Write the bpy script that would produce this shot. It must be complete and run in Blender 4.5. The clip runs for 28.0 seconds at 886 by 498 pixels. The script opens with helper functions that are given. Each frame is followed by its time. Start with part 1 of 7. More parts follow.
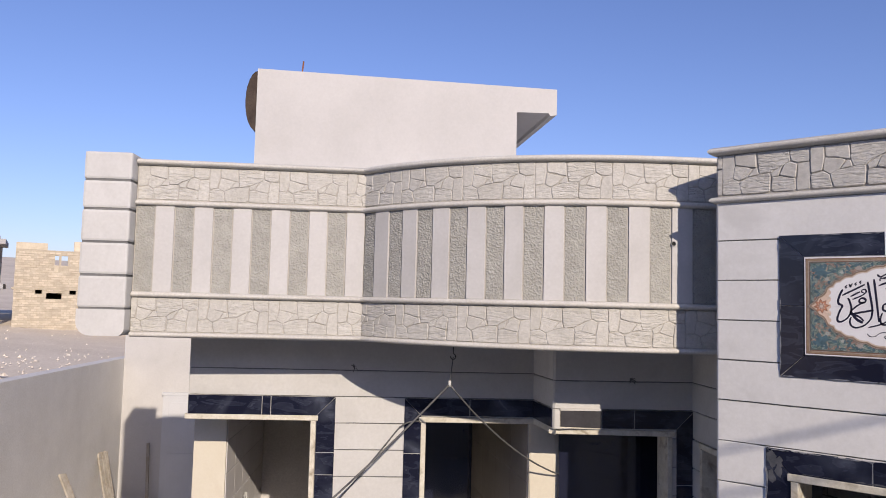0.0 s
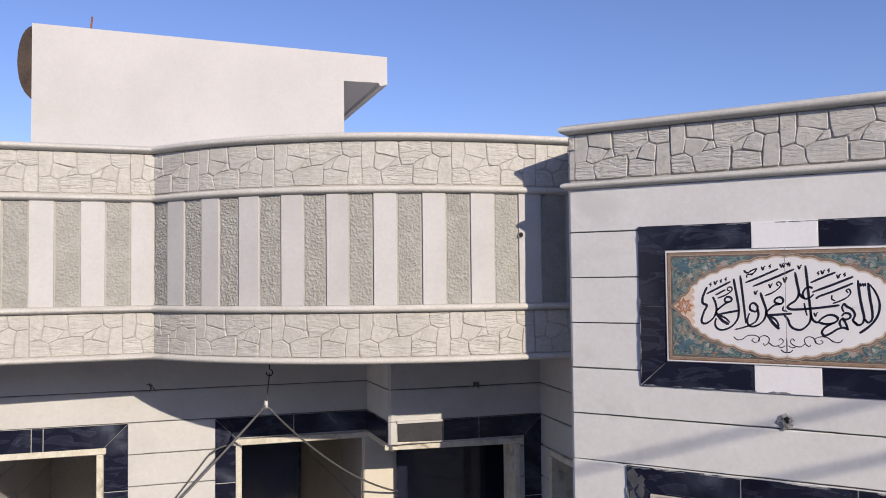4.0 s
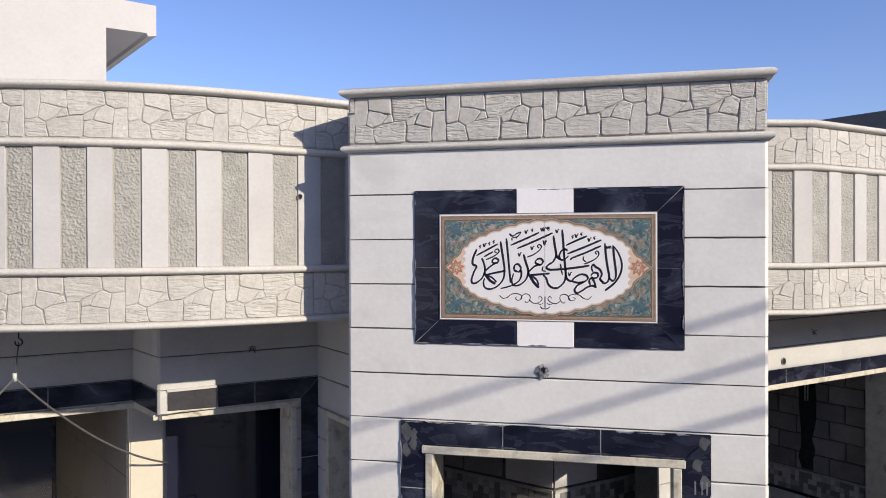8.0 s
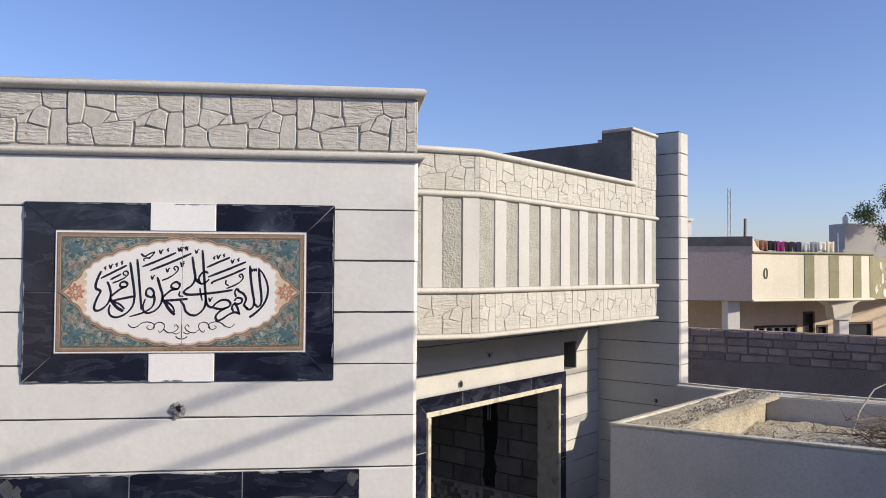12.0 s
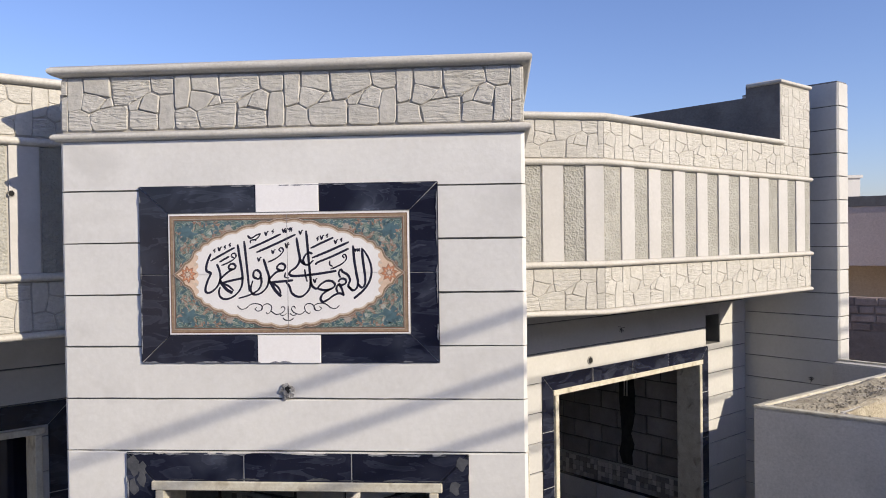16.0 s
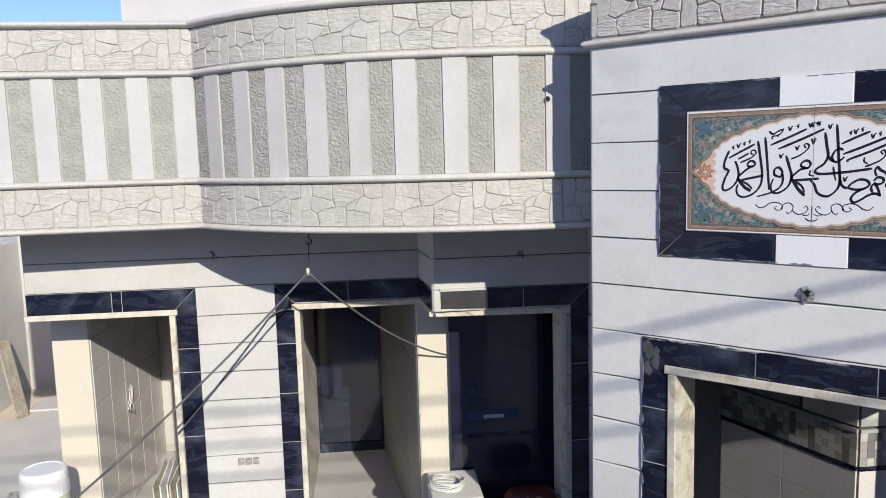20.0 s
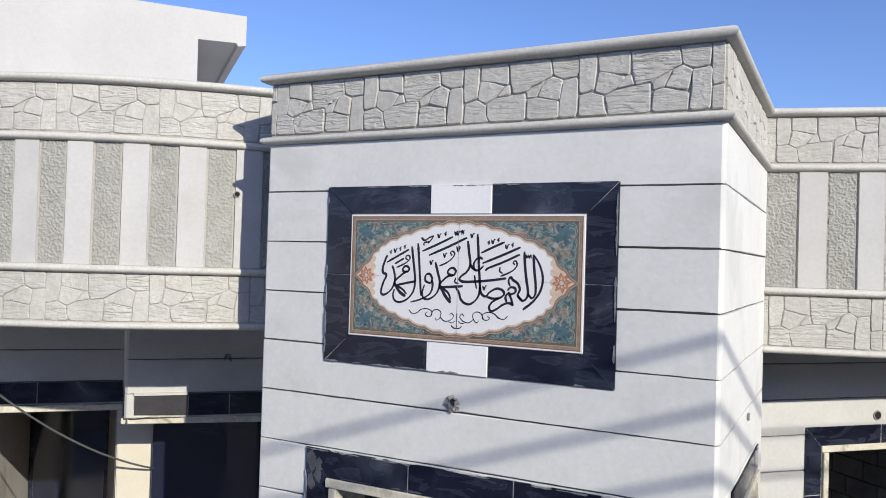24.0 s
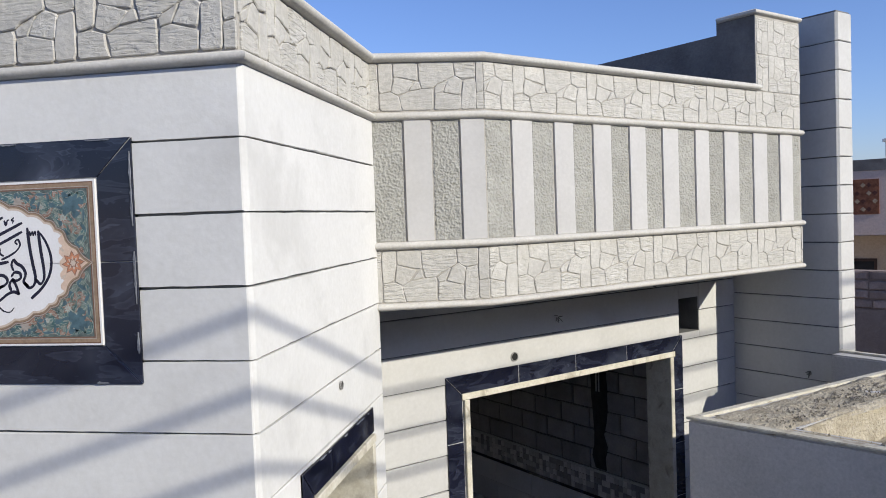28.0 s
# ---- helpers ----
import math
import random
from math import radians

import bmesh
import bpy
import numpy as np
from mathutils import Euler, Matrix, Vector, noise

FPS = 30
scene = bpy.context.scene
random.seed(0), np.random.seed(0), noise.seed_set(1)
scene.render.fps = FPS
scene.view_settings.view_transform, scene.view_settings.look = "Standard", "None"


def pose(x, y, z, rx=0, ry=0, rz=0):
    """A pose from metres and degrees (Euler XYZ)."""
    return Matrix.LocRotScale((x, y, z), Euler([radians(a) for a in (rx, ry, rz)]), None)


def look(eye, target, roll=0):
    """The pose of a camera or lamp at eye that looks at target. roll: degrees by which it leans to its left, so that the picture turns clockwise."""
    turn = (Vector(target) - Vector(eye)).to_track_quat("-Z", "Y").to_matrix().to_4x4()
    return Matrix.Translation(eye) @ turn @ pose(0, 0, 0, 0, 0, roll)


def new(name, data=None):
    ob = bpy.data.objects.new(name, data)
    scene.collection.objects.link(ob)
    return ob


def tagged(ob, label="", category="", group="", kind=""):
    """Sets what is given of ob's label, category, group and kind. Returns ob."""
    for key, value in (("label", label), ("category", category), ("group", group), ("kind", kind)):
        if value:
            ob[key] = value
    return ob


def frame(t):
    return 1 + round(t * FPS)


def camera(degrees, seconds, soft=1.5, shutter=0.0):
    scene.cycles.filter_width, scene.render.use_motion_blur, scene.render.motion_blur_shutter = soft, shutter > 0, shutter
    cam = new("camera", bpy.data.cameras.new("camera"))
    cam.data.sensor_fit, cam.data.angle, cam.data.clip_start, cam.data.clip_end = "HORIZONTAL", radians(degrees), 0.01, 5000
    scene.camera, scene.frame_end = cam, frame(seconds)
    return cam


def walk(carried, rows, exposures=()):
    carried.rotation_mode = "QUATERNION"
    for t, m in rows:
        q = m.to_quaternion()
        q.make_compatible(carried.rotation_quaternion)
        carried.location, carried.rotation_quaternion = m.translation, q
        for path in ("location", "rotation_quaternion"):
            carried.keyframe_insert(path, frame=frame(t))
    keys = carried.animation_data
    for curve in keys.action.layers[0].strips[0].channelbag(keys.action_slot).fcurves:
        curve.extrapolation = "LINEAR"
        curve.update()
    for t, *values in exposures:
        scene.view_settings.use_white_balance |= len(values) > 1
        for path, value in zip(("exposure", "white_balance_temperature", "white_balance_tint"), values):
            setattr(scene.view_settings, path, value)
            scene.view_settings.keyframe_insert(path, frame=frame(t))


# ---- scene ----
# camera path
cam = camera(59.3, 28.0, soft=0.95)
PATH = [
    (0, (0.909, -5.089, 3.283), (-0.414, -3.597, 3.429), 1.4),
    (0.5, (0.864, -5.175, 3.321), (-0.409, -3.640, 3.473), 1.3),
    (0.7, (0.951, -5.122, 3.271), (-0.346, -3.610, 3.456), 1.2),
    (0.8, (0.516, -4.52, 3.451), (-0.797, -3.018, 3.598), 0.6),
    (1, (0.394, -4.347, 3.502), (-0.913, -2.839, 3.64), 0.2),
    (1.5, (0.398, -4.325, 3.495), (-0.853, -2.769, 3.61), 0.5),
    (2, (0.411, -4.355, 3.511), (-0.838, -2.795, 3.598), -0.2),
    (2.5, (0.41, -4.322, 3.493), (-0.779, -2.715, 3.579), -0.2),
    (3, (0.423, -4.328, 3.513), (-0.698, -2.673, 3.588), -0.5),
    (3.5, (0.435, -4.327, 3.511), (-0.619, -2.628, 3.584), -0.6),
    (5.5, (0.438, -4.334, 3.493), (-0.377, -2.51, 3.556), -0.2),
    (6, (0.449, -4.33, 3.506), (-0.334, -2.49, 3.562), 0.2),
    (6.5, (0.444, -4.325, 3.504), (-0.277, -2.46, 3.562), 0.3),
    (7, (0.449, -4.333, 3.5), (-0.178, -2.436, 3.588), 0.1),
    (7.5, (0.442, -4.342, 3.475), (-0.081, -2.412, 3.543), 0.9),
    (8, (0.44, -4.359, 3.466), (-0.019, -2.412, 3.455), -0.2),
    (8.5, (0.469, -4.346, 3.477), (0.1, -2.382, 3.548), -0.4),
    (9, (0.527, -4.313, 3.461), (0.294, -2.33, 3.567), -0.1),
    (9.5, (0.582, -4.258, 3.452), (0.403, -2.269, 3.567), -0.4),
    (10, (0.646, -4.215, 3.457), (0.52, -2.223, 3.571), 0.5),
    (10.5, (0.692, -4.179, 3.443), (0.617, -2.181, 3.5), 0.3),
    (11, (0.733, -4.127, 3.46), (0.745, -2.133, 3.61), -0.9),
    (11.5, (0.797, -4.06, 3.448), (0.988, -2.071, 3.53), -0.6),
    (12, (0.856, -3.989, 3.45), (1.075, -2.001, 3.506), 0.3),
    (12.5, (0.902, -3.932, 3.437), (1.175, -1.951, 3.449), 1.4),
    (13, (0.95, -3.901, 3.441), (1.199, -1.917, 3.5), 0.3),
    (13.5, (1.011, -3.859, 3.445), (1.276, -1.877, 3.447), 0.3),
    (15.5, (1.135, -3.751, 3.49), (1.228, -1.754, 3.446), -0.6),
    (16, (1.048, -3.774, 3.499), (0.897, -1.78, 3.472), -0.8),
    (16.5, (1.033, -3.805, 3.498), (0.627, -1.846, 3.464), -0.9),
    (17, (1.003, -3.828, 3.444), (0.349, -1.938, 3.428), -1.6),
    (17.5, (0.994, -3.825, 3.454), (0.141, -2.016, 3.465), -0.8),
    (18, (0.97, -3.839, 3.464), (-0.005, -2.093, 3.467), -0.1),
    (18.5, (0.974, -3.844, 3.473), (-0.054, -2.129, 3.459), 0.2),
    (19, (0.947, -3.883, 3.485), (-0.167, -2.226, 3.373), -0.4),
    (19.5, (0.956, -3.91, 3.468), (-0.266, -2.349, 3.202), -3.7),
    (19.7, (0.966, -3.925, 3.49), (-0.266, -2.38, 3.179), -3.9),
    (20, (0.965, -3.887, 3.478), (-0.298, -2.357, 3.228), -1.6),
    (20.5, (1.004, -3.913, 3.4), (-0.283, -2.381, 3.401), -5.6),
    (21, (1.006, -3.927, 3.413), (-0.007, -2.203, 3.383), -3.8),
    (21.5, (1.045, -3.856, 3.464), (-0.056, -2.186, 3.457), -3.8),
    (23.5, (1.235, -3.583, 3.412), (0.388, -1.772, 3.454), 1.8),
    (24, (1.596, -3.261, 3.418), (0.674, -1.487, 3.449), 1.7),
    (24.5, (1.746, -3.087, 3.417), (0.835, -1.307, 3.449), 1.8),
    (25, (1.888, -2.931, 3.407), (0.984, -1.147, 3.458), 2.8),
    (25.5, (2.019, -2.792, 3.406), (1.061, -1.036, 3.396), 2.5),
    (26, (2.089, -2.636, 3.413), (1.074, -0.913, 3.395), 1.4),
    (26.5, (2.127, -2.576, 3.417), (1.191, -0.808, 3.441), 0.4),
    (27, (2.175, -2.559, 3.431), (1.361, -0.733, 3.481), 0.8),
    (27.5, (2.216, -2.553, 3.44), (1.566, -0.661, 3.448), 0.1),
    (27.8, (2.244, -2.539, 3.468), (1.794, -0.591, 3.412), -1.5),
    (28, (2.28, -2.556, 3.454), (1.942, -0.586, 3.372), -2.1),
]
walk(cam, [(t, look(eye, target, roll)) for t, eye, target, roll in PATH],
     [(0, 0.35, 6700, 15), (3, 0.40, 6670, 13), (5.5, 0.49, 6650, 12), (8, 0.60, 6670, 10), (13, 0.64, 6950, 8), (16, 0.65, 6900, 9), (17, 0.64, 6600, 9), (20, 0.59, 6220, 8), (25, 0.56, 6180, 6), (28, 0.49, 6220, 6)])

# ---- light ----
SUN_AZ = math.atan2(-0.73, 1.27)
SUN_EL = radians(24.5)
sun = new("sun", bpy.data.lights.new("sun", "SUN"))
sun.data.energy = 3.5
sun.data.angle = radians(0.55)
sun.data.color = (1.0, 0.905, 0.77)
to_sun = Vector((math.cos(SUN_EL) * math.cos(SUN_AZ), math.cos(SUN_EL) * math.sin(SUN_AZ), math.sin(SUN_EL)))
sun.matrix_world = Matrix.Translation((8, -12, 14)) @ to_sun.to_track_quat("Z", "Y").to_matrix().to_4x4()
world = bpy.data.worlds.new("world")
scene.world = world
world.use_nodes = True
wn = world.node_tree.nodes
sky = wn.new("ShaderNodeTexSky")
sky.sky_type = "NISHITA"
sky.sun_disc = False
sky.sun_elevation = SUN_EL
sky.sun_rotation = math.pi / 2 - SUN_AZ
sky.air_density, sky.dust_density, sky.ozone_density = 1.0, 0.6, 4.0
wn["Background"].inputs["Strength"].default_value = 0.098
blue = wn.new("ShaderNodeMix")
blue.data_type, blue.blend_type = "RGBA", "MULTIPLY"
blue.inputs[0].default_value = 1.0
blue.inputs[7].default_value = (0.975, 0.925, 1.18, 1)
world.node_tree.links.new(sky.outputs["Color"], blue.inputs[6])
world.node_tree.links.new(blue.outputs[2], wn["Background"].inputs["Color"])


# ---- materials ----
def shader(name, rough=0.8, metal=0.0, spec=0.4):
    m = bpy.data.materials.new(name)
    m.use_nodes = True
    n, l = m.node_tree.nodes, m.node_tree.links
    b = n["Principled BSDF"]
    b.inputs["Roughness"].default_value = rough
    b.inputs["Metallic"].default_value = metal
    b.inputs["Specular IOR Level"].default_value = spec
    return m, n, l, b


def ramp(n, stops):
    r = n.new("ShaderNodeValToRGB")
    e = r.color_ramp.elements
    while len(e) < len(stops):
        e.new(0.5)
    for el, (p, c) in zip(e, stops):
        el.position, el.color = p, (*c, 1)
    return r


ALBEDO = 0.76  # scales every base colour down so less light bounces into the shade


def surface(name, dark, light, scale=3.0, fine=60.0, bump=0.15, rough=0.85, vary=0.06, detail=8.0, spec=0.3, stain=None, dist=0.01, grain=0.35):
    """Plaster-like: two scales of colour, fine relief, a small shift from piece to piece."""
    dark, light = [tuple(c * ALBEDO for c in q) for q in (dark, light)]
    m, n, l, b = shader(name, rough, 0.0, spec)
    co = n.new("ShaderNodeTexCoord")
    big = n.new("ShaderNodeTexNoise")
    big.inputs["Scale"].default_value, big.inputs["Detail"].default_value = scale, detail
    big.inputs["Roughness"].default_value = 0.62
    l.new(co.outputs["Object"], big.inputs["Vector"])
    r = ramp(n, [(0.32, dark), (0.68, light)])
    l.new(big.outputs["Fac"], r.inputs["Fac"])
    small = n.new("ShaderNodeTexNoise")
    small.inputs["Scale"].default_value, small.inputs["Detail"].default_value = fine, 6.0
    l.new(co.outputs["Object"], small.inputs["Vector"])
    mix = n.new("ShaderNodeMix")
    mix.data_type, mix.blend_type = "RGBA", "OVERLAY"
    mix.inputs[0].default_value = grain
    l.new(r.outputs["Color"], mix.inputs[6])
    l.new(small.outputs["Color"], mix.inputs[7])
    hsv = n.new("ShaderNodeHueSaturation")
    info = n.new("ShaderNodeObjectInfo")
    mr = n.new("ShaderNodeMapRange")
    mr.inputs["To Min"].default_value, mr.inputs["To Max"].default_value = 1 - vary, 1 + vary
    l.new(info.outputs["Random"], mr.inputs["Value"])
    l.new(mr.outputs["Result"], hsv.inputs["Value"])
    sat = n.new("ShaderNodeHueSaturation")
    sat.inputs["Saturation"].default_value = 0.0
    l.new(small.outputs["Color"], sat.inputs["Color"])
    l.new(sat.outputs["Color"], mix.inputs[7])
    l.new(mix.outputs[2], hsv.inputs["Color"])
    out = hsv.outputs["Color"]
    if stain:
        col, amount, sscale = stain
        col = tuple(c * ALBEDO for c in col)
        st = n.new("ShaderNodeTexNoise")
        st.inputs["Scale"].default_value, st.inputs["Detail"].default_value = sscale, 5.0
        st.inputs["Distortion"].default_value = 0.6
        l.new(co.outputs["Object"], st.inputs["Vector"])
        sr = ramp(n, [(0.56, (0, 0, 0)), (0.72, (amount, amount, amount))])
        l.new(st.outputs["Fac"], sr.inputs["Fac"])
        sm = n.new("ShaderNodeMix")
        sm.data_type = "RGBA"
        l.new(sr.outputs["Color"], sm.inputs[0])
        l.new(out, sm.inputs[6])
        sm.inputs[7].default_value = (*col, 1)
        out = sm.outputs[2]
    l.new(out, b.inputs["Base Color"])
    bp = n.new("ShaderNodeBump")
    bp.inputs["Strength"].default_value, bp.inputs["Distance"].default_value = bump, dist
    add = n.new("ShaderNodeMath")
    add.operation = "ADD"
    l.new(big.outputs["Fac"], add.inputs[0])
    l.new(small.outputs["Fac"], add.inputs[1])
    l.new(add.outputs[0], bp.inputs["Height"])
    l.new(bp.outputs["Normal"], b.inputs["Normal"])
    return m


# lightened copy of the wall render, offsetting weak sun on the tower front
M_TOWER = surface("smooth_render_lifted", (0.80, 0.79, 0.757), (0.88, 0.87, 0.833), 2.2, 34, 0.10, 0.85, 0.035, stain=((0.62, 0.61, 0.58), 0.45, 2.4), grain=0.22)
# darker copy of the same render for the wings, which face the sun
M_WALL = surface("wing_render_dimmed", (0.64, 0.63, 0.60), (0.715, 0.705, 0.675), 1.6, 30, 0.05, 0.85, 0.03, stain=((0.53, 0.52, 0.49), 0.4, 1.9), grain=0.15)
M_WHITE = surface("white_render", (0.605, 0.59, 0.565), (0.675, 0.66, 0.635), 2.5, 40, 0.06, 0.85, 0.03, stain=((0.52, 0.505, 0.47), 0.3, 2.1), grain=0.12)


def stone_render(name, low, high, across):
    """Stamped render; low to high: how deep its chisel marks run, from piece to piece."""
    m = surface(name, (0.555, 0.535, 0.485), (0.65, 0.63, 0.575), 5.0, 35, 0.30, 0.9, 0.05, stain=((0.46, 0.43, 0.36), 0.35, 5.0), dist=0.015)
    n, l = m.node_tree.nodes, m.node_tree.links
    mark = n.new("ShaderNodeTexNoise")
    mark.inputs["Scale"].default_value, mark.inputs["Detail"].default_value, mark.inputs["Distortion"].default_value = 6.0, 5.0, 0.8
    mp = n.new("ShaderNodeMapping")
    mp.inputs["Scale"].default_value = (across, across, 9.0)
    co = n.new("ShaderNodeTexCoord")
    l.new(co.outputs["Object"], mp.inputs["Vector"])
    l.new(mp.outputs["Vector"], mark.inputs["Vector"])
    bp = n.new("ShaderNodeBump")
    bp.inputs["Distance"].default_value = 0.012
    info = n.new("ShaderNodeObjectInfo")
    mr = n.new("ShaderNodeMapRange")
    mr.inputs["To Min"].default_value, mr.inputs["To Max"].default_value = low, high
    l.new(info.outputs["Random"], mr.inputs["Value"])
    l.new(mr.outputs["Result"], bp.inputs["Strength"])
    gouge = ramp(n, [(0.40, (0, 0, 0)), (0.52, (0.75, 0.75, 0.75)), (0.70, (1, 1, 1))])
    l.new(mark.outputs["Fac"], gouge.inputs["Fac"])
    l.new(gouge.outputs["Color"], bp.inputs["Height"])
    b = n["Principled BSDF"]
    l.new(b.inputs["Normal"].links[0].from_socket, bp.inputs["Normal"])
    l.new(bp.outputs["Normal"], b.inputs["Normal"])
    return m


M_STONE = stone_render("stamped_stone_render", 0.05, 0.35, 4.5)
M_CHISEL = stone_render("chiselled_stone_render", 0.25, 0.65, 1.6)
M_JOINT = surface("stone_joint", (0.45, 0.425, 0.375), (0.55, 0.52, 0.465), 8.0, 60, 0.3, 0.9, 0.0)
M_ROUGH = surface("rough_grey_stipple", (0.375, 0.37, 0.335), (0.47, 0.465, 0.425), 9.0, 160, 0.35, 0.95, 0.04, dist=0.006)
M_MOULD = surface("moulding_render", (0.60, 0.575, 0.52), (0.70, 0.675, 0.615), 5.0, 60, 0.15, 0.8, 0.02)
M_GROOVE = surface("groove_mortar", (0.16, 0.16, 0.16), (0.24, 0.24, 0.23), 5.0, 60, 0.2, 0.9, 0.0)
M_CREAM = surface("cream_marble", (0.62, 0.57, 0.45), (0.80, 0.76, 0.64), 12.0, 60, 0.12, 0.5, 0.05, stain=((0.33, 0.27, 0.19), 0.8, 9.0))
M_PLASTER = surface("rough_cement_plaster", (0.72, 0.695, 0.655), (0.82, 0.795, 0.755), 2.0, 50, 0.35, 0.9, 0.03, stain=((0.66, 0.635, 0.60), 0.5, 1.1))
M_INNER = surface("inner_plaster", (0.56, 0.53, 0.49), (0.66, 0.63, 0.59), 2.0, 40, 0.2, 0.9, 0.04, stain=((0.30, 0.28, 0.24), 0.5, 1.7))
M_CREAMWALL = surface("cream_wall", (0.74, 0.68, 0.55), (0.80, 0.745, 0.62), 2.0, 40, 0.08, 0.85, 0.02, grain=0.1, stain=((0.66, 0.58, 0.45), 0.4, 2.5))
M_PENT = surface("stair_tower_render", (0.575, 0.562, 0.54), (0.645, 0.632, 0.61), 0.9, 25, 0.08, 0.9, 0.0, stain=((0.49, 0.465, 0.42), 0.4, 0.55), grain=0.1)
M_EARTH = surface("dry_earth", (0.70, 0.60, 0.48), (0.86, 0.75, 0.61), 0.25, 8, 0.2, 0.95, 0.0, detail=12, stain=((0.60, 0.52, 0.42), 0.6, 0.12), dist=0.05)
M_CONC = surface("courtyard_concrete", (0.45, 0.44, 0.425), (0.56, 0.55, 0.53), 1.5, 40, 0.3, 0.9, 0.0, stain=((0.27, 0.25, 0.23), 0.5, 1.0))
M_BLOCK = surface("concrete_block", (0.28, 0.262, 0.25), (0.40, 0.375, 0.36), 4.0, 40, 0.5, 0.95, 0.14)
M_MORTAR = surface("block_mortar", (0.11, 0.10, 0.095), (0.17, 0.155, 0.145), 4.0, 40, 0.4, 0.95, 0.0)
M_BRICK = surface("yellow_brick", (0.58, 0.50, 0.37), (0.69, 0.61, 0.47), 3.0, 30, 0.3, 0.95, 0.10)
M_BRICKMORTAR = surface("brick_mortar", (0.46, 0.40, 0.30), (0.55, 0.48, 0.37), 3.0, 30, 0.3, 0.95, 0.0)
# darker, bluer copy of the inner plaster; the deep rooms' shade is in its colour
M_DARKIN = surface("shade_tinted_plaster", (0.40, 0.41, 0.44), (0.50, 0.51, 0.54), 2.0, 30, 0.2, 0.95, 0.0)
M_TILEFLOOR = surface("floor_tile", (0.60, 0.59, 0.57), (0.70, 0.69, 0.67), 1.5, 50, 0.03, 0.3, 0.04)
M_WALLTILE = surface("grey_wall_tile", (0.70, 0.68, 0.66), (0.80, 0.78, 0.76), 2.5, 60, 0.03, 0.35, 0.05)


def gloss(name, col, film, rough=0.10, scale=1.7):
    """Polished dark tile or glass: nearly even, its cloudy film part wiped dust, part painted-in reflection."""
    m, n, l, b = shader(name, rough, 0.0, 0.5)
    co = n.new("ShaderNodeTexCoord")
    info = n.new("ShaderNodeObjectInfo")
    off = n.new("ShaderNodeVectorMath")
    off.operation = "MULTIPLY_ADD"
    off.inputs[1].default_value = (1, 1, 1)
    l.new(co.outputs["Object"], off.inputs[0])
    l.new(info.outputs["Random"], off.inputs[2])
    film_noise = n.new("ShaderNodeTexNoise")
    film_noise.inputs["Scale"].default_value, film_noise.inputs["Detail"].default_value, film_noise.inputs["Distortion"].default_value = scale, 7.0, 2.2
    film_noise.inputs["Roughness"].default_value = 0.42
    l.new(off.outputs["Vector"], film_noise.inputs["Vector"])
    speck = n.new("ShaderNodeTexNoise")
    speck.inputs["Scale"].default_value, speck.inputs["Detail"].default_value = 90.0, 3.0
    l.new(co.outputs["Object"], speck.inputs["Vector"])
    r = ramp(n, [(0.50, col), (0.66, tuple(c + (f - c) * 0.35 for c, f in zip(col, film))), (0.78, film)])
    l.new(film_noise.outputs["Fac"], r.inputs["Fac"])
    sr = ramp(n, [(0.66, (0, 0, 0)), (0.74, (0.5, 0.5, 0.5))])
    l.new(speck.outputs["Fac"], sr.inputs["Fac"])
    mx = n.new("ShaderNodeMix")
    mx.data_type = "RGBA"
    l.new(sr.outputs["Color"], mx.inputs[0])
    l.new(r.outputs["Color"], mx.inputs[6])
    mx.inputs[7].default_value = (*film, 1)
    # swipes of a wet cloth: crisp-edged patches and thin drawn-out streaks
    pull = n.new("ShaderNodeMapping")
    pull.inputs["Scale"].default_value = (1.6, 1.6, 5.0)
    l.new(off.outputs["Vector"], pull.inputs["Vector"])
    swipe = n.new("ShaderNodeTexNoise")
    swipe.inputs["Scale"].default_value, swipe.inputs["Detail"].default_value, swipe.inputs["Distortion"].default_value = scale * 1.5, 3.0, 1.0
    l.new(pull.outputs["Vector"], swipe.inputs["Vector"])
    edge = ramp(n, [(0.53, (0, 0, 0)), (0.545, (0.08, 0.08, 0.08)), (0.60, (0.04, 0.04, 0.04)), (0.66, (0.03, 0.03, 0.03)), (0.675, (0.16, 0.16, 0.16)), (0.72, (0.05, 0.05, 0.05))])
    l.new(swipe.outputs["Fac"], edge.inputs["Fac"])
    smear = n.new("ShaderNodeMix")
    smear.data_type = "RGBA"
    l.new(edge.outputs["Color"], smear.inputs[0])
    l.new(mx.outputs[2], smear.inputs[6])
    smear.inputs[7].default_value = (*(3.2 * f for f in film), 1)
    l.new(smear.outputs[2], b.inputs["Base Color"])
    rr = n.new("ShaderNodeMapRange")
    rr.inputs["From Min"].default_value, rr.inputs["From Max"].default_value = 0.4, 0.8
    rr.inputs["To Min"].default_value, rr.inputs["To Max"].default_value = rough, rough + 0.2
    l.new(film_noise.outputs["Fac"], rr.inputs["Value"])
    l.new(rr.outputs["Result"], b.inputs["Roughness"])
    return m


M_BLACK = gloss("black_polished_tile", (0.010, 0.0115, 0.024), (0.065, 0.075, 0.105))
M_GROUT = surface("pale_grout", (0.42, 0.42, 0.41), (0.55, 0.55, 0.53), 20, 80, 0.1, 0.9, 0.0)
M_WHITETILE = surface("white_tile", (1.02, 1.0, 0.985), (1.08, 1.06, 1.045), 2.0, 60, 0.02, 0.3, 0.0)


M_PALETILE = surface("pale_wall_tile", (0.76, 0.73, 0.705), (0.86, 0.83, 0.805), 1.8, 40, 0.03, 0.4, 0.04, grain=0.12)
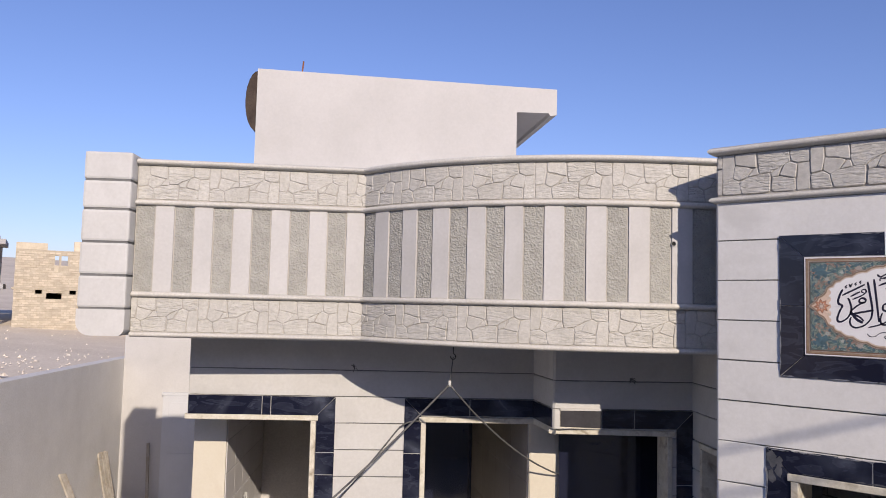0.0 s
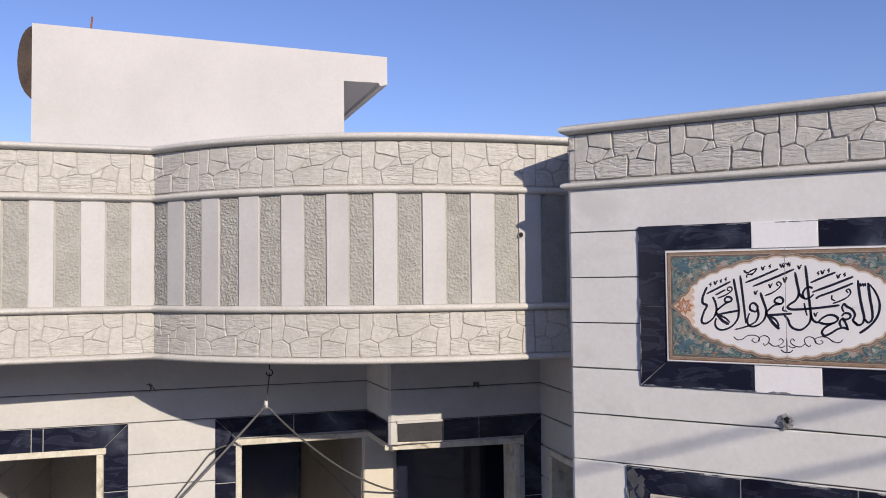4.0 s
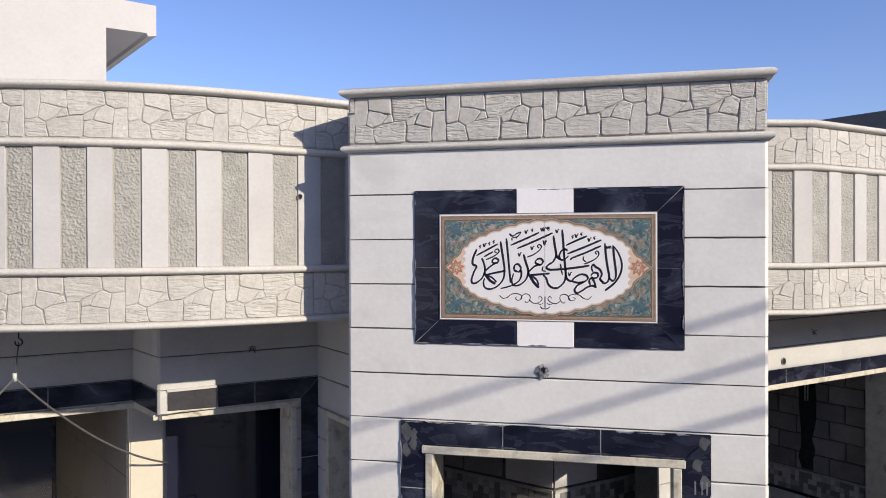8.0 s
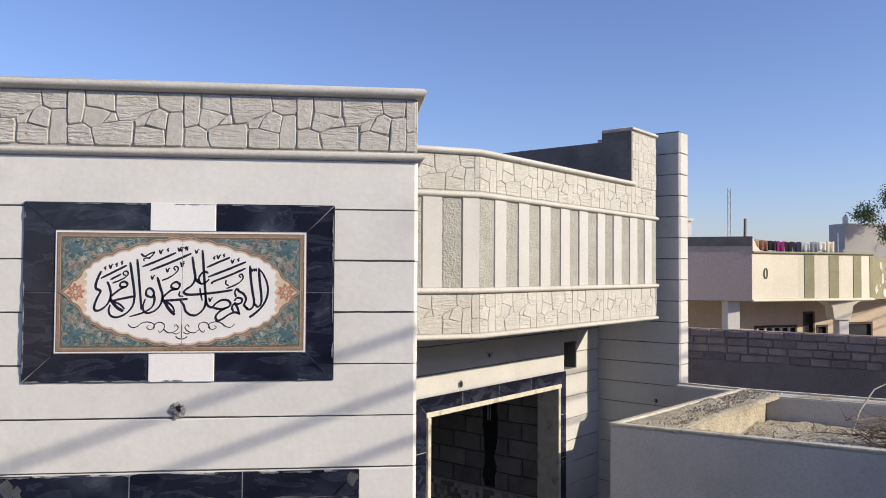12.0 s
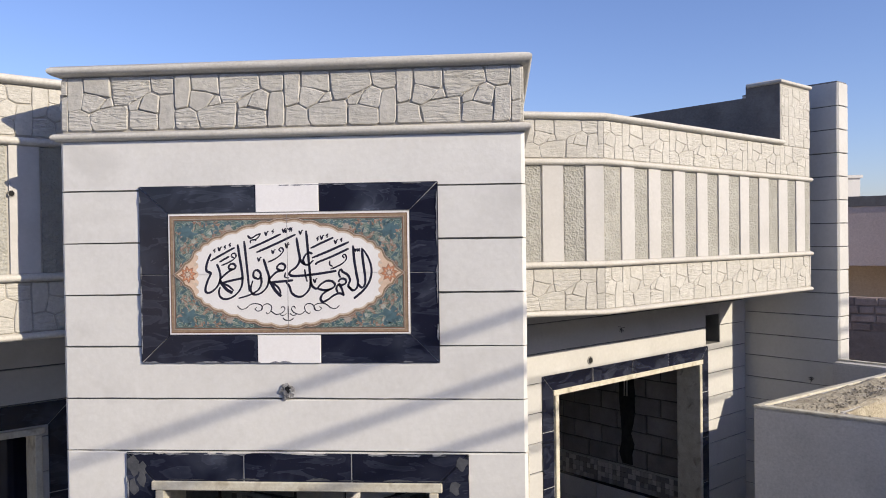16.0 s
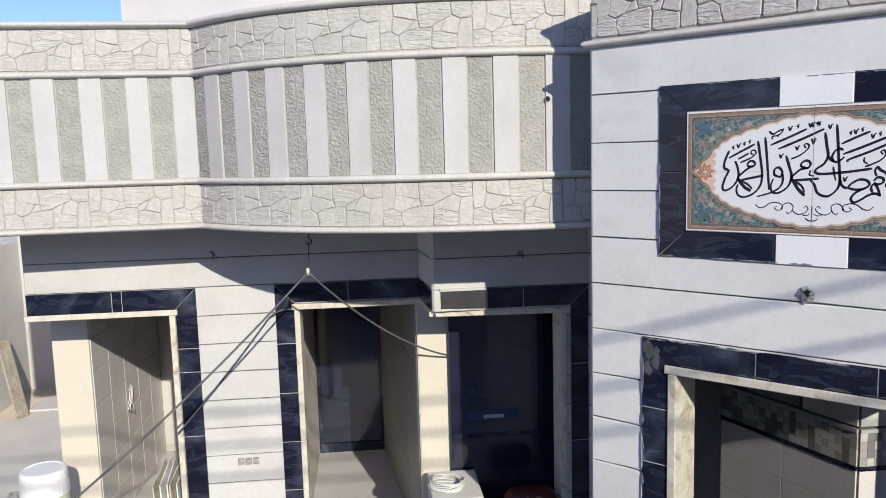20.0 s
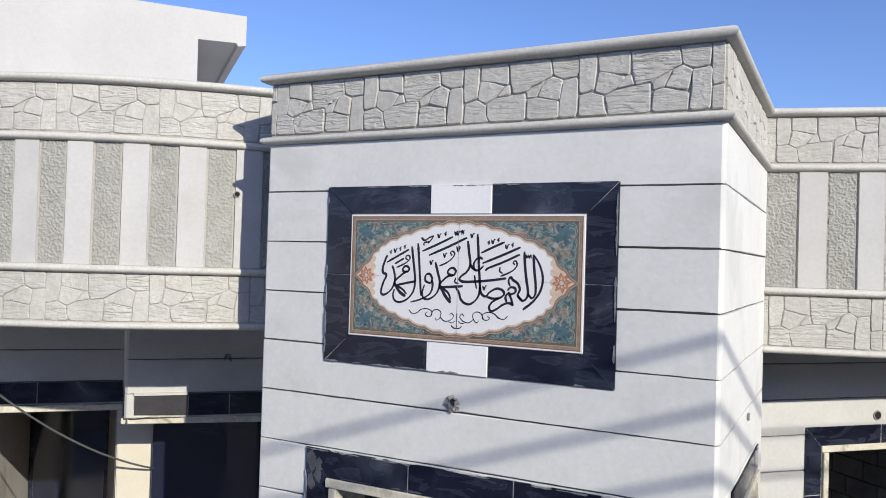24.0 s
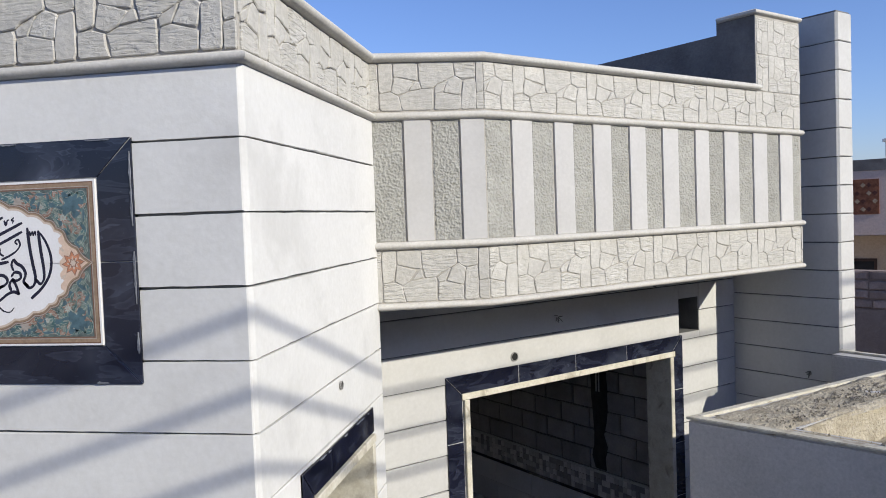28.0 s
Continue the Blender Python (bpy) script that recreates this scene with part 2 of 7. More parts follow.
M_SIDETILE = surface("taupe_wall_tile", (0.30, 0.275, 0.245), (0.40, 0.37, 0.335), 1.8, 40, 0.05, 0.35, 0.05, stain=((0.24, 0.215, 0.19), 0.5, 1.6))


# ---- mesh helpers ----
def mesh_ob(name, verts, faces, mat, parent=None, label="", smooth=False):
    me = bpy.data.meshes.new(name)
    me.from_pydata([tuple(v) for v in verts], [], faces)
    me.validate()
    me.materials.append(mat)
    if smooth:
        me.shade_smooth()
    ob = new(name, me)
    ob.parent = parent
    if label:
        ob["label"] = label
    return ob


def part(name, bm, mat, parent, label="", smooth=False):
    me = bpy.data.meshes.new(name)
    bmesh.ops.recalc_face_normals(bm, faces=bm.faces)
    bm.to_mesh(me)
    bm.free()
    me.materials.append(mat)
    if smooth:
        me.shade_smooth()
    ob = new(name, me)
    ob.parent = parent
    if label:
        ob["label"] = label
    return ob


def add_box(bm, x0, x1, y0, y1, z0, z1, bevel=0.0, m=None):
    r = bmesh.ops.create_cube(bm, size=1)
    vs = r["verts"]
    for v in vs:
        v.co = Vector((x0 + (v.co.x + 0.5) * (x1 - x0), y0 + (v.co.y + 0.5) * (y1 - y0), z0 + (v.co.z + 0.5) * (z1 - z0)))
    if bevel:
        es = list({e for v in vs for e in v.link_edges})
        r2 = bmesh.ops.bevel(bm, geom=es, offset=bevel, segments=2, affect="EDGES", profile=0.6)
        vs = list({v for f in r2["faces"] for v in f.verts} | {v for v in vs if v.is_valid})
    if m is not None:
        bmesh.ops.transform(bm, matrix=m, verts=vs)
    return vs


def box(name, x0, x1, y0, y1, z0, z1, mat, parent=None, label="", bevel=0.004):
    bm = bmesh.new()
    add_box(bm, x0, x1, y0, y1, z0, z1, bevel)
    return part(name, bm, mat, parent, label)


def add_tube(bm, pts, radius, sides=6, taper=1.0):
    """A round bar along points."""
    rings = []
    n = len(pts)
    for i, p in enumerate(pts):
        d = (Vector(pts[min(i + 1, n - 1)]) - Vector(pts[max(i - 1, 0)])).normalized()
        a = d.orthogonal().normalized()
        b = d.cross(a)
        r = radius * (1 + (taper - 1) * i / max(1, n - 1))
        rings.append([bm.verts.new(Vector(p) + r * (math.cos(k * math.tau / sides) * a + math.sin(k * math.tau / sides) * b)) for k in range(sides)])
    for r0, r1 in zip(rings, rings[1:]):
        # keep the rings from twisting against one another
        off = min(range(sides), key=lambda s: sum((r0[k].co - r1[(k + s) % sides].co).length for k in range(sides)))
        for k in range(sides):
            bm.faces.new((r0[k], r0[(k + 1) % sides], r1[(k + 1 + off) % sides], r1[(k + off) % sides]))
        r1[:] = r1[off:] + r1[:off]
    bm.faces.new(rings[0][::-1])
    bm.faces.new(rings[-1])


def tube(name, pts, radius, mat, parent=None, label="", sides=6, taper=1.0):
    bm = bmesh.new()
    add_tube(bm, pts, radius, sides, taper)
    return part(name, bm, mat, parent, label, smooth=True)


def thing(name, m=None, label="", category="", group="", kind=""):
    ob = new(name)
    ob.empty_display_size = 0.1
    if m is not None:
        ob.matrix_world = m
    return tagged(ob, label, category, group, kind)


class Line:
    """A run of wall seen from outside, left to right: plan points, with outward offsets."""

    def __init__(self, pts):
        self.p = [Vector(q) for q in pts]
        self.s = [0.0]
        for a, b in zip(self.p, self.p[1:]):
            self.s.append(self.s[-1] + (b - a).length)
        self.n = []
        for a, b in zip(self.p, self.p[1:]):
            t = (b - a).normalized()
            self.n.append(Vector((t.y, -t.x)))
        self.length = self.s[-1]

    def seg(self, s):
        for i in range(len(self.p) - 1):
            if s <= self.s[i + 1] + 1e-9:
                return i
        return len(self.p) - 2

    def at(self, s, z, d=0.0):
        i = self.seg(s)
        k = (s - self.s[i]) / (self.s[i + 1] - self.s[i])
        q = self.p[i].lerp(self.p[i + 1], k) + self.n[i] * d
        if 0 < i and k < 1e-6:
            q = self.p[i] + (self.n[i] + self.n[i - 1]).normalized() * d
        return Vector((q.x, q.y, z))

    def mitre(self, i, d):
        if i == 0:
            return self.p[0] + self.n[0] * d
        if i == len(self.p) - 1:
            return self.p[-1] + self.n[-1] * d
        h = (self.n[i - 1] + self.n[i]).normalized()
        return self.p[i] + h * (d / max(0.35, h.dot(self.n[i])))


def sweep(name, line, profile, mat, parent, label="", smooth=True):
    """A closed profile of (outward, z) points along a line, mitred at its corners."""
    vs, fs, k = [], [], len(profile)
    for i in range(len(line.p)):
        for d, z in profile:
            q = line.mitre(i, d)
            vs.append((q.x, q.y, z))
    for i in range(len(line.p) - 1):
        for j in range(k):
            a, b = i * k + j, i * k + (j + 1) % k
            fs.append((a, b, b + k, a + k))
    fs.append(tuple(range(k))[::-1])
    fs.append(tuple(range((len(line.p) - 1) * k, len(line.p) * k)))
    ob = mesh_ob(name, vs, fs, mat, parent, label)
    if smooth:
        bm = bmesh.new()
        bm.from_mesh(ob.data)
        bmesh.ops.recalc_face_normals(bm, faces=bm.faces)
        for f in bm.faces:
            f.smooth = True
        for e in bm.edges:
            if len(e.link_faces) == 2 and e.calc_face_angle(0) > 0.75:
                e.smooth = False
        bm.to_mesh(ob.data)
        bm.free()
    else:
        bm = bmesh.new()
        bm.from_mesh(ob.data)
        bmesh.ops.recalc_face_normals(bm, faces=bm.faces)
        bm.to_mesh(ob.data)
        bm.free()
    return ob


def round_profile(z, h, proud, back=0.02):
    """A torus moulding of height h, centred on z."""
    pts = [(-back, z + h / 2), (0.004, z + h / 2)]
    for k in range(9):
        a = math.pi / 2 - k * math.pi / 8
        pts.append((0.004 + proud * math.cos(a), z + h / 2 * math.sin(a)))
    pts += [(-back, z - h / 2)]
    return pts


def piece(name, line, poly, depth, bev, mat, parent, base=-0.004, rough=0.0, rnd=None, label=""):
    """One flat piece on a wall: a polygon of (along, up), with eased edges, proud by depth."""
    n = len(poly)
    cx, cz = sum(p[0] for p in poly) / n, sum(p[1] for p in poly) / n
    vs = []

    def ring(inset, d, jitter=0.0):
        for s, z in poly:
            r = math.hypot(s - cx, z - cz) or 1
            k = max(0.0, 1 - inset / r)
            e = rnd.uniform(-jitter, jitter) if jitter else 0
            vs.append(line.at(cx + (s - cx) * k, cz + (z - cz) * k, d + e))

    ring(0, base)
    ring(0, depth - bev)
    ring(bev * 1.3, depth, rough * 0.4)
    loops = 3
    if rough:
        r0 = min(math.hypot(s - cx, z - cz) for s, z in poly)
        ring(r0 * 0.55, depth + rough * 0.3, rough)
        loops = 4
    fs = []
    for j in range(loops - 1):
        for i in range(n):
            a, b = j * n + i, j * n + (i + 1) % n
            fs.append((a, b, b + n, a + n))
    last = (loops - 1) * n
    if rough:
        vs.append(line.at(cx, cz, depth + rnd.uniform(-rough, rough) * 0.6))
        for i in range(n):
            fs.append((last + i, last + (i + 1) % n, last + n))
    else:
        fs.append(tuple(range(last, last + n)))
    return mesh_ob(name, vs, fs, mat, parent, label)


def wall_mesh(name, line, z0, z1, holes, thick, mat, parent=None, label="", front=0.0):
    """A wall along a line with openings (s0, s1, z0, z1) that go right through it."""
    ss = sorted({0.0, line.length, *line.s, *[h[0] for h in holes], *[h[1] for h in holes]})
    ss = [s for s in ss if 0 <= s <= line.length]
    zs = sorted({z0, z1, *[min(max(z, z0), z1) for h in holes for z in h[2:]]})
    solid = {}
    for i in range(len(ss) - 1):
        for j in range(len(zs) - 1):
            s, z = (ss[i] + ss[i + 1]) / 2, (zs[j] + zs[j + 1]) / 2
            solid[i, j] = not any(h[0] < s < h[1] and h[2] < z < h[3] for h in holes)
    vs, fs, idx = [], [], {}

    def vert(i, j, d):
        if (i, j, d) not in idx:
            near = min(range(len(line.s)), key=lambda q: abs(line.s[q] - ss[i]))
            if abs(line.s[near] - ss[i]) < 1e-6:
                q = line.mitre(near, front if d else front - thick)
            else:
                q = line.at(ss[i], 0, front if d else front - thick)
            idx[i, j, d] = len(vs)
            vs.append((q.x, q.y, zs[j]))
        return idx[i, j, d]

    for (i, j), on in solid.items():
        if not on:
            continue
        a, b, c, e = (i, j), (i + 1, j), (i + 1, j + 1), (i, j + 1)
        fs.append(tuple(vert(*q, 1) for q in (a, b, c, e)))
        fs.append(tuple(vert(*q, 0) for q in (e, c, b, a)))
        for (p, q), nb in (((a, b), (i, j - 1)), ((b, c), (i + 1, j)), ((c, e), (i, j + 1)), ((e, a), (i - 1, j))):
            if not solid.get(nb):
                fs.append((vert(*p, 0), vert(*q, 0), vert(*q, 1), vert(*p, 1)))
    return mesh_ob(name, vs, fs, mat, parent, label)


def courses(parent, line, s0, s1, zs, holes, mat, depth=0.014, joint=0.0065, rnd=None):
    """Rendered courses between the heights zs, each piece eased, cut round the openings."""
    cuts = [q for q in line.s if s0 + 0.01 < q < s1 - 0.01]
    ends = [s0, *cuts, s1]
    for a, b in zip(ends, ends[1:]):
        for lo, hi in zip(zs, zs[1:]):
            rects = [(a, b, lo + joint / 2, hi - joint / 2)]
            for h in holes:
                nxt = []
                for p, q, c, e in rects:
                    if h[1] <= p or h[0] >= q or h[3] <= c or h[2] >= e:
                        nxt.append((p, q, c, e))
                        continue
                    nxt += [(p, h[0], c, e), (h[1], q, c, e)]
                    m, n = max(p, h[0]), min(q, h[1])
                    nxt += [(m, n, c, h[2] - 0.002), (m, n, h[3] + 0.002, e)]
                rects = [r for r in nxt if r[1] - r[0] > 0.015 and r[3] - r[2] > 0.012]
            for p, q, c, e in rects:
                j = rnd.uniform(-0.0025, 0.0025)
                n = max(1, int((q - p) / 0.055))
                chip = lambda k: 0 if k in (0, n) else rnd.uniform(0, 0.0016) + (rnd.uniform(0.001, 0.0035) if rnd.random() < 0.04 else 0)
                low = [(p + (q - p) * k / n, c + j - 2 * j * k / n + chip(k)) for k in range(n + 1)]
                top = [(p + (q - p) * k / n, e - chip(k)) for k in range(n, -1, -1)]
                piece("course", line, low + top, depth + rnd.uniform(-0.002, 0.002), 0.004, mat, parent, base=-0.002)


def cut(poly, px, pz, nx, nz):
    """A convex outline cut in two by the line through (px, pz) with the normal (nx, nz)."""
    halves = ([], [])
    for a, b in zip(poly, poly[1:] + poly[:1]):
        da, db = nx * (a[0] - px) + nz * (a[1] - pz), nx * (b[0] - px) + nz * (b[1] - pz)
        halves[0 if da <= 0 else 1].append(a)
        if da * db < 0:
            t = da / (da - db)
            m = (a[0] + t * (b[0] - a[0]), a[1] + t * (b[1] - a[1]))
            halves[0].append(m)
            halves[1].append(m)
    return halves


# the stamping mat, as outlines in a unit square, one band high; True: split with a chiselled face
MAT = [
    (False, [(0, 1), (.148, 1), (.153, .725), (.125, .40), (0, .355)]),
    (False, [(.148, 1), (.405, 1), (.415, .615), (.30, .65), (.153, .725)]),
    (False, [(.153, .725), (.30, .65), (.369, .60), (.30, .40), (.205, .31), (.125, .40)]),
    (False, [(.369, .60), (.415, .615), (.435, .45), (.30, .40)]),
    (True, [(0, .355), (.125, .40), (.205, .31), (.22, .12), (.235, 0), (0, 0)]),
    (True, [(.205, .31), (.30, .40), (.435, .45), (.565, .46), (.563, 0), (.235, 0), (.22, .12)]),
    (True, [(.405, 1), (.77, 1), (.785, .71), (.72, .64), (.60, .52), (.565, .46), (.435, .45), (.415, .615)]),
    (False, [(.785, .71), (.87, .625), (.845, .29), (.66, .375), (.695, .55), (.72, .64)]),
    (False, [(.72, .64), (.695, .55), (.66, .375), (.575, .35), (.565, .46), (.60, .52)]),
    (True, [(.77, 1), (1, 1), (1, .66), (.87, .625), (.785, .71)]),
    (False, [(.87, .625), (1, .66), (1, 0), (.845, 0), (.845, .29)]),
    (True, [(.575, .35), (.66, .375), (.845, .29), (.845, 0), (.563, 0)]),
]


def stones(parent, line, s0, s1, z0, z1, rnd, phase=0.30, joint=0.0022, mat=0.555, deep=0.0075):
    """Stones pressed with the mat along a band, cut at the wall's corners; phase: where a mat begins, for each face."""
    cuts = [s0] + [line.s[i] for i in range(1, len(line.s) - 1) if s0 + 0.05 < line.s[i] < s1 - 0.05 and line.n[i].dot(line.n[i - 1]) < 0.97] + [s1]
    phases = phase if isinstance(phase, tuple) else (phase,) * len(cuts)
    mats = mat if isinstance(mat, tuple) else (mat,) * len(cuts)
    for a, b, ph, wide in zip(cuts, cuts[1:], phases, mats):
        rows = max(1, round((z1 - z0) / 0.29))
        h = (z1 - z0) / rows
        k = -2
        while a + ph + k * wide < b:
            base = a + ph + k * wide
            k += 1
            for row in range(rows):
                for chiselled, shape in MAT:
                    poly = [(base + wide * x, z0 + h * (row + y)) for x, y in shape]
                    poly = [(x + (rnd.uniform(-0.004, 0.004) if 0.01 < (y - z0) / h % 1 < 0.99 else 0), y + (rnd.uniform(-0.003, 0.003) if 0.01 < (y - z0) / h % 1 < 0.99 else 0)) for x, y in poly]
                    if min(p[0] for p in poly) < a:
                        poly = cut(poly, a, z0, 1, 0)[1]
                    if len(poly) >= 3 and max(p[0] for p in poly) > b:
                        poly = cut(poly, b, z0, 1, 0)[0]
                    if len(poly) < 3:
                        continue
                    n = len(poly)
                    cx, cz = sum(p[0] for p in poly) / n, sum(p[1] for p in poly) / n
                    if max(math.hypot(s - cx, z - cz) for s, z in poly) < 0.03 or max(p[0] for p in poly) - min(p[0] for p in poly) < 0.02:
                        continue
                    soft = []
                    for i in range(n):
                        p, q, r = poly[i - 1], poly[i], poly[(i + 1) % n]
                        e, f = rnd.uniform(0.05, 0.13), rnd.uniform(0.05, 0.13)
                        soft += [(q[0] + (p[0] - q[0]) * e, q[1] + (p[1] - q[1]) * e), (q[0] + (r[0] - q[0]) * f, q[1] + (r[1] - q[1]) * f)]
                    small = []
                    for s, z in soft:
                        r = math.hypot(s - cx, z - cz)
                        g = max(0.3, 1 - joint * rnd.uniform(0.1, 2.0) / r)
                        small.append((cx + (s - cx) * g, cz + (z - cz) * g))
                    if sum(p[0] * q[1] - q[0] * p[1] for p, q in zip(small, small[1:] + small[:1])) < 0:
                        small = small[::-1]
                    piece("stone", line, small, deep * rnd.uniform(0.6, 1.15), 0.0038, M_CHISEL if chiselled else M_STONE, parent, base=-0.002)


def rough_strip(parent, line, s0, s1, z0, z1, seed):
    """A stippled strip, its face truly uneven."""
    nx, nz = max(4, int((s1 - s0) / 0.0042)), int((z1 - z0) / 0.0042)
    vs, fs = [], []
    for j in range(nz + 1):
        for i in range(nx + 1):
            s, z = s0 + (s1 - s0) * i / nx, z0 + (z1 - z0) * j / nz
            q = Vector((s * 60 + seed * 7.3, z * 60, seed * 3.1))
            q += 0.35 * Vector((noise.noise(q * 1.7), noise.noise(q * 1.7 + Vector((9, 4, 1))), 0))
            e = max(0.0, 1 - 4.0 * abs(noise.noise(q)))
            d = 0.001 + 0.0068 * e * e * (3 - 2 * e) + 0.002 * noise.noise(q * 2.1)
            if i in (0, nx) or j in (0, nz):
                d = -0.003
            vs.append(line.at(s, z, d))
    for j in range(nz):
        for i in range(nx):
            a = j * (nx + 1) + i
            fs.append((a, a + 1, a + nx + 2, a + nx + 1))
    return mesh_ob("rough_strip", vs, fs, M_ROUGH, parent, smooth=True)


def strips(parent, line, s0, s1, z0, z1, width, first_rough, rnd):
    i = -1
    while s0 + (i + 1) * width < s1 - 0.01:
        i += 1
        a, b = s0 + i * width, min(s1, s0 + (i + 1) * width)
        if (i % 2 == 0) == first_rough:
            rough_strip(parent, line, a + 0.004, b - 0.004, z0, z1, rnd.randint(0, 99))
        else:
            piece("smooth_strip", line, [(a + 0.004, z0), (b - 0.004, z0), (b - 0.004, z1), (a + 0.004, z1)], 0.014, 0.004, M_WHITE, parent)


def tile_run(parent, line, a, b, inner_a, inner_b, joints, rnd):
    """Black tiles along one side of an opening, mitred at its ends; outer corners a, b and inner corners, as (s, z)."""
    L = math.hypot(b[0] - a[0], b[1] - a[1])
    dx, dz = (b[0] - a[0]) / L, (b[1] - a[1]) / L
    along = lambda q: (q[0] - a[0]) * dx + (q[1] - a[1]) * dz
    ia, ib = along(inner_a), along(inner_b)
    at = lambda o, t: (o[0] + dx * t, o[1] + dz * t)
    edge = (inner_a[0] - dx * ia, inner_a[1] - dz * ia)
    cuts = [(0.0, ia)] + [(L * t, L * t) for t in joints] + [(L, ib)]
    for (o0, i0), (o1, i1) in zip(cuts, cuts[1:]):
        poly = [at(a, o0 + 0.0028), at(a, o1 - 0.0028), at(edge, i1 - 0.0028), at(edge, i0 + 0.0028)]
        piece("tile", line, poly, 0.022 + rnd.uniform(0, 0.002), 0.0014, M_BLACK, parent)


def black_surround(parent, line, s0, s1, z0, z1, w, rnd, sides="LTR", joints=(), vjoints=()):
    i0, i1, j1 = s0 + w, s1 - w, z1 - w
    j0 = z0 + w if "B" in sides else z0
    if "T" in sides:
        tile_run(parent, line, (s0, z1), (s1, z1), (i0 if "L" in sides else s0, j1), (i1 if "R" in sides else s1, j1), joints, rnd)
    if "B" in sides:
        tile_run(parent, line, (s0, z0), (s1, z0), (i0, j0), (i1, j0), joints, rnd)
    if "L" in sides:
        tile_run(parent, line, (s0, z1), (s0, z0), (i0, j1), (i0, j0), vjoints, rnd)
    if "R" in sides:
        tile_run(parent, line, (s1, z1), (s1, z0), (i1, j1), (i1, j0), vjoints, rnd)
    for r in [(s0, s1, j1, z1)] * ("T" in sides) + [(s0, i0, z0, z1)] * ("L" in sides) + [(i1, s1, z0, z1)] * ("R" in sides) + [(s0, s1, z0, j0)] * ("B" in sides):
        piece("grout_bed", line, [(r[0], r[2]), (r[1], r[2]), (r[1], r[3]), (r[0], r[3])], 0.0205, 0.001, M_GROUT, parent)


def edge_plaster(parent, line, a, b, count, rnd, inward, mat=None):
    """Ragged smears of plaster left along a tile edge from a to b, reaching a little over it."""
    L = math.hypot(b[0] - a[0], b[1] - a[1])
    dx, dz = (b[0] - a[0]) / L, (b[1] - a[1]) / L
    for k in range(count):
        t, ln, h = rnd.uniform(0, L - 0.03), rnd.uniform(0.03, 0.15), rnd.uniform(0.002, 0.011) * (2.2 if rnd.random() < 0.15 else 1)
        n = 7
        low = [(t + ln * i / n, -rnd.uniform(0.0, 0.003)) for i in range(n + 1)]
        top = [(t + ln * i / n, h * math.sin(math.pi * (i + 0.3) / (n + 0.6)) * rnd.uniform(0.4, 1.0)) for i in range(n, -1, -1)]
        poly = [(a[0] + dx * u + inward[0] * v, a[1] + dz * u + inward[1] * v) for u, v in low + top]
        if sum(p[0] * q[1] - q[0] * p[1] for p, q in zip(poly, poly[1:] + poly[:1])) < 0:
            poly = poly[::-1]
        piece("plaster_smear", line, poly, 0.0252 + 0.0002 * (k % 5), 0.0006, mat or M_WHITE, parent, base=0.012)


def cream_lining(parent, line, s0, s1, z0, z1, depth, sides="LTR", w=0.045, proud=0.035):
    """The marble lining of an opening: a board along its head and jambs."""
    def board(a, b, c, e):
        vs = [line.at(s, z, d) for d in (proud, -depth) for s, z in ((a, c), (b, c), (b, e), (a, e))]
        fs = [(0, 1, 2, 3), (7, 6, 5, 4), (0, 4, 5, 1), (1, 5, 6, 2), (2, 6, 7, 3), (3, 7, 4, 0)]
        ob = mesh_ob("lining_board", vs, fs, M_CREAM, parent)
        bm = bmesh.new()
        bm.from_mesh(ob.data)
        bmesh.ops.bevel(bm, geom=list(bm.edges), offset=0.004, segments=1, affect="EDGES")
        bmesh.ops.recalc_face_normals(bm, faces=bm.faces)
        bm.to_mesh(ob.data)
        bm.free()
    if "T" in sides:
        board(s0 - 0.02, s1 + 0.02, z1 - w, z1)
    if "L" in sides:
        board(s0, s0 + w, z0, z1 - w - 0.002)
    if "R" in sides:
        board(s1 - w, s1, z0, z1 - w - 0.002)
    if "B" in sides:
        board(s0 - 0.02, s1 + 0.02, z0 - w, z0 - 0.002)


WING = pose(0, 0, 0, 0, 0, 45)  # the two wings stand at 45 degrees to the corner block
Z_TOP, Z_M2, Z_M3, Z_BOT = 4.38, 4.03, 3.30, 2.94
ZB_L = 2.988  # underside of the left wing's parapet
ZT_L, ZM2_L, ZM3_L = 4.402, 4.052, 3.318


def turned(ob):
    ob.matrix_world = WING
    return ob


# ---- ground ----
rng = random.Random(5)
bm = bmesh.new()
N = 60
for j in range(N + 1):
    for i in range(N + 1):
        a, b = (i / N * 2 - 1), (j / N * 2 - 1)
        x, y = 400 * a * abs(a) ** 1.6, 400 * b * abs(b) ** 1.6
        far = max(0.0, math.hypot(x, y) - 16)
        z = -0.02 + min(1.0, far / 20) * 0.5 * noise.noise(Vector((x * 0.06, y * 0.06, 0.3))) + 0.055 * max(0.0, -x - 10)
        bm.verts.new((x, y, z))
bm.verts.ensure_lookup_table()
for j in range(N):
    for i in range(N):
        k = j * (N + 1) + i
        bm.faces.new([bm.verts[q] for q in (k, k + 1, k + N + 2, k + N + 1)])
ground = tagged(part("ground", bm, M_EARTH, None), "bare dry tan earth reaching to the horizon", "ground", kind="structure")
yard = tagged(turned(box("courtyard_floor", -7.4, 9, -9, 2.9, -0.1, 0.004, M_CONC)), "grey concrete courtyard floor, dusty", "floor", kind="structure")

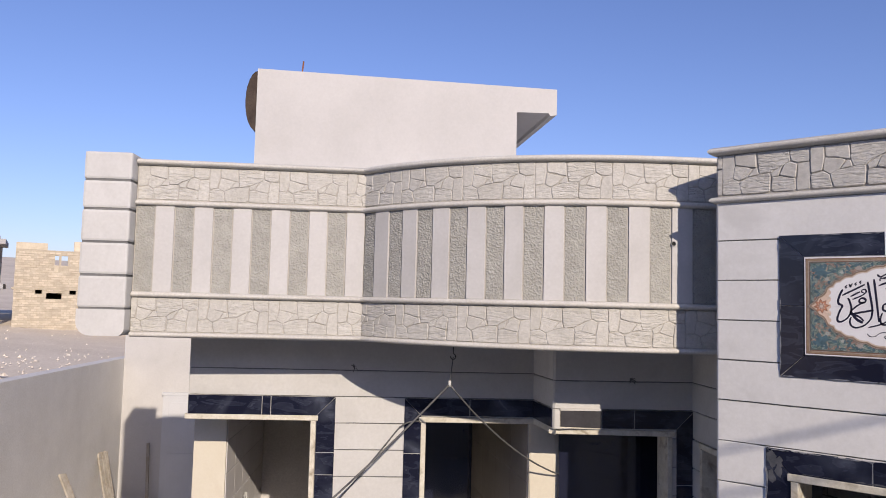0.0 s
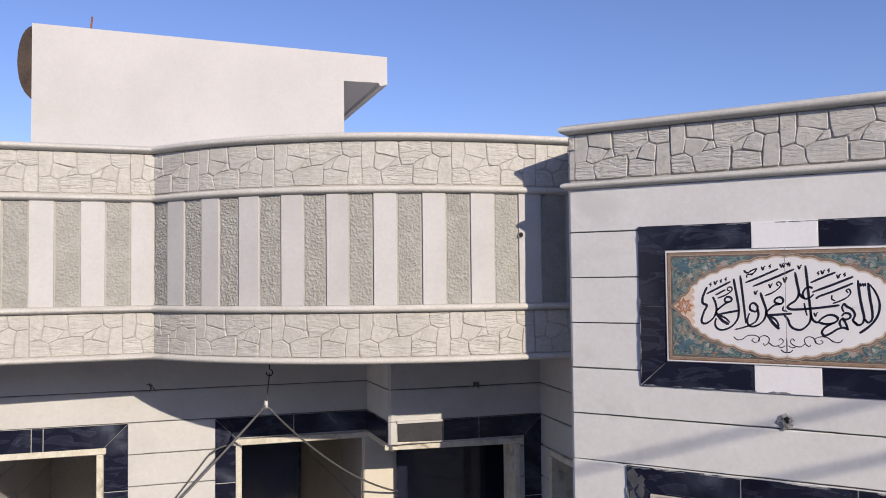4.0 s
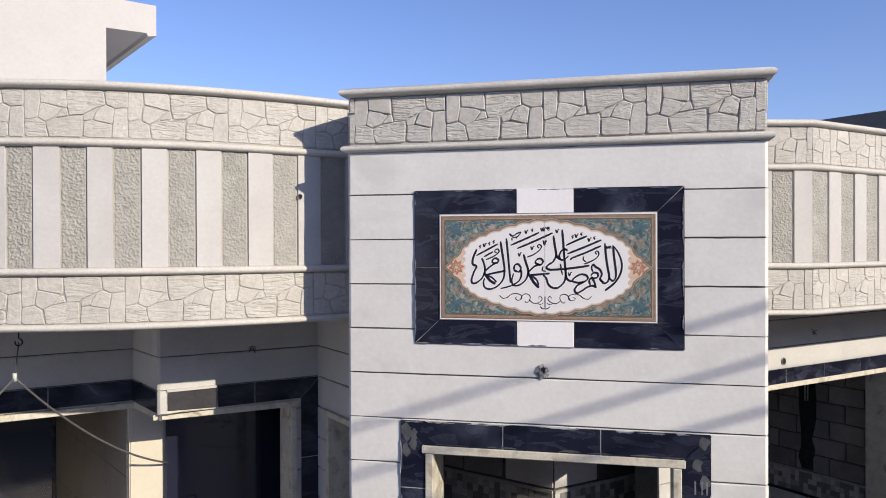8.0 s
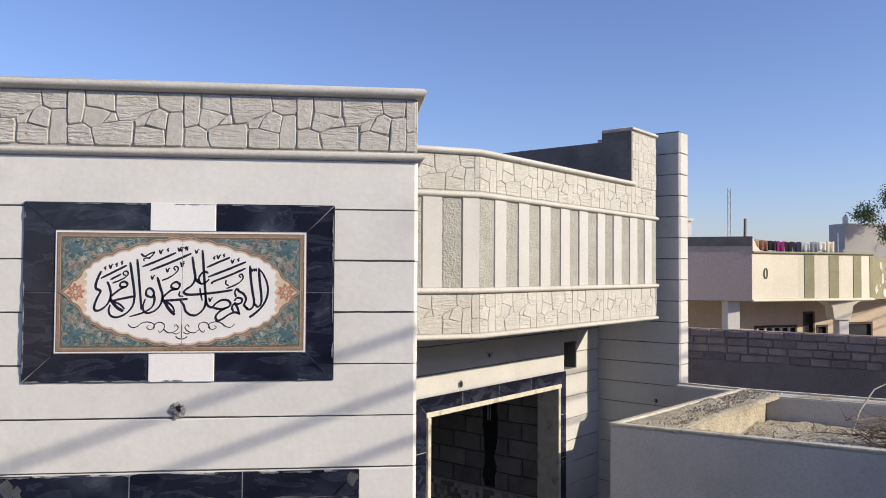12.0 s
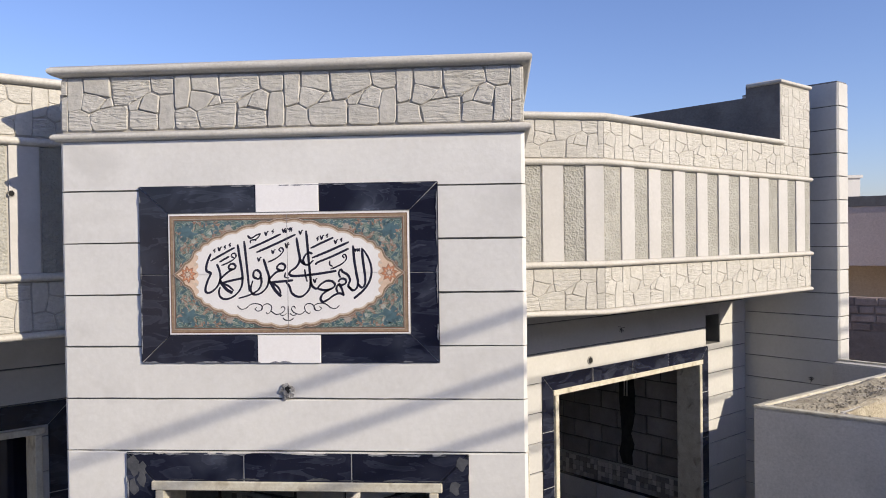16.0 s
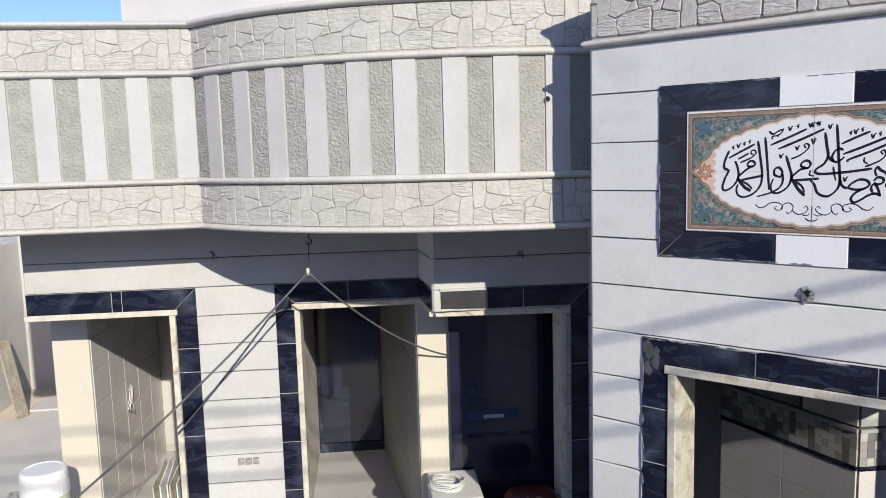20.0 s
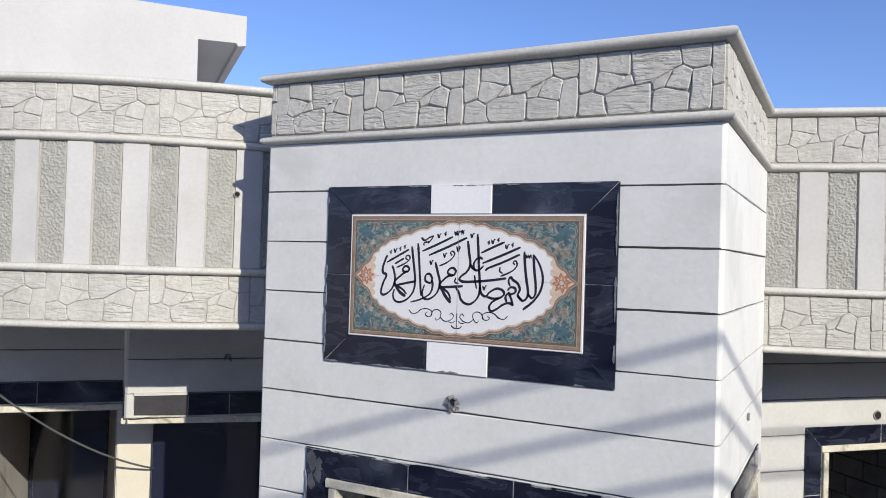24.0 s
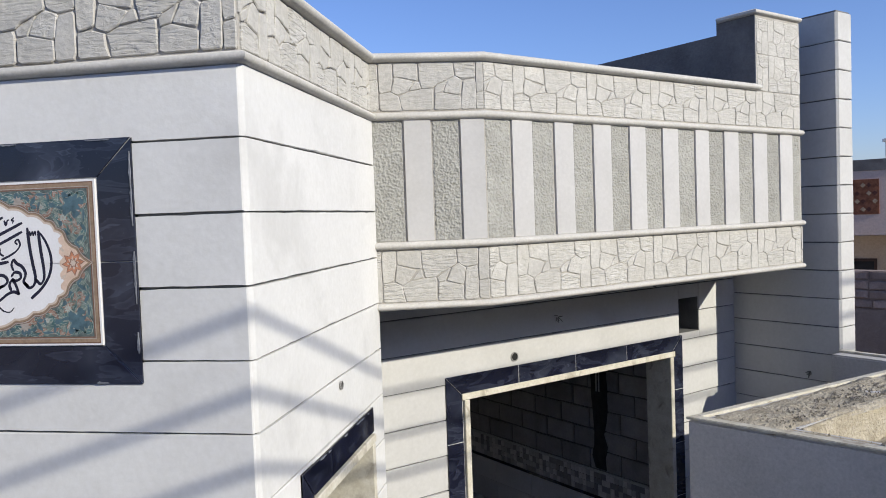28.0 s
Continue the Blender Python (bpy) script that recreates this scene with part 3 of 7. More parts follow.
side_floor = tagged(turned(box("side_passage_floor", -7.4, -4.77, 2.905, 8.7, -0.1, 0.02, M_PLASTER)), "pale dusty cement floor of the side passage", "floor", kind="structure")
M_BARE = surface("bare_cement", (0.15, 0.14, 0.13), (0.235, 0.22, 0.205), 3, 40, 0.5, 0.95, 0.0, stain=((0.11, 0.10, 0.09), 0.6, 2.0))
M_HOOD = surface("brown_cement", (0.16, 0.12, 0.09), (0.26, 0.20, 0.16), 4, 50, 0.4, 0.9, 0.0)
M_RUST = surface("rust", (0.20, 0.07, 0.03), (0.32, 0.12, 0.05), 20, 80, 0.3, 0.9, 0.0)

# ---- corner block (tower) ----
rt = random.Random(11)
TW, TD = 1.15, 1.74
L_TOWER = Line([(-TW, 1.4), (-TW, 0), (TW, 0), (TW, TD)])
F0 = 1.4  # where the front face begins along the line
CX = F0 + TW  # its middle
SIDE0 = F0 + 2 * TW
W2 = (CX - 0.69, CX + 0.725, 0.9, 2.31)
W3 = (SIDE0 + 0.52, SIDE0 + 1.46, 0.9, 2.30)
wall_tower = tagged(wall_mesh("wall_tower", L_TOWER, 0, Z_M2 - 0.001, [W2, W3], 0.24, M_GROOVE), "pale grey rendered corner block with grooved courses", "wall", kind="structure")
COURSE = [0.13 + 0.26 * k for k in range(15)]
zs_t = [z - 0.012 for z in COURSE if z < 3.8] + [Z_M2 - 0.02]
courses(wall_tower, L_TOWER, 0, L_TOWER.length, zs_t, [W2, W3], M_TOWER, rnd=rt)
parapet_tower = tagged(sweep("parapet_tower", L_TOWER, [(-0.2, Z_M2), (0.0, Z_M2), (0.0, Z_TOP - 0.01), (-0.2, Z_TOP - 0.01)], M_JOINT, None, smooth=False), "stamped stone band round the top of the corner block", "parapet", kind="structure")
stones(parapet_tower, L_TOWER, 0, L_TOWER.length, Z_M2 + 0.03, Z_TOP - 0.05, rt, (0.2, 0.03, 0.25), joint=0.0030, deep=0.0115)
sweep("moulding", L_TOWER, round_profile(Z_TOP - 0.02, 0.055, 0.05), M_MOULD, parapet_tower, "rounded pale coping")
sweep("moulding", L_TOWER, round_profile(Z_M2, 0.045, 0.042), M_MOULD, parapet_tower)
tower_roof = tagged(box("roof_tower", -TW + 0.2, TW - 0.2, 0.2, 3.2, 2.95, 3.29, M_PLASTER), "flat concrete roof of the corner block", "roof", kind="structure")

window_1 = tagged(thing("window_1"), "unglazed window opening with black tile surround and cream lining", "window", kind="structure")
black_surround(window_1, L_TOWER, W2[0] - 0.15, W2[1] + 0.15, 0.5, 2.45, 0.15, rt, "LTR", (0.35, 0.665), (0.2, 0.36, 0.52, 0.7, 0.85))
cream_lining(window_1, L_TOWER, *W2, 0.24)
M_FILM = surface("grey_cement_film", (0.045, 0.05, 0.062), (0.12, 0.125, 0.14), 9, 60, 0.2, 0.8, 0.05)
rs = random.Random(61)
edge_plaster(window_1, L_TOWER, (W2[0] - 0.15, 2.45), (W2[1] + 0.15, 2.45), 13, rs, (0, -1))
edge_plaster(window_1, L_TOWER, (W2[0] - 0.15, 2.45), (W2[0] - 0.15, 1.2), 9, rs, (1, 0))
edge_plaster(window_1, L_TOWER, (W2[1] + 0.15, 2.45), (W2[1] + 0.15, 1.2), 11, rs, (-1, 0))
edge_plaster(window_1, L_TOWER, (W2[0] - 0.02, 2.318), (W2[1], 2.318), 9, rs, (0, 1), M_FILM)
for side_, face_ in ((1, W2[0] - 0.15), (-1, W2[1] + 0.15)):
    for k in range(5):  # grey film trowelled over the corner tiles
        x, z = face_ + side_ * rs.uniform(0.012, 0.10), 2.43 - rs.uniform(0.0, 0.04) - (0.11 * k if side_ < 0 else 0.03 * k)
        ring_ = [(x + rs.uniform(0.012, 0.038) * math.cos(q * math.tau / 9), z + rs.uniform(0.02, 0.05) * math.sin(q * math.tau / 9)) for q in range(9)]
        ring_ = [(min(max(q[0], min(face_, face_ + side_ * 0.145)), max(face_, face_ + side_ * 0.145)), min(q[1], 2.448)) for q in ring_]
        piece("plaster_smear", L_TOWER, ring_, 0.0247 + 0.0001 * k, 0.0003, M_FILM, window_1, base=0.012)
window_2 = tagged(thing("window_2"), "unglazed side window opening with black tile surround", "window", kind="structure")
black_surround(window_2, L_TOWER, W3[0] - 0.14, W3[1] + 0.03, 0.5, 2.44, 0.13, rt, "LT", (0.33, 0.66), (0.25, 0.5, 0.75))
cream_lining(window_2, L_TOWER, *W3, 0.24)

# ---- right wing ----
rr = random.Random(23)
L_RF = Line([(2.015, 0.42), (2.60, 0.08), (5.88, 0.08)])
fascia_right = tagged(turned(sweep("parapet_right", L_RF, [(-0.16, Z_BOT), (0.0, Z_BOT), (0.0, Z_TOP - 0.01), (-0.16, Z_TOP - 0.01)], M_JOINT, None, smooth=False)), "parapet with stamped stone bands and grey and white upright stripes", "parapet", kind="structure")
stones(fascia_right, L_RF, 0, L_RF.length, Z_M2 + 0.03, Z_TOP - 0.05, rr, (0.08, 0.22), mat=(0.555, 0.61))
stones(fascia_right, L_RF, 0, L_RF.length, Z_BOT + 0.035, Z_M3 - 0.025, rr, (0.06, 0.21), mat=(0.555, 0.61))
K = L_RF.s[1]
ANGLED = [0.0, K / 4 + 0.042, K / 2 + 0.033, 0.75 * K + 0.026, K]
for k_, (a_, b_) in enumerate(zip(ANGLED, ANGLED[1:])):
    strips(fascia_right, L_RF, a_, b_, Z_M3 + 0.02, Z_M2 - 0.02, b_ - a_, k_ % 2 == 0, rr)
FRONT = [2.600, 2.791, 2.956, 3.131, 3.297, 3.467, 3.637, 3.808, 3.973, 4.142, 4.314, 4.499, 4.660, 4.837, 5.020, 5.204, 5.390, 5.561, 5.746, 5.868]
for k_, (a_, b_) in enumerate(zip(FRONT, FRONT[1:])):
    strips(fascia_right, L_RF, K + a_ - 2.60, K + b_ - 2.60, Z_M3 + 0.02, Z_M2 - 0.02, b_ - a_, k_ % 2 == 0, rr)
sweep("moulding", Line([(2.015, 0.42), (2.60, 0.08), (5.29, 0.08)]), round_profile(Z_TOP - 0.02, 0.05, 0.042), M_MOULD, fascia_right)
for z, h, p in ((Z_M2, 0.045, 0.036), (Z_M3, 0.045, 0.036), (Z_BOT + 0.012, 0.04, 0.03)):
    sweep("moulding", L_RF, round_profile(z, h, p), M_MOULD, fascia_right)
# the raised end of the parapet
L_END = Line([(5.275, 0.08), (5.88, 0.08)])
raised = tagged(turned(box("parapet_raised_end", 5.275, 5.88, 0.081, 0.42, Z_TOP - 0.02, 4.935, M_BARE)), "raised parapet end block with stamped stone face", "parapet", kind="structure")
piece("joint_bed", L_END, [(0.0, Z_TOP - 0.02), (L_END.length, Z_TOP - 0.02), (L_END.length, 4.925), (0.0, 4.925)], 0.003, 0.001, M_JOINT, raised)
stones(raised, L_END, 0.01, L_END.length, Z_TOP - 0.045, 4.895, rr, 0.15)
sweep("moulding", Line([(5.275, 0.40), (5.275, 0.08), (5.88, 0.08)]), round_profile(4.935, 0.04, 0.03), M_MOULD, raised)
L_RW = Line([(1.9, 0.95), (6.20, 0.95)])
GAR = (5.30 - 2.2 - 1.9 - 0.06, 5.33 - 1.9, 0.0, 2.19)
BB = (5.385 - 1.9, 5.665 - 1.9, 2.36, 2.66)
wall_right = tagged(turned(wall_mesh("wall_right", L_RW, 0, Z_BOT + 0.3, [GAR, BB], 0.24, M_GROOVE)), "pale rendered wall with grooved courses under the parapet", "wall", kind="structure")
courses(wall_right, L_RW, 0, L_RW.length, [0.09 + 0.245 * k for k in range(13)], [GAR, BB], M_WALL, rnd=rr)
opening_1 = tagged(turned(thing("window_3")), "wide unglazed opening with black tile surround and cream lining", "window", kind="structure")
black_surround(opening_1, L_RW, GAR[0] - 0.18, GAR[1] + 0.08, 0.0, 2.345, 0.135, rr, "LTR", (0.26, 0.49, 0.72), (0.2, 0.4, 0.6, 0.8))
cream_lining(opening_1, L_RW, GAR[0] - 0.03, GAR[1] - 0.05, 0.0, 2.215, 0.24)
# niche back in dark cement, so its colour deepens the recess's shade
box("niche_back", 5.33, 5.71, 1.192, 1.24, 2.30, 2.70, M_BARE, wall_right)
soffit_r = tagged(turned(mesh_ob("soffit_right", [(2.05, 0.4, Z_BOT), (2.6, 0.09, Z_BOT), (5.88, 0.09, Z_BOT), (6.2, 1.2, Z_BOT), (1.6, 1.2, Z_BOT), (2.05, 0.4, 3.2), (2.6, 0.09, 3.2), (5.88, 0.09, 3.2), (6.2, 1.2, 3.2), (1.6, 1.2, 3.2)],
                                 [(4, 3, 2, 1, 0), (5, 6, 7, 8, 9)], M_WALL)), "plain rendered underside of the overhang", "soffit", kind="structure")
# fin wall at the end of the wing
fin = tagged(turned(box("wall_fin", 6.20, 6.41, -0.06, 0.95, 0, 5.03, M_GROOVE)), "tall rendered end wall with grooved courses", "wall", kind="structure")
L_FIN = Line([(6.20, 0.94), (6.20, -0.06), (6.41, -0.06), (6.41, 0.94)])
courses(fin, L_FIN, 0, L_FIN.length, [0.05 + 0.2365 * k for k in range(22)], [], M_WALL, rnd=rr)

# ---- left wing ----
rl = random.Random(37)
arc = [(-3.22, 2.18)]
for k in range(34):
    a = radians(50) * (1 - (k + 0.5) / 34) ** 1.2
    arc.append((arc[-1][0] + math.cos(a) * 2.5 / 34, arc[-1][1] - math.sin(a) * 2.5 / 34))
L_LF = Line([(-5.045, 2.10), *arc, (-0.45, 1.26)])
fascia_left = tagged(turned(sweep("parapet_left", L_LF, [(-0.16, ZB_L), (0.0, ZB_L), (0.0, ZT_L - 0.01), (-0.16, ZT_L - 0.01)], M_JOINT, None, smooth=False)), "curving parapet with stamped stone bands and grey and white upright stripes", "parapet", kind="structure")
KL = L_LF.s[1]
stones(fascia_left, L_LF, 0, L_LF.length, ZM2_L + 0.03, ZT_L - 0.05, rl, (0.008, 0.416))
stones(fascia_left, L_LF, 0, L_LF.length, ZB_L + 0.035, ZM3_L - 0.025, rl, (0.518, 0.395))
strips(fascia_left, L_LF, 0.0, KL, ZM3_L + 0.02, ZM2_L - 0.02, KL / 12, True, rl)
ARC = [KL, 1.969, 2.128, 2.269, 2.412, 2.552, 2.699, 2.843, 2.991, 3.131, 3.273, 3.421, 3.569, 3.721, 3.871, 4.023, 4.181, 4.337, 4.496, 4.671, L_LF.length]
for k_, (a_, b_) in enumerate(zip(ARC, ARC[1:])):
    strips(fascia_left, L_LF, a_, b_, ZM3_L + 0.02, ZM2_L - 0.02, b_ - a_, k_ % 2 == 0, rl)
for z, h, p in ((ZT_L - 0.02, 0.05, 0.042), (ZM2_L, 0.045, 0.036), (ZM3_L, 0.045, 0.036), (ZB_L + 0.012, 0.04, 0.03)):
    sweep("moulding", L_LF, round_profile(z, h, p), M_MOULD, fascia_left)
# end pilaster, rounded under
pil = tagged(turned(thing("pilaster")), "white rendered end pilaster with grooves and a rounded foot", "pilaster", kind="structure")
zz = [ZB_L + 0.0, 3.20, 3.46, 3.72, 3.98, 4.21, 4.44]
for lo, hi in zip(zz, zz[1:]):
    bm = bmesh.new()
    if lo > zz[0]:
        add_box(bm, -5.42, -5.05, 1.97, 2.5, lo + 0.006, hi - 0.006, 0.02)
    else:
        prof = [(-5.05, hi - 0.006), (-5.42, hi - 0.006)]
        prof += [(-5.42 + 0.11 * (1 - math.cos(a * math.pi / 16)), lo + 0.11 * (1 - math.sin(a * math.pi / 16))) for a in range(9)]
        prof += [(-5.05 - 0.06 * (1 - math.sin(a * math.pi / 12)), lo + 0.06 * (1 - math.cos(a * math.pi / 12))) for a in range(7)]
        f0 = [bm.verts.new((x, 1.97, z)) for x, z in prof]
        f1 = [bm.verts.new((x, 2.5, z)) for x, z in prof]
        bm.faces.new(f0)
        bm.faces.new(f1[::-1])
        for i in range(len(prof)):
            k = (i + 1) % len(prof)
            bm.faces.new((f0[i], f1[i], f1[k], f0[k]))
    part("block", bm, M_WALL, pil)
box("core", -5.41, -5.06, 1.98, 2.49, 3.15, 4.43, M_GROOVE, pil)

L_LW = Line([(-4.76, 2.88), (-1.66, 2.88), (-1.60, 2.28), (-0.41, 2.28), (-0.41, 1.15)])
S = lambda u: u + 4.76
S2 = L_LW.s[2]
O1 = (0.0, S(-3.63), 0.0, 2.28)
O2 = (S(-2.69), S2 + 0.07, 0.0, 2.28)
O3 = (S2 + 0.06, S2 + 1.0, 0.0, 2.28)
S3 = L_LW.s[3]
O4 = (S3 + 0.22, S3 + 1.0, 1.0, 2.22)
wall_left = tagged(turned(wall_mesh("wall_left", L_LW, 0, ZB_L + 0.2, [O1, O2, O3, O4], 0.22, M_GROOVE)), "pale rendered wall with grooved courses and tiled openings", "wall", kind="structure")
courses(wall_left, L_LW, 0, L_LW.length, [0.10 + 0.235 * k for k in range(12)] + [2.97], [O1, O2, O3, O4], M_WALL, rnd=rl)
sur1 = tagged(turned(thing("window_4")), "open doorway with black tile surround and cream lining", "doorway", kind="structure")
black_surround(sur1, L_LW, 0.0, S(-3.46), 0.0, 2.445, 0.165, rl, "TR", (0.50, 0.56), (0.2, 0.28, 0.5, 0.75))
cream_lining(sur1, L_LW, *O1, 0.22, "TR")
sur2 = tagged(turned(thing("door_1")), "open doorway with black tile surround and cream lining", "doorway", kind="structure")
black_surround(sur2, L_LW, S(-2.84), S(-1.66), 0.0, 2.445, 0.15, rl, "LT", (0.5,), (0.2, 0.37, 0.54, 0.71, 0.88))
tile_run(sur2, L_LW, (S(-1.66) + 0.01, 2.445), (S2 - 0.01, 2.445), (S(-1.66) + 0.01, 2.295), (S2 - 0.01, 2.295), (), rl)
cream_lining(sur2, L_LW, S(-2.69), S(-1.68), 0.0, 2.28, 0.22, "TL")
cream_lining(sur2, L_LW, S(-1.66) + 0.01, S2 - 0.01, 0.0, 2.28, 0.1, "T")
sur3 = tagged(turned(thing("door_2")), "open doorway with black tile surround, one tile greyed for sunlight", "doorway", kind="structure")
black_surround(sur3, L_LW, S2 + 0.40, S2 + 1.19, 0.0, 2.445, 0.15, rl, "TR", (0.35,), (0.25, 0.5, 0.75))
# the greyer tone paints sun on one dusty black tile
M_SUNTILE = surface("sunlit_dusty_tile", (0.04, 0.039, 0.045), (0.065, 0.063, 0.07), 6, 60, 0.15, 0.8, 0.0)
piece("tile", L_LW, [(S2 + 0.05, 2.305), (S2 + 0.395, 2.295), (S2 + 0.395, 2.435), (S2 + 0.05, 2.435)], 0.024, 0.003, M_SUNTILE, sur3, label="dusty black tile greyed for sunlight")
piece("grout_bed", L_LW, [(S2 + 0.045, 2.29), (S2 + 0.397, 2.29), (S2 + 0.397, 2.45), (S2 + 0.045, 2.45)], 0.018, 0.002, M_CREAM, sur3)
cream_lining(sur3, L_LW, S2 - 0.02, S2 + 1.0, 0.0, 2.28, 0.22, "TR")
# white strip paints in the sunlit edge above the tile
piece("plaster_line", L_LW, [(S2 + 0.045, 2.438), (S2 + 0.397, 2.438), (S2 + 0.397, 2.456), (S2 + 0.045, 2.456)], 0.028, 0.002, M_WHITE, sur3)
sur4 = tagged(turned(thing("window_5")), "small shaded window with cream lining", "window", kind="structure")
cream_lining(sur4, L_LW, *O4, 0.22, "LTRB")
soffit_l = tagged(turned(mesh_ob("soffit_left", [(-5.2, 2.2, ZB_L + 0.001), (-3.2, 2.25, ZB_L + 0.001), (-2.2, 1.6, ZB_L + 0.001), (-0.9, 1.30, ZB_L + 0.001), (-0.2, 1.30, ZB_L + 0.001), (-0.2, 3.2, ZB_L + 0.001), (-5.2, 3.2, ZB_L + 0.001)], [(6, 5, 4, 3, 2, 1, 0)], M_TOWER)), "plain rendered underside of the overhang", "soffit", kind="structure")
bm = bmesh.new()
c0 = [bm.verts.new((x, y, 0.0)) for x, y in ((-1.70, 2.86), (-1.43, 2.86), (-1.60, 5.4), (-1.97, 5.4))]
c1 = [bm.verts.new((v.co.x, v.co.y, 2.95)) for v in c0]
bm.faces.new(c0[::-1])
bm.faces.new(c1)
for i in range(4):
    bm.faces.new((c0[i], c0[(i + 1) % 4], c1[(i + 1) % 4], c1[i]))
bmesh.ops.bevel(bm, geom=list(bm.edges), offset=0.008, segments=2, affect="EDGES")
for v in bm.verts:
    v.co.z = min(v.co.z, 2.262)
pier = tagged(turned(part("wall_pier", bm, M_CREAMWALL, None)), "cream plastered cross wall between two openings", "wall", kind="structure")
L_PS = Line([(-1.97, 5.26), (-1.704, 2.90)])
piece("grout_bed", L_PS, [(0.0, 0.065), (L_PS.length, 0.065), (L_PS.length, 2.25), (0.0, 2.25)], 0.004, 0.001, M_GROUT, pier)
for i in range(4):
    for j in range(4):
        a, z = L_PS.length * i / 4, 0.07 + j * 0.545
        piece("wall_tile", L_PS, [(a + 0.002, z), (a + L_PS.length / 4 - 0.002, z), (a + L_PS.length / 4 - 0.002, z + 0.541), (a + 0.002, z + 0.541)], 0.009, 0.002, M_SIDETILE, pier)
pier_2 = tagged(turned(box("wall_pier_inner", -4.85, -4.54, 3.5, 5.85, 0, 2.95, M_CREAMWALL, bevel=0.008)), "cream plastered inner wall with tiled side", "wall", kind="structure")
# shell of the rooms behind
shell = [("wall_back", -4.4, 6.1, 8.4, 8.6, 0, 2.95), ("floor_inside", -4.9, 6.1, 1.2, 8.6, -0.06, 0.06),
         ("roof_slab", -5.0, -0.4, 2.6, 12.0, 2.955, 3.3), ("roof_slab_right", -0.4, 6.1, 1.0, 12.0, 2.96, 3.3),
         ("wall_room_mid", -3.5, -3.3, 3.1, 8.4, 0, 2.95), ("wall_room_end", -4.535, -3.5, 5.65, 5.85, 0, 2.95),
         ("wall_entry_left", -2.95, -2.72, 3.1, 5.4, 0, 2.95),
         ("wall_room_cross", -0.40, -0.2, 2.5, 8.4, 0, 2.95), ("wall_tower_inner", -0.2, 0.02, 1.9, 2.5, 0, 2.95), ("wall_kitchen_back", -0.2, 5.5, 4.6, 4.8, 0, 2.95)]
for n_, *b_ in shell:
    m_ = {"floor_inside": M_TILEFLOOR, "roof_slab": M_PLASTER, "roof_slab_right": M_PLASTER}.get(n_, M_INNER)
    # the deepest walls take the copy with shade in its colour
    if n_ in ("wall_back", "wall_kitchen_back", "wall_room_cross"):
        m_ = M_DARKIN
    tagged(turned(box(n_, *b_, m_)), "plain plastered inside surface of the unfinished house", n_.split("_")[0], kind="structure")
M_NAVYGLASS = gloss("dark_tinted_glass", (0.013, 0.015, 0.031), (0.018, 0.021, 0.040), 0.05, 0.8)
M_NAVYGLASS.node_tree.nodes["Principled BSDF"].inputs["Specular IOR Level"].default_value = 1.0
for name_, u0, u1 in (("partition_entry", -2.715, -1.975),):
    glass = tagged(turned(thing(name_)), "dark tinted glass partition with a black skirting", "partition", kind="structure")
    box("pane", u0, u1, 5.30, 5.33, 0.17, 2.94, M_NAVYGLASS, glass)
    box("skirting", u0, u1, 5.28, 5.34, 0.06, 0.168, M_BLACK, glass)
    for x in (u0 + 0.02, u1 - 0.02):
        box("mullion", x - 0.02, x + 0.02, 5.285, 5.338, 0.17, 2.94, M_BLACK, glass)
glazing = tagged(turned(thing("window_6")), "dark tinted fixed pane with a flat blue rectangle, in the shaded opening", "window", kind="structure")
box("pane", -1.445, -0.415, 2.80, 2.81, 0.062, 2.94, M_NAVYGLASS, glazing)
box("transom", -1.445, -0.415, 2.794, 2.799, 1.085, 1.12, M_BLACK, glazing)
# flat dull blue rectangle with a pale bar, just proud of the pane
M_DULLBLUE = surface("dull_blue_flat", (0.04, 0.06, 0.14), (0.06, 0.085, 0.18), 12, 60, 0.05, 0.4, 0.0)
box("label_sheet", -1.31, -0.88, 2.794, 2.7985, 1.235, 1.315, M_DULLBLUE, glazing, "flat dull blue rectangle", bevel=0.001)
box("label_bar", -1.17, -1.0, 2.791, 2.7935, 1.25, 1.28, M_GROUT, glazing, bevel=0.001)
sill_d2 = tagged(turned(box("sill_slab", -1.44, -0.44, 2.2, 2.6, 0.5, 0.6, M_CREAM, bevel=0.01)), "cream stone sill slab of the shaded opening", "sill", kind="structure")
breast = tagged(turned(box("wall_breast", -1.43, -0.45, 2.3, 2.5, 0.0, 0.498, M_TOWER)), "low rendered wall under the sill", "wall", kind="structure")
parapet_side = tagged(turned(box("parapet_side", 5.3, 5.5, 0.43, 9.0, 3.3, 4.83, M_BARE)), "bare cement parapet wall along the roof", "parapet", kind="structure")

# ---- stair tower on the roof ----
stair = tagged(turned(thing("stair_tower")), "white rendered stair tower on the roof with an overhanging slab", "roof structure")
box("wall", -5.02, -1.25, 6.898, 10.0, 3.25, 6.15, M_PENT, stair, bevel=0.0)
bm = bmesh.new()
vs = [(-5.02, 6.15), (-1.25, 6.15), (-1.25, 6.142), (-0.78, 6.142), (-0.76, 6.10), (-0.66, 6.12), (-0.66, 6.50), (-5.02, 6.63)]
f0 = [bm.verts.new((x, 6.898, z)) for x, z in vs]
f1 = [bm.verts.new((x - 0.26 * (x > -1.2), 10.0, z)) for x, z in vs]  # the overhang narrows to the back
bm.faces.new(f0)
bm.faces.new(f1[::-1])
for i in range(len(vs)):
    j = (i + 1) % len(vs)
    bm.faces.new((f0[i], f1[i], f1[j], f0[j]))
part("roof_slab", bm, M_PENT, stair, "thick overhanging roof slab")
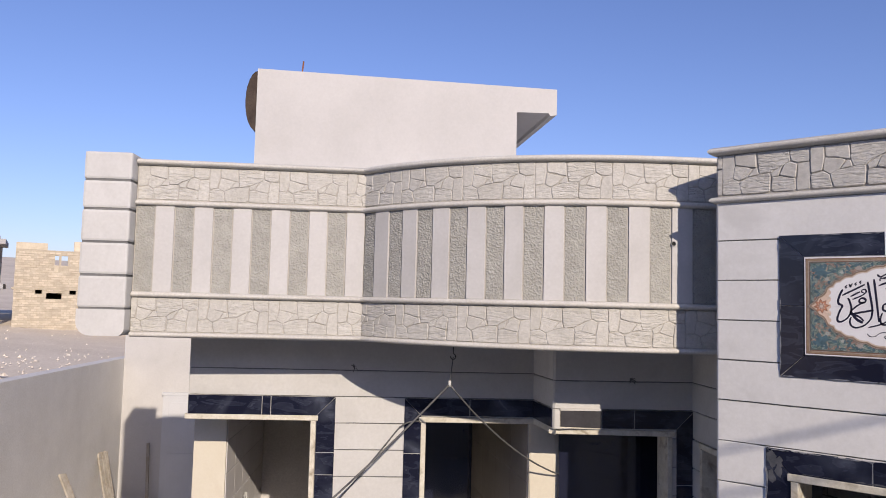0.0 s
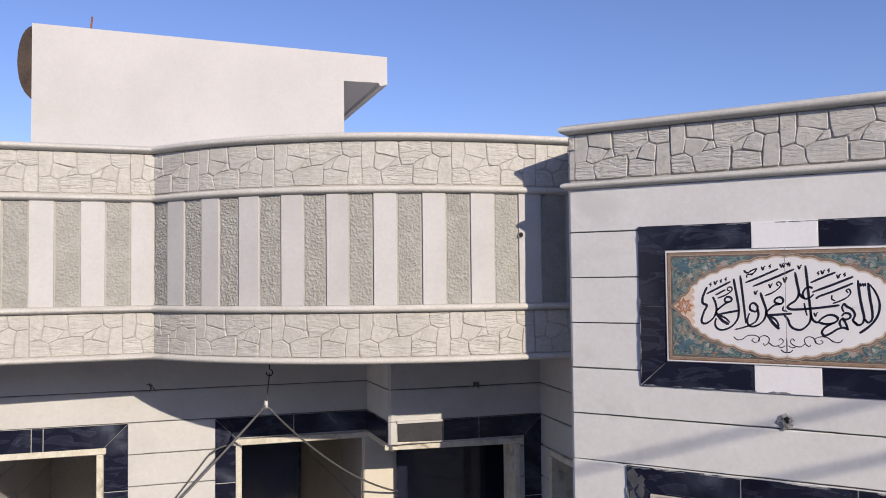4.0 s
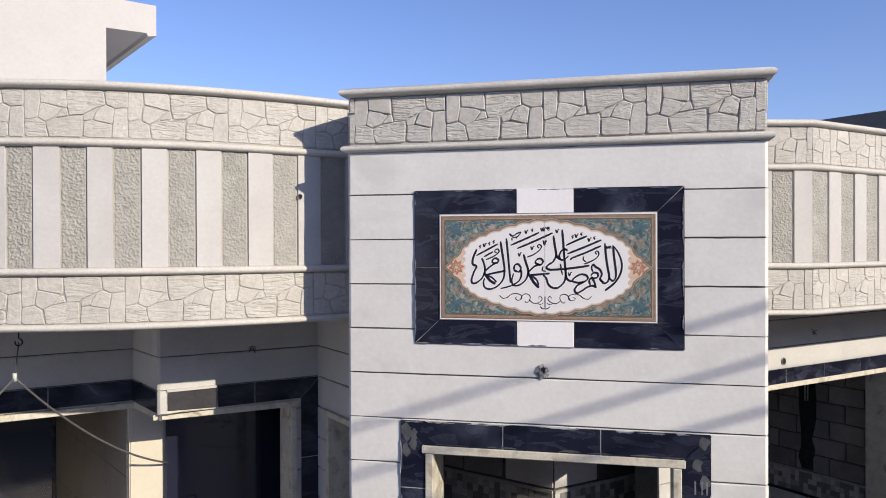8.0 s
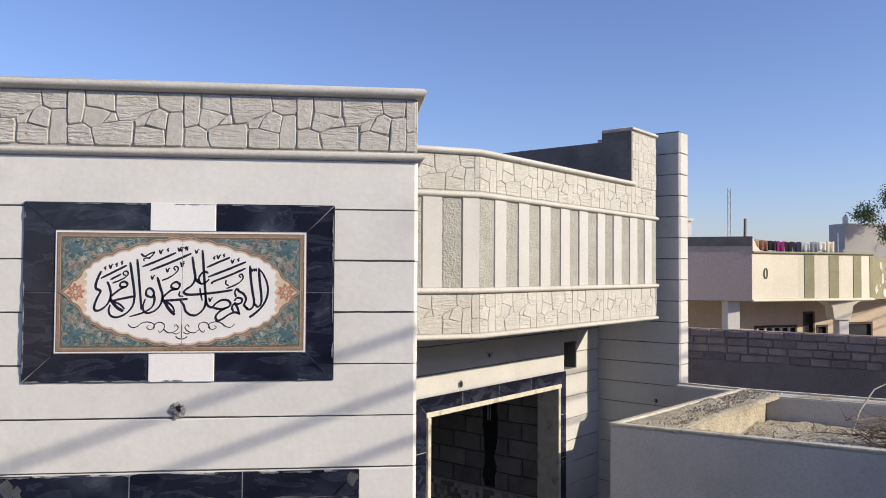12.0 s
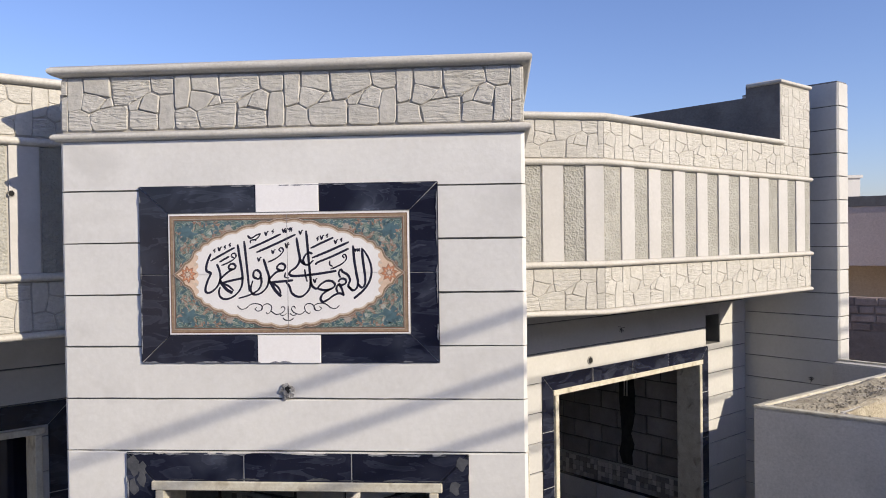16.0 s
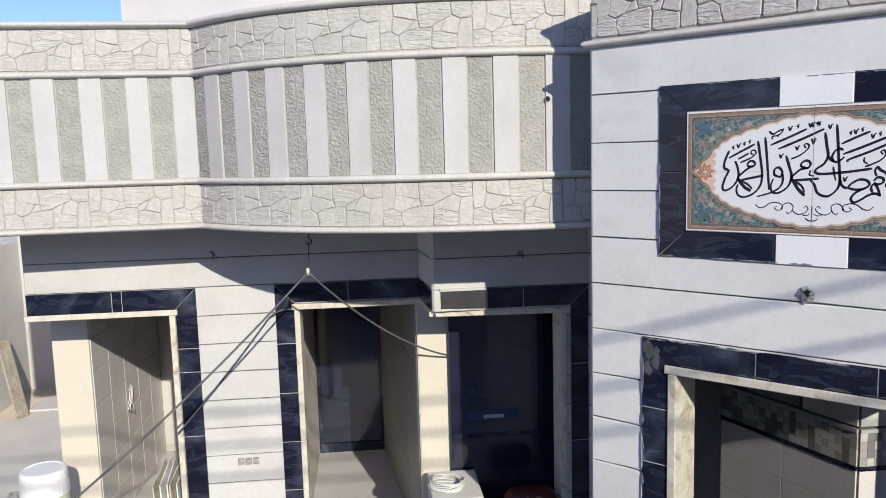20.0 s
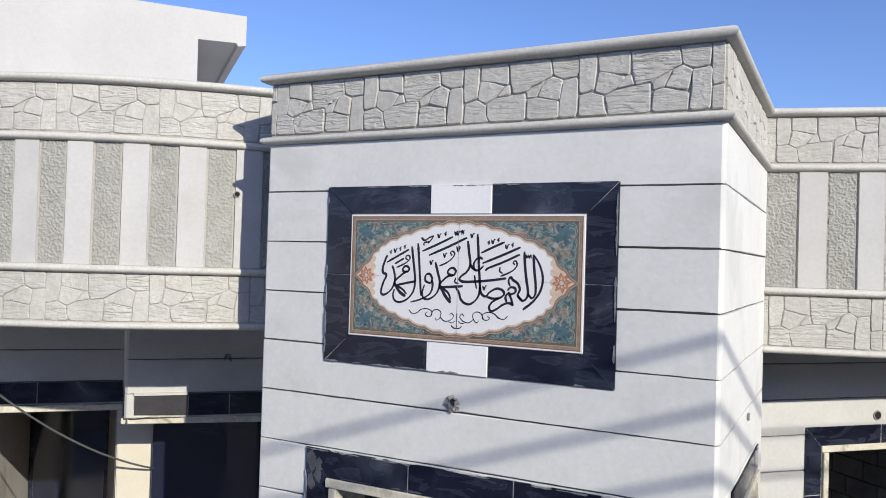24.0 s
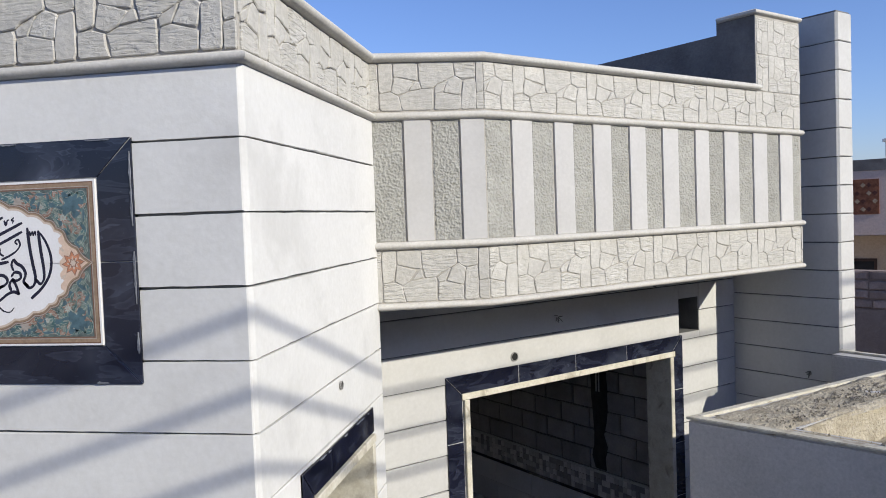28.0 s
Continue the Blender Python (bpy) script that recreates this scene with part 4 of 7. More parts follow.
bm = bmesh.new()
ring = [(-5.02 - 0.17 * math.sin(k * math.pi / 12), 6.17 + 0.44 * math.cos(k * math.pi / 12)) for k in range(13)]
r0 = [bm.verts.new((x, 6.95, z)) for x, z in ring]
r1 = [bm.verts.new((x, 9.5, z)) for x, z in ring]
bm.faces.new(r0)
bm.faces.new(r1[::-1])
for k in range(12):
    bm.faces.new((r0[k], r1[k], r1[k + 1], r0[k + 1]))
# the hood's shade is painted in with a near-black brown
part("rounded_hood", bm, surface("shade_brown_cement", (0.05, 0.036, 0.03), (0.10, 0.075, 0.06), 4, 50, 0.4, 0.9, 0.0), stair, "rounded brown cement hood, its shade put into the colour")
tube("rebar", [(-4.5, 7.6, 6.55), (-4.46, 7.6, 6.98)], 0.013, M_RUST, stair, "rusty reinforcing bar")

# ---- boundary wall ----
bound = tagged(turned(box("wall_boundary", -7.45, -7.25, -6, 9.2, 0, 2.325, M_PLASTER)), "rough grey cement-plastered boundary wall", "wall", kind="structure")
side = tagged(turned(box("wall_side_return", -7.25, -5.02, 8.6, 8.8, 0, 3.0, M_WHITE)), "white rendered return wall at the end of the side passage", "wall", kind="structure")


# unseen roof assumed under the viewer, added to shade the yard and bounce light
terrace_block = tagged(turned(box("roof_terrace", -5.0, 3.3, -8.0, -2.3, 0.004, 1.85, M_CONC)), "dusty bare cement roof, unseen, added to shape the light on the house", "roof", kind="structure")

# unseen wall added behind the viewer; it blocks the low bright sky
sky_blocker = tagged(turned(box("wall_opposite", -18, 24, -10.4, -10.1, 0, 5.5, M_HOOD)), "plain brown unseen wall, added to block low sky light", "wall", kind="structure")


# ---- tile picture on the corner block ----
def plain(name, col, rough=0.5, vary=0.12, scale=25):
    return surface(name, tuple(c * (1 - vary) for c in col), tuple(min(1, c * (1 + vary)) for c in col), scale, 120, 0.03, rough, 0.0)


M_INK = plain("glazed_ink", (0.018, 0.018, 0.040), 0.3)
M_PANEL = plain("glazed_white", (0.97, 0.955, 0.935), 0.25, 0.03, 4)
M_BLUSH = plain("glazed_blush", (0.70, 0.58, 0.47), 0.3, 0.08, 12)
M_TEAL = plain("glazed_teal", (0.095, 0.185, 0.185), 0.3, 0.35, 40)
M_FIELD = plain("glazed_green_field", (0.13, 0.165, 0.155), 0.3, 0.45, 70)
M_LEAFG = plain("glazed_leaf_green", (0.19, 0.25, 0.215), 0.3, 0.3, 40)
M_SAGE = plain("glazed_sage", (0.47, 0.50, 0.44), 0.3, 0.2, 40)
M_NAVY = plain("glazed_navy", (0.10, 0.17, 0.20), 0.3, 0.3, 40)
M_PALE = plain("glazed_pale_flower", (0.45, 0.40, 0.35), 0.3, 0.15, 40)
M_ORANGE = plain("glazed_orange", (0.62, 0.27, 0.15), 0.3, 0.3, 40)
M_GOLD = plain("glazed_gold", (0.35, 0.25, 0.165), 0.3, 0.2, 30)
M_RUSTG = plain("glazed_rust", (0.33, 0.19, 0.14), 0.3, 0.3, 40)
M_BROWN = plain("glazed_brown", (0.22, 0.125, 0.085), 0.3, 0.2, 30)
MZ = 3.338  # height of the picture's middle
picture = tagged(thing("tile_picture"), "glazed tile picture of dark calligraphy in a floral teal border", "tile picture")
for x0, x1 in ((-0.6, -0.0012), (0.0012, 0.6)):
    box("tile", x0, x1, -0.030, 0.0, MZ - 0.298, MZ + 0.298, M_PANEL, picture, bevel=0.002)


def flat(name, polys, mat, depth, label="", many=False):
    """Printed shapes, a hair proud of the tile: lists of (x, z) round the picture's middle."""
    vs, fs = [], []
    for p in polys:
        a = sum(p[i - 1][0] * p[i][1] - p[i][0] * p[i - 1][1] for i in range(len(p)))
        p = p if a > 0 else p[::-1]
        k = len(vs)
        lift = depth + 0.00002 * (len(fs) // 4 % 14) if many else depth
        vs += [(x, -0.030 - lift, MZ + z) for x, z in p]
        fs.append(tuple(range(k, k + len(p))))
    ob = mesh_ob(name, vs, fs, mat, picture, label)
    if many:
        tagged(ob, label, kind="stuff")
    return ob


def band(name, outer, inner, mat, depth, label=""):
    """A closed printed band between two outlines of as many points."""
    n = len(outer)
    vs = [(x, -0.030 - depth, MZ + z) for x, z in outer] + [(x, -0.030 - depth, MZ + z) for x, z in inner]
    return mesh_ob(name, vs, [(i, n + i, n + (i + 1) % n, (i + 1) % n) for i in range(n)], mat, picture, label)


def rect(w, h):
    return [(-w, h), (w, h), (w, -h), (-w, -h)]


for (w, h), (v, g), mat in (((0.592, 0.290), (0.588, 0.286), M_BROWN), ((0.588, 0.286), (0.576, 0.274), M_GOLD), ((0.576, 0.274), (0.573, 0.271), M_PALE), ((0.573, 0.271), (0.568, 0.266), M_BROWN)):
    band("printed_border", rect(w, h), rect(v, g), mat, 0.0008)
flat("printed_field", [rect(0.568, 0.266)], M_FIELD, 0.0008)
# a quarter of the cartouche: pointed at its ends, swelling in small scallops to the middle
QUARTER = [(0.560, 0.0), (0.515, 0.048), (0.472, 0.084), (0.436, 0.120), (0.398, 0.150), (0.332, 0.178), (0.255, 0.204), (0.165, 0.230), (0.085, 0.246), (0.0, 0.254)]


def cartouche(grow=0.0):
    q = []
    for i in range(len(QUARTER) - 1):
        (x0, z0), (x1, z1) = QUARTER[i], QUARTER[i + 1]
        ln = math.hypot(x1 - x0, z1 - z0)
        nx, nz = (z1 - z0) / ln, (x0 - x1) / ln
        for k in range(8):
            t = k / 8
            e = (0.010 if i > 1 else -0.006) * math.sin(math.pi * t) + grow
            q.append((x0 + (x1 - x0) * t + nx * e, z0 + (z1 - z0) * t + nz * e))
    q[0] = (QUARTER[0][0] + grow * 1.6, 0.0)
    q.append((0.0, QUARTER[-1][1] + grow))
    q = [(x, z) for x, z in q]
    return q + [(-x, z) for x, z in q[-2::-1]] + [(-x, -z) for x, z in q[1:]] + [(x, -z) for x, z in q[-2:0:-1]]


def inside(x, z, g=0.0):
    x, z = abs(x), abs(z)
    for (x0, z0), (x1, z1) in zip(QUARTER, QUARTER[1:]):
        if x1 <= x <= x0:
            return z < z0 + (z1 - z0) * (x0 - x) / (x0 - x1) + g
    return False


ro = random.Random(77)


def leaf(x, z, ang, ln, wd):
    pts = []
    for k in range(7):
        t = k / 6
        pts.append((ln * t, wd * math.sin(math.pi * t ** 0.8)))
    for k in range(5, 0, -1):
        t = k / 6
        pts.append((ln * t, -wd * math.sin(math.pi * t ** 0.8) * 0.8))
    c, s = math.cos(ang), math.sin(ang)
    return [(x + c * p - s * q, z + s * p + c * q) for p, q in pts]


quad = {"rim": [], "teal": [], "green": [], "rust": [], "vein": [], "navy": [], "rose": []}
fits = lambda lf: all(0 <= p < 0.566 and -0.004 < q < 0.264 and not inside(p, q, 0.012) for p, q in lf)
tries = 0
while len(quad["teal"]) + len(quad["green"]) < 235 and tries < 14000:
    tries += 1
    x, z, ang = ro.uniform(0.01, 0.562), ro.uniform(0.0, 0.262), ro.uniform(0, math.tau)
    ln, wd = ro.uniform(0.022, 0.052), ro.uniform(0.005, 0.011)
    if not fits(leaf(x, z, ang, ln, wd)):
        continue
    c, s = math.cos(ang), math.sin(ang)
    quad["rim"].append(leaf(x - 0.002 * c, z - 0.002 * s, ang, ln + 0.004, wd + 0.0017))
    quad[ro.choice(("teal", "teal", "teal", "green", "green", "green", "teal", "navy", "teal", "rust"))].append(leaf(x, z, ang, ln, wd))
    quad["vein"].append(leaf(x + 0.1 * ln * c, z + 0.1 * ln * s, ang, ln * 0.7, 0.0009))
for fx, fz, r, petals in ((0.508, 0.212, 0.042, "navy"), (0.470, 0.165, 0.015, "vein"), (0.293, 0.226, 0.022, "rose"), (0.385, 0.205, 0.013, "vein")):
    for k in range(8):
        quad[petals].append(leaf(fx, fz, k * math.tau / 8 + 0.2, r, r * 0.27))
        quad["rim" if petals != "vein" else "teal"].append(leaf(fx, fz, k * math.tau / 8 + 0.2, r * 1.08, r * 0.34))
    quad["vein" if petals != "vein" else "rose"].append([(fx + r * 0.28 * math.cos(k * math.tau / 8), fz + r * 0.28 * math.sin(k * math.tau / 8)) for k in range(8)])
for lay, (kind_, leaves) in enumerate(quad.items()):
    mat = {"rim": M_SAGE, "teal": M_TEAL, "green": M_LEAFG, "rust": M_RUSTG, "vein": M_SAGE, "navy": M_NAVY, "rose": M_PALE}[kind_]
    flat("printed_leaves", [[(sx * p, sz * q) for p, q in lf] for lf in leaves for sx in (1, -1) for sz in (1, -1)], mat, 0.0011 + 0.0003 * lay, many=True)
lines = [cartouche(g) for g in (0.014, 0.012, 0.008, 0.006, 0.0, -0.008)]
for k, mat in enumerate((M_BROWN, M_PALE, M_BROWN, M_GOLD, M_BLUSH)):
    band("printed_outline", lines[k], lines[k + 1], mat, 0.0038)
flat("printed_medallion", [[(0.0, 0.0), p, q] for p, q in zip(lines[5], lines[5][1:] + lines[5][:1]) if abs(p[0] * q[1] - q[0] * p[1]) > 1e-9], M_PANEL, 0.0038, "white scalloped medallion")
# the pointed ends are tinted, with a lobed inner edge
M_TINT = plain("glazed_pale_orange", (0.80, 0.60, 0.46), 0.3, 0.12, 18)
for sx in (1, -1):
    tip = [(x, z) for x, z in lines[4] if x > 0.462]
    tip.sort(key=lambda q: math.atan2(q[1], q[0] - 0.40))
    zt = max(z for x, z in tip)
    lobes = [(0.462 - 0.016 * abs(math.sin(k * math.pi / 3)), zt - 2 * zt * k / 15) for k in range(1, 15)]
    flat("printed_tip", [[(sx * x, z) for x, z in tip + lobes]], M_TINT, 0.0040)
for sx in (1, -1):
    for r, w, n, mat, d in ((0.046, 0.0125, 8, M_RUSTG, 0.0041), (0.040, 0.0105, 8, M_ORANGE, 0.0043), (0.026, 0.005, 8, M_BLUSH, 0.0045), (0.019, 0.007, 6, M_RUSTG, 0.0047), (0.012, 0.006, 6, M_BLUSH, 0.0049)):
        for k in range(n):
            flat("printed_petal", [leaf(sx * 0.502, 0, k * math.tau / n + 0.1, r, w)], mat, d + 0.00002 * k)
    for z in (0.042, -0.042):
        flat("printed_petal", [leaf(sx * 0.47, z, 1.57 + sx * (0.9 if z > 0 else 2.2), 0.026, 0.006)], M_BLUSH, 0.0041)

INK = []


def stroke(pts, w0, w1=None, pen=0.8):
    """One pen stroke through points in millimetres from the picture's middle, broad nib held aslant."""
    w1 = w0 if w1 is None else w1
    P = [Vector(p) for p in pts]
    P = [P[0] * 2 - P[1]] + P + [P[-1] * 2 - P[-2]]
    path = []
    for i in range(1, len(P) - 2):
        for k in range(6):
            t = k / 6
            a, b, c, d = P[i - 1], P[i], P[i + 1], P[i + 2]
            path.append(0.5 * (2 * b + (c - a) * t + (2 * a - 5 * b + 4 * c - d) * t * t + (3 * b - a - 3 * c + d) * t ** 3))
    path.append(P[-2])
    n = len(path)
    left, right = [], []
    for i, p in enumerate(path):
        d = (path[min(i + 1, n - 1)] - path[max(i - 1, 0)]).normalized()
        nib = 0.66 + 0.34 * abs(math.sin(math.atan2(d.y, d.x) - pen))
        w = 1.52 * (w0 + (w1 - w0) * i / (n - 1)) * nib * (0.6 + 0.4 * min(1, i / 2, (n - 1 - i) / 2 + 0.3))
        q = Vector((-d.y, d.x)) * w / 2
        left.append(p + q)
        right.append(p - q)
    for i in range(n - 1):
        INK.append([(v.x * 0.001, v.y * 0.001) for v in (left[i], left[i + 1], right[i + 1], right[i])])


# the line of calligraphy, from its left end
stroke([(-383, 102), (-395, 77), (-407, 43), (-406, 17), (-386, 4), (-401, -29), (-414, -70), (-408, -90), (-383, -86), (-352, -58), (-337, -16), (-344, 26), (-355, 51)], 10, 8)
stroke([(-386, 66), (-329, 96), (-263, 131)], 9, 9)
stroke([(-341, 60), (-315, 74), (-290, 88)], 8.5, 8)
stroke([(-331, 43), (-301, 55), (-275, 69), (-257, 87), (-263, 102), (-278, 98), (-279, 86), (-267, 81)], 7, 5)
stroke([(-298, 30), (-289, 46), (-273, 51), (-260, 40), (-266, 26), (-284, 24), (-298, 30)], 8.5, 8)
stroke([(-263, 29), (-290, 16), (-321, -8), (-339, -28), (-327, -52), (-305, -77), (-277, -93)], 8.5, 11)
stroke([(-334, -44), (-288, -33), (-219, -19)], 8.5, 9)
stroke([(-322, -46), (-293, -61), (-271, -83)], 8, 6)
stroke([(-248, 146), (-240, 92), (-231, 33), (-226, -14), (-233, -65), (-265, -105), (-308, -123), (-337, -114), (-346, -88), (-339, -61)], 9.5, 7)
stroke([(-215, 162), (-208, 92), (-201, 16), (-192, -87)], 9.5, 8)
stroke([(-151, -25), (-170, -14), (-168, 11), (-149, 18), (-134, -2), (-141, -23), (-153, -25)], 8.5, 8)
stroke([(-135, -6), (-131, -43), (-147, -78), (-191, -103), (-248, -120)], 9.5, 6)
stroke([(-119, 74), (-105, 26), (-93, -20), (-106, -68), (-142, -98), (-176, -99), (-185, -70), (-174, -33)], 9.5, 6.5)
stroke([(-191, 124), (-116, 155), (-31, 194)], 9, 9)
stroke([(-155, 105), (-59, 145), (43, 191)], 9.5, 9.5)
stroke([(-198, 189), (-180, 175), (-155, 189), (-131, 198)], 7.5, 6)
stroke([(-132, 196), (-152, 172), (-182, 164), (-182, 150)], 6.5, 5)
stroke([(-160, 170), (-156, 162)], 6, 6)
stroke([(-98, 57), (-62, 72), (-32, 94), (-19, 115), (-30, 127), (-41, 119), (-32, 106)], 7, 5)
stroke([(-56, 29), (-42, 45), (-24, 49), (-11, 35), (-21, 16), (-43, 19), (-56, 29)], 8.5, 8)
stroke([(-19, 16), (-50, 10), (-75, -9), (-92, -31), (-80, -53), (-60, -85), (-33, -112)], 8.5, 11)
stroke([(-86, -42), (-38, -39), (27, -33)], 9, 9.5)
stroke([(-74, -47), (-47, -68), (-34, -98)], 8, 6)
stroke([(-10, 6), (-14, -16), (7, -22)], 6.5, 5)
stroke([(47, 176), (55, 120), (62, 69), (46, 34), (19, 14), (9, -1), (28, -12), (94, -9), (172, 0), (243, 11)], 9.5, 9)
stroke([(126, 95), (106, 101), (88, 87), (79, 63), (89, 43), (110, 46), (130, 65)], 8.5, 7.5)
stroke([(62, 72), (72, 54), (88, 43)], 8.5, 8)
stroke([(95, 209), (101, 137), (106, 63), (111, 5), (114, -46), (103, -83), (71, -112), (40, -111), (18, -93), (9, -65), (-8, -41)], 9.5, 8)
stroke([(85, 21), (90, -12), (97, -42)], 7, 5)
stroke([(113, -28), (121, -61), (143, -75), (163, -55), (193, -38), (222, -41), (234, -59), (217, -76), (183, -83), (149, -76)], 8.5, 8.5)
stroke([(216, -76), (179, -97), (162, -122), (173, -140), (199, -129), (228, -109), (256, -99), (281, -108)], 9, 8.5)
stroke([(247, -95), (241, -74), (252, -57), (266, -73), (277, -106)], 8.5, 7.5)
stroke([(263, 21), (275, 5), (297, -9), (309, -35), (300, -63), (318, -82)], 8.5, 8.5)
stroke([(250, -44), (265, -28), (286, -32), (287, -50), (266, -59), (252, -51)], 8.5, 8)
stroke([(263, 21), (254, 0), (261, -23)], 7.5, 6.5)
stroke([(326, 133), (331, 66), (340, 2), (348, -47), (340, -76), (320, -85), (302, -66)], 9.5, 8)
stroke([(369, 121), (375, 51), (383, -14), (382, -54), (366, -72), (347, -53)], 9.5, 7.5)
stroke([(371, 118), (394, 85), (411, 43), (415, 1), (403, -44), (372, -87), (326, -125)], 5, 11.5)
stroke([(335, 120), (338, 104), (346, 117), (349, 104), (356, 118), (359, 103)], 5, 4.5)
stroke([(116, 122), (174, 149), (230, 173)], 9, 9)
stroke([(123, 75), (216, 112), (307, 151)], 9.5, 9.5)
stroke([(144, 41), (149, 52), (226, 83), (305, 119)], 7.5, 9.5)
stroke([(213, 19), (244, 31), (276, 49), (293, 71), (286, 90), (274, 83), (283, 72)], 7, 5)
stroke([(211, 61), (210, 42), (225, 32)], 6.5, 5)
for x, y in [(-337, 125), (-101, 198), (-13, 211), (-68, 108), (2, 134), (-139, 72)] + [(70, 201), (175, 175), (244, 153), (-2, 211), (0, 141), (138, -36)]:
    stroke([(x - 10, y + 9), (x - 3, y - 9), (x + 3, y + 7), (x + 10, y + 10)], 6.5, 4.5)
for x, y in [(-364, 116), (-311, 133), (-286, 143), (-69, 207), (15, 216)] + [(153, 169), (200, 182), (270, 161), (23, 215)]:
    stroke([(x + 5, y + 10), (x - 5, y + 1), (x + 2, y - 2), (x - 3, y - 11)], 6, 4)
for sx in (1, -1):
    stroke([(sx * -255, -156), (sx * -238, -172), (sx * -215, -170), (sx * -190, -151)], 4, 3)
    stroke([(sx * -211, -171), (sx * -190, -152), (sx * -162, -146), (sx * -134, -155), (sx * -131, -176), (sx * -152, -183), (sx * -166, -172), (sx * -155, -163)], 4, 3)
    stroke([(sx * -136, -177), (sx * -122, -153), (sx * -99, -148), (sx * -82, -162), (sx * -88, -186), (sx * -104, -197), (sx * -111, -187)], 4, 3)
    stroke([(sx * -88, -180), (sx * -63, -199), (sx * -34, -194), (sx * -16, -175), (sx * -27, -160), (sx * -37, -171)], 4, 3)
    stroke([(sx * -42, -201), (sx * -24, -205), (sx * -8, -196)], 3.5, 3)
    stroke([(sx * -28, -216), (sx * -16, -227), (sx * 0, -230)], 4.5, 4)
stroke([(0, -158), (0, -194), (0, -230)], 5, 4)
flat("calligraphy", INK, M_INK, 0.0041, "dark blue-black calligraphy")
flat("tile_seam", [[(-0.0011, -0.292), (0.0011, -0.292), (0.0011, 0.292), (-0.0011, 0.292)]], plain("seam_grey", (0.30, 0.29, 0.29), 0.8), 0.0043, "thin grey seam between two tiles")
# black tile frame, with two white tiles set into it
picture_frame = tagged(thing("picture_frame"), "black polished tile frame with two white tiles", "tile frame")
FX0, FX1, FZ0, FZ1 = CX - 0.752, CX + 0.742, 2.897, 3.777
IX0, IX1, IZ0, IZ1 = CX - 0.605, CX + 0.603, 3.035, 3.641
piece("grout_bed", L_TOWER, [(FX0, FZ0), (FX1, FZ0), (FX1, FZ1), (FX0, FZ1)], 0.0175, 0.001, M_GROUT, picture_frame)
WX0, WX1 = CX - 0.158, CX + 0.156
for o, i in ((FZ1, IZ1), (FZ0, IZ0)):
    piece("tile", L_TOWER, [(FX0 + 0.003, o), (WX0 - 0.002, o), (WX0 - 0.002, i), (IX0 + 0.001, i)][:: 1 if o < i else -1], 0.022, 0.002, M_BLACK, picture_frame)
    piece("tile", L_TOWER, [(WX1 + 0.002, o), (FX1 - 0.003, o), (IX1 - 0.001, i), (WX1 + 0.002, i)][:: 1 if o < i else -1], 0.022, 0.002, M_BLACK, picture_frame)
    piece("white_tile", L_TOWER, [(WX0, o), (WX1, o), (WX1, i), (WX0, i)][:: 1 if o < i else -1], 0.026, 0.002, M_WHITETILE, picture_frame, label="plain white tile")
zm = (FZ0 + FZ1) / 2
for o, i, f in ((FX0, IX0, 1), (FX1, IX1, -1)):
    piece("tile", L_TOWER, [(o, FZ0 + 0.003), (i, IZ0 + 0.001), (i, zm - 0.0015), (o, zm - 0.0015)][::f], 0.022, 0.002, M_BLACK, picture_frame)
    piece("tile", L_TOWER, [(o, zm + 0.0015), (i, zm + 0.0015), (i, IZ1 - 0.001), (o, FZ1 - 0.003)][::f], 0.022, 0.002, M_BLACK, picture_frame)

# plaster smeared over the edges of the black tiles
M_SMEAR = surface("dried_plaster_smear", (0.15, 0.16, 0.19), (0.30, 0.315, 0.345), 30, 120, 0.4, 0.95, 0.1)
rs = random.Random(64)


def smears(parent, line, a, b, n, width=0.007):
    """Ragged thin plaster along an edge from a to b."""
    L = math.hypot(b[0] - a[0], b[1] - a[1])
    dx, dz = (b[0] - a[0]) / L, (b[1] - a[1]) / L
    for _ in range(n):
        t, ln = rs.uniform(0, L * 0.93), rs.uniform(0.03, 0.14)
        ln = min(ln, L - t)
        up, dn = [], []
        for k in range(6):
            q = t + ln * k / 5
            w = width * rs.uniform(0.2, 1.0) * (0.35 if k in (0, 5) else 1)
            up.append((a[0] + dx * q - dz * w, a[1] + dz * q + dx * w))
            dn.append((a[0] + dx * q + dz * w * 0.4, a[1] + dz * q - dx * w * 0.4))
        poly = up[::-1] + dn
        piece("plaster_smear", line, poly, 0.0262 + rs.uniform(0, 0.001), 0.0006, M_SMEAR, parent, base=0.012)


smears(picture_frame, L_TOWER, (FX0 + 0.004, FZ0 + 0.004), (FX1 - 0.004, FZ0 + 0.004), 9)
smears(picture_frame, L_TOWER, (FX1 - 0.006, FZ0), (FX1 - 0.006, FZ1), 8)
smears(picture_frame, L_TOWER, (FX1, FZ1 - 0.005), (FX0, FZ1 - 0.005), 9, 0.005)
smears(picture_frame, L_TOWER, (FX0 + 0.005, FZ1), (FX0 + 0.005, FZ0), 7, 0.005)
smears(window_1, L_TOWER, (W2[1] + 0.15, 2.445), (W2[0] - 0.15, 2.445), 12)
smears(window_1, L_TOWER, (W2[0] - 0.145, 2.45), (W2[0] - 0.145, 1.2), 9)
smears(window_1, L_TOWER, (W2[1] + 0.145, 1.2), (W2[1] + 0.145, 2.45), 9)
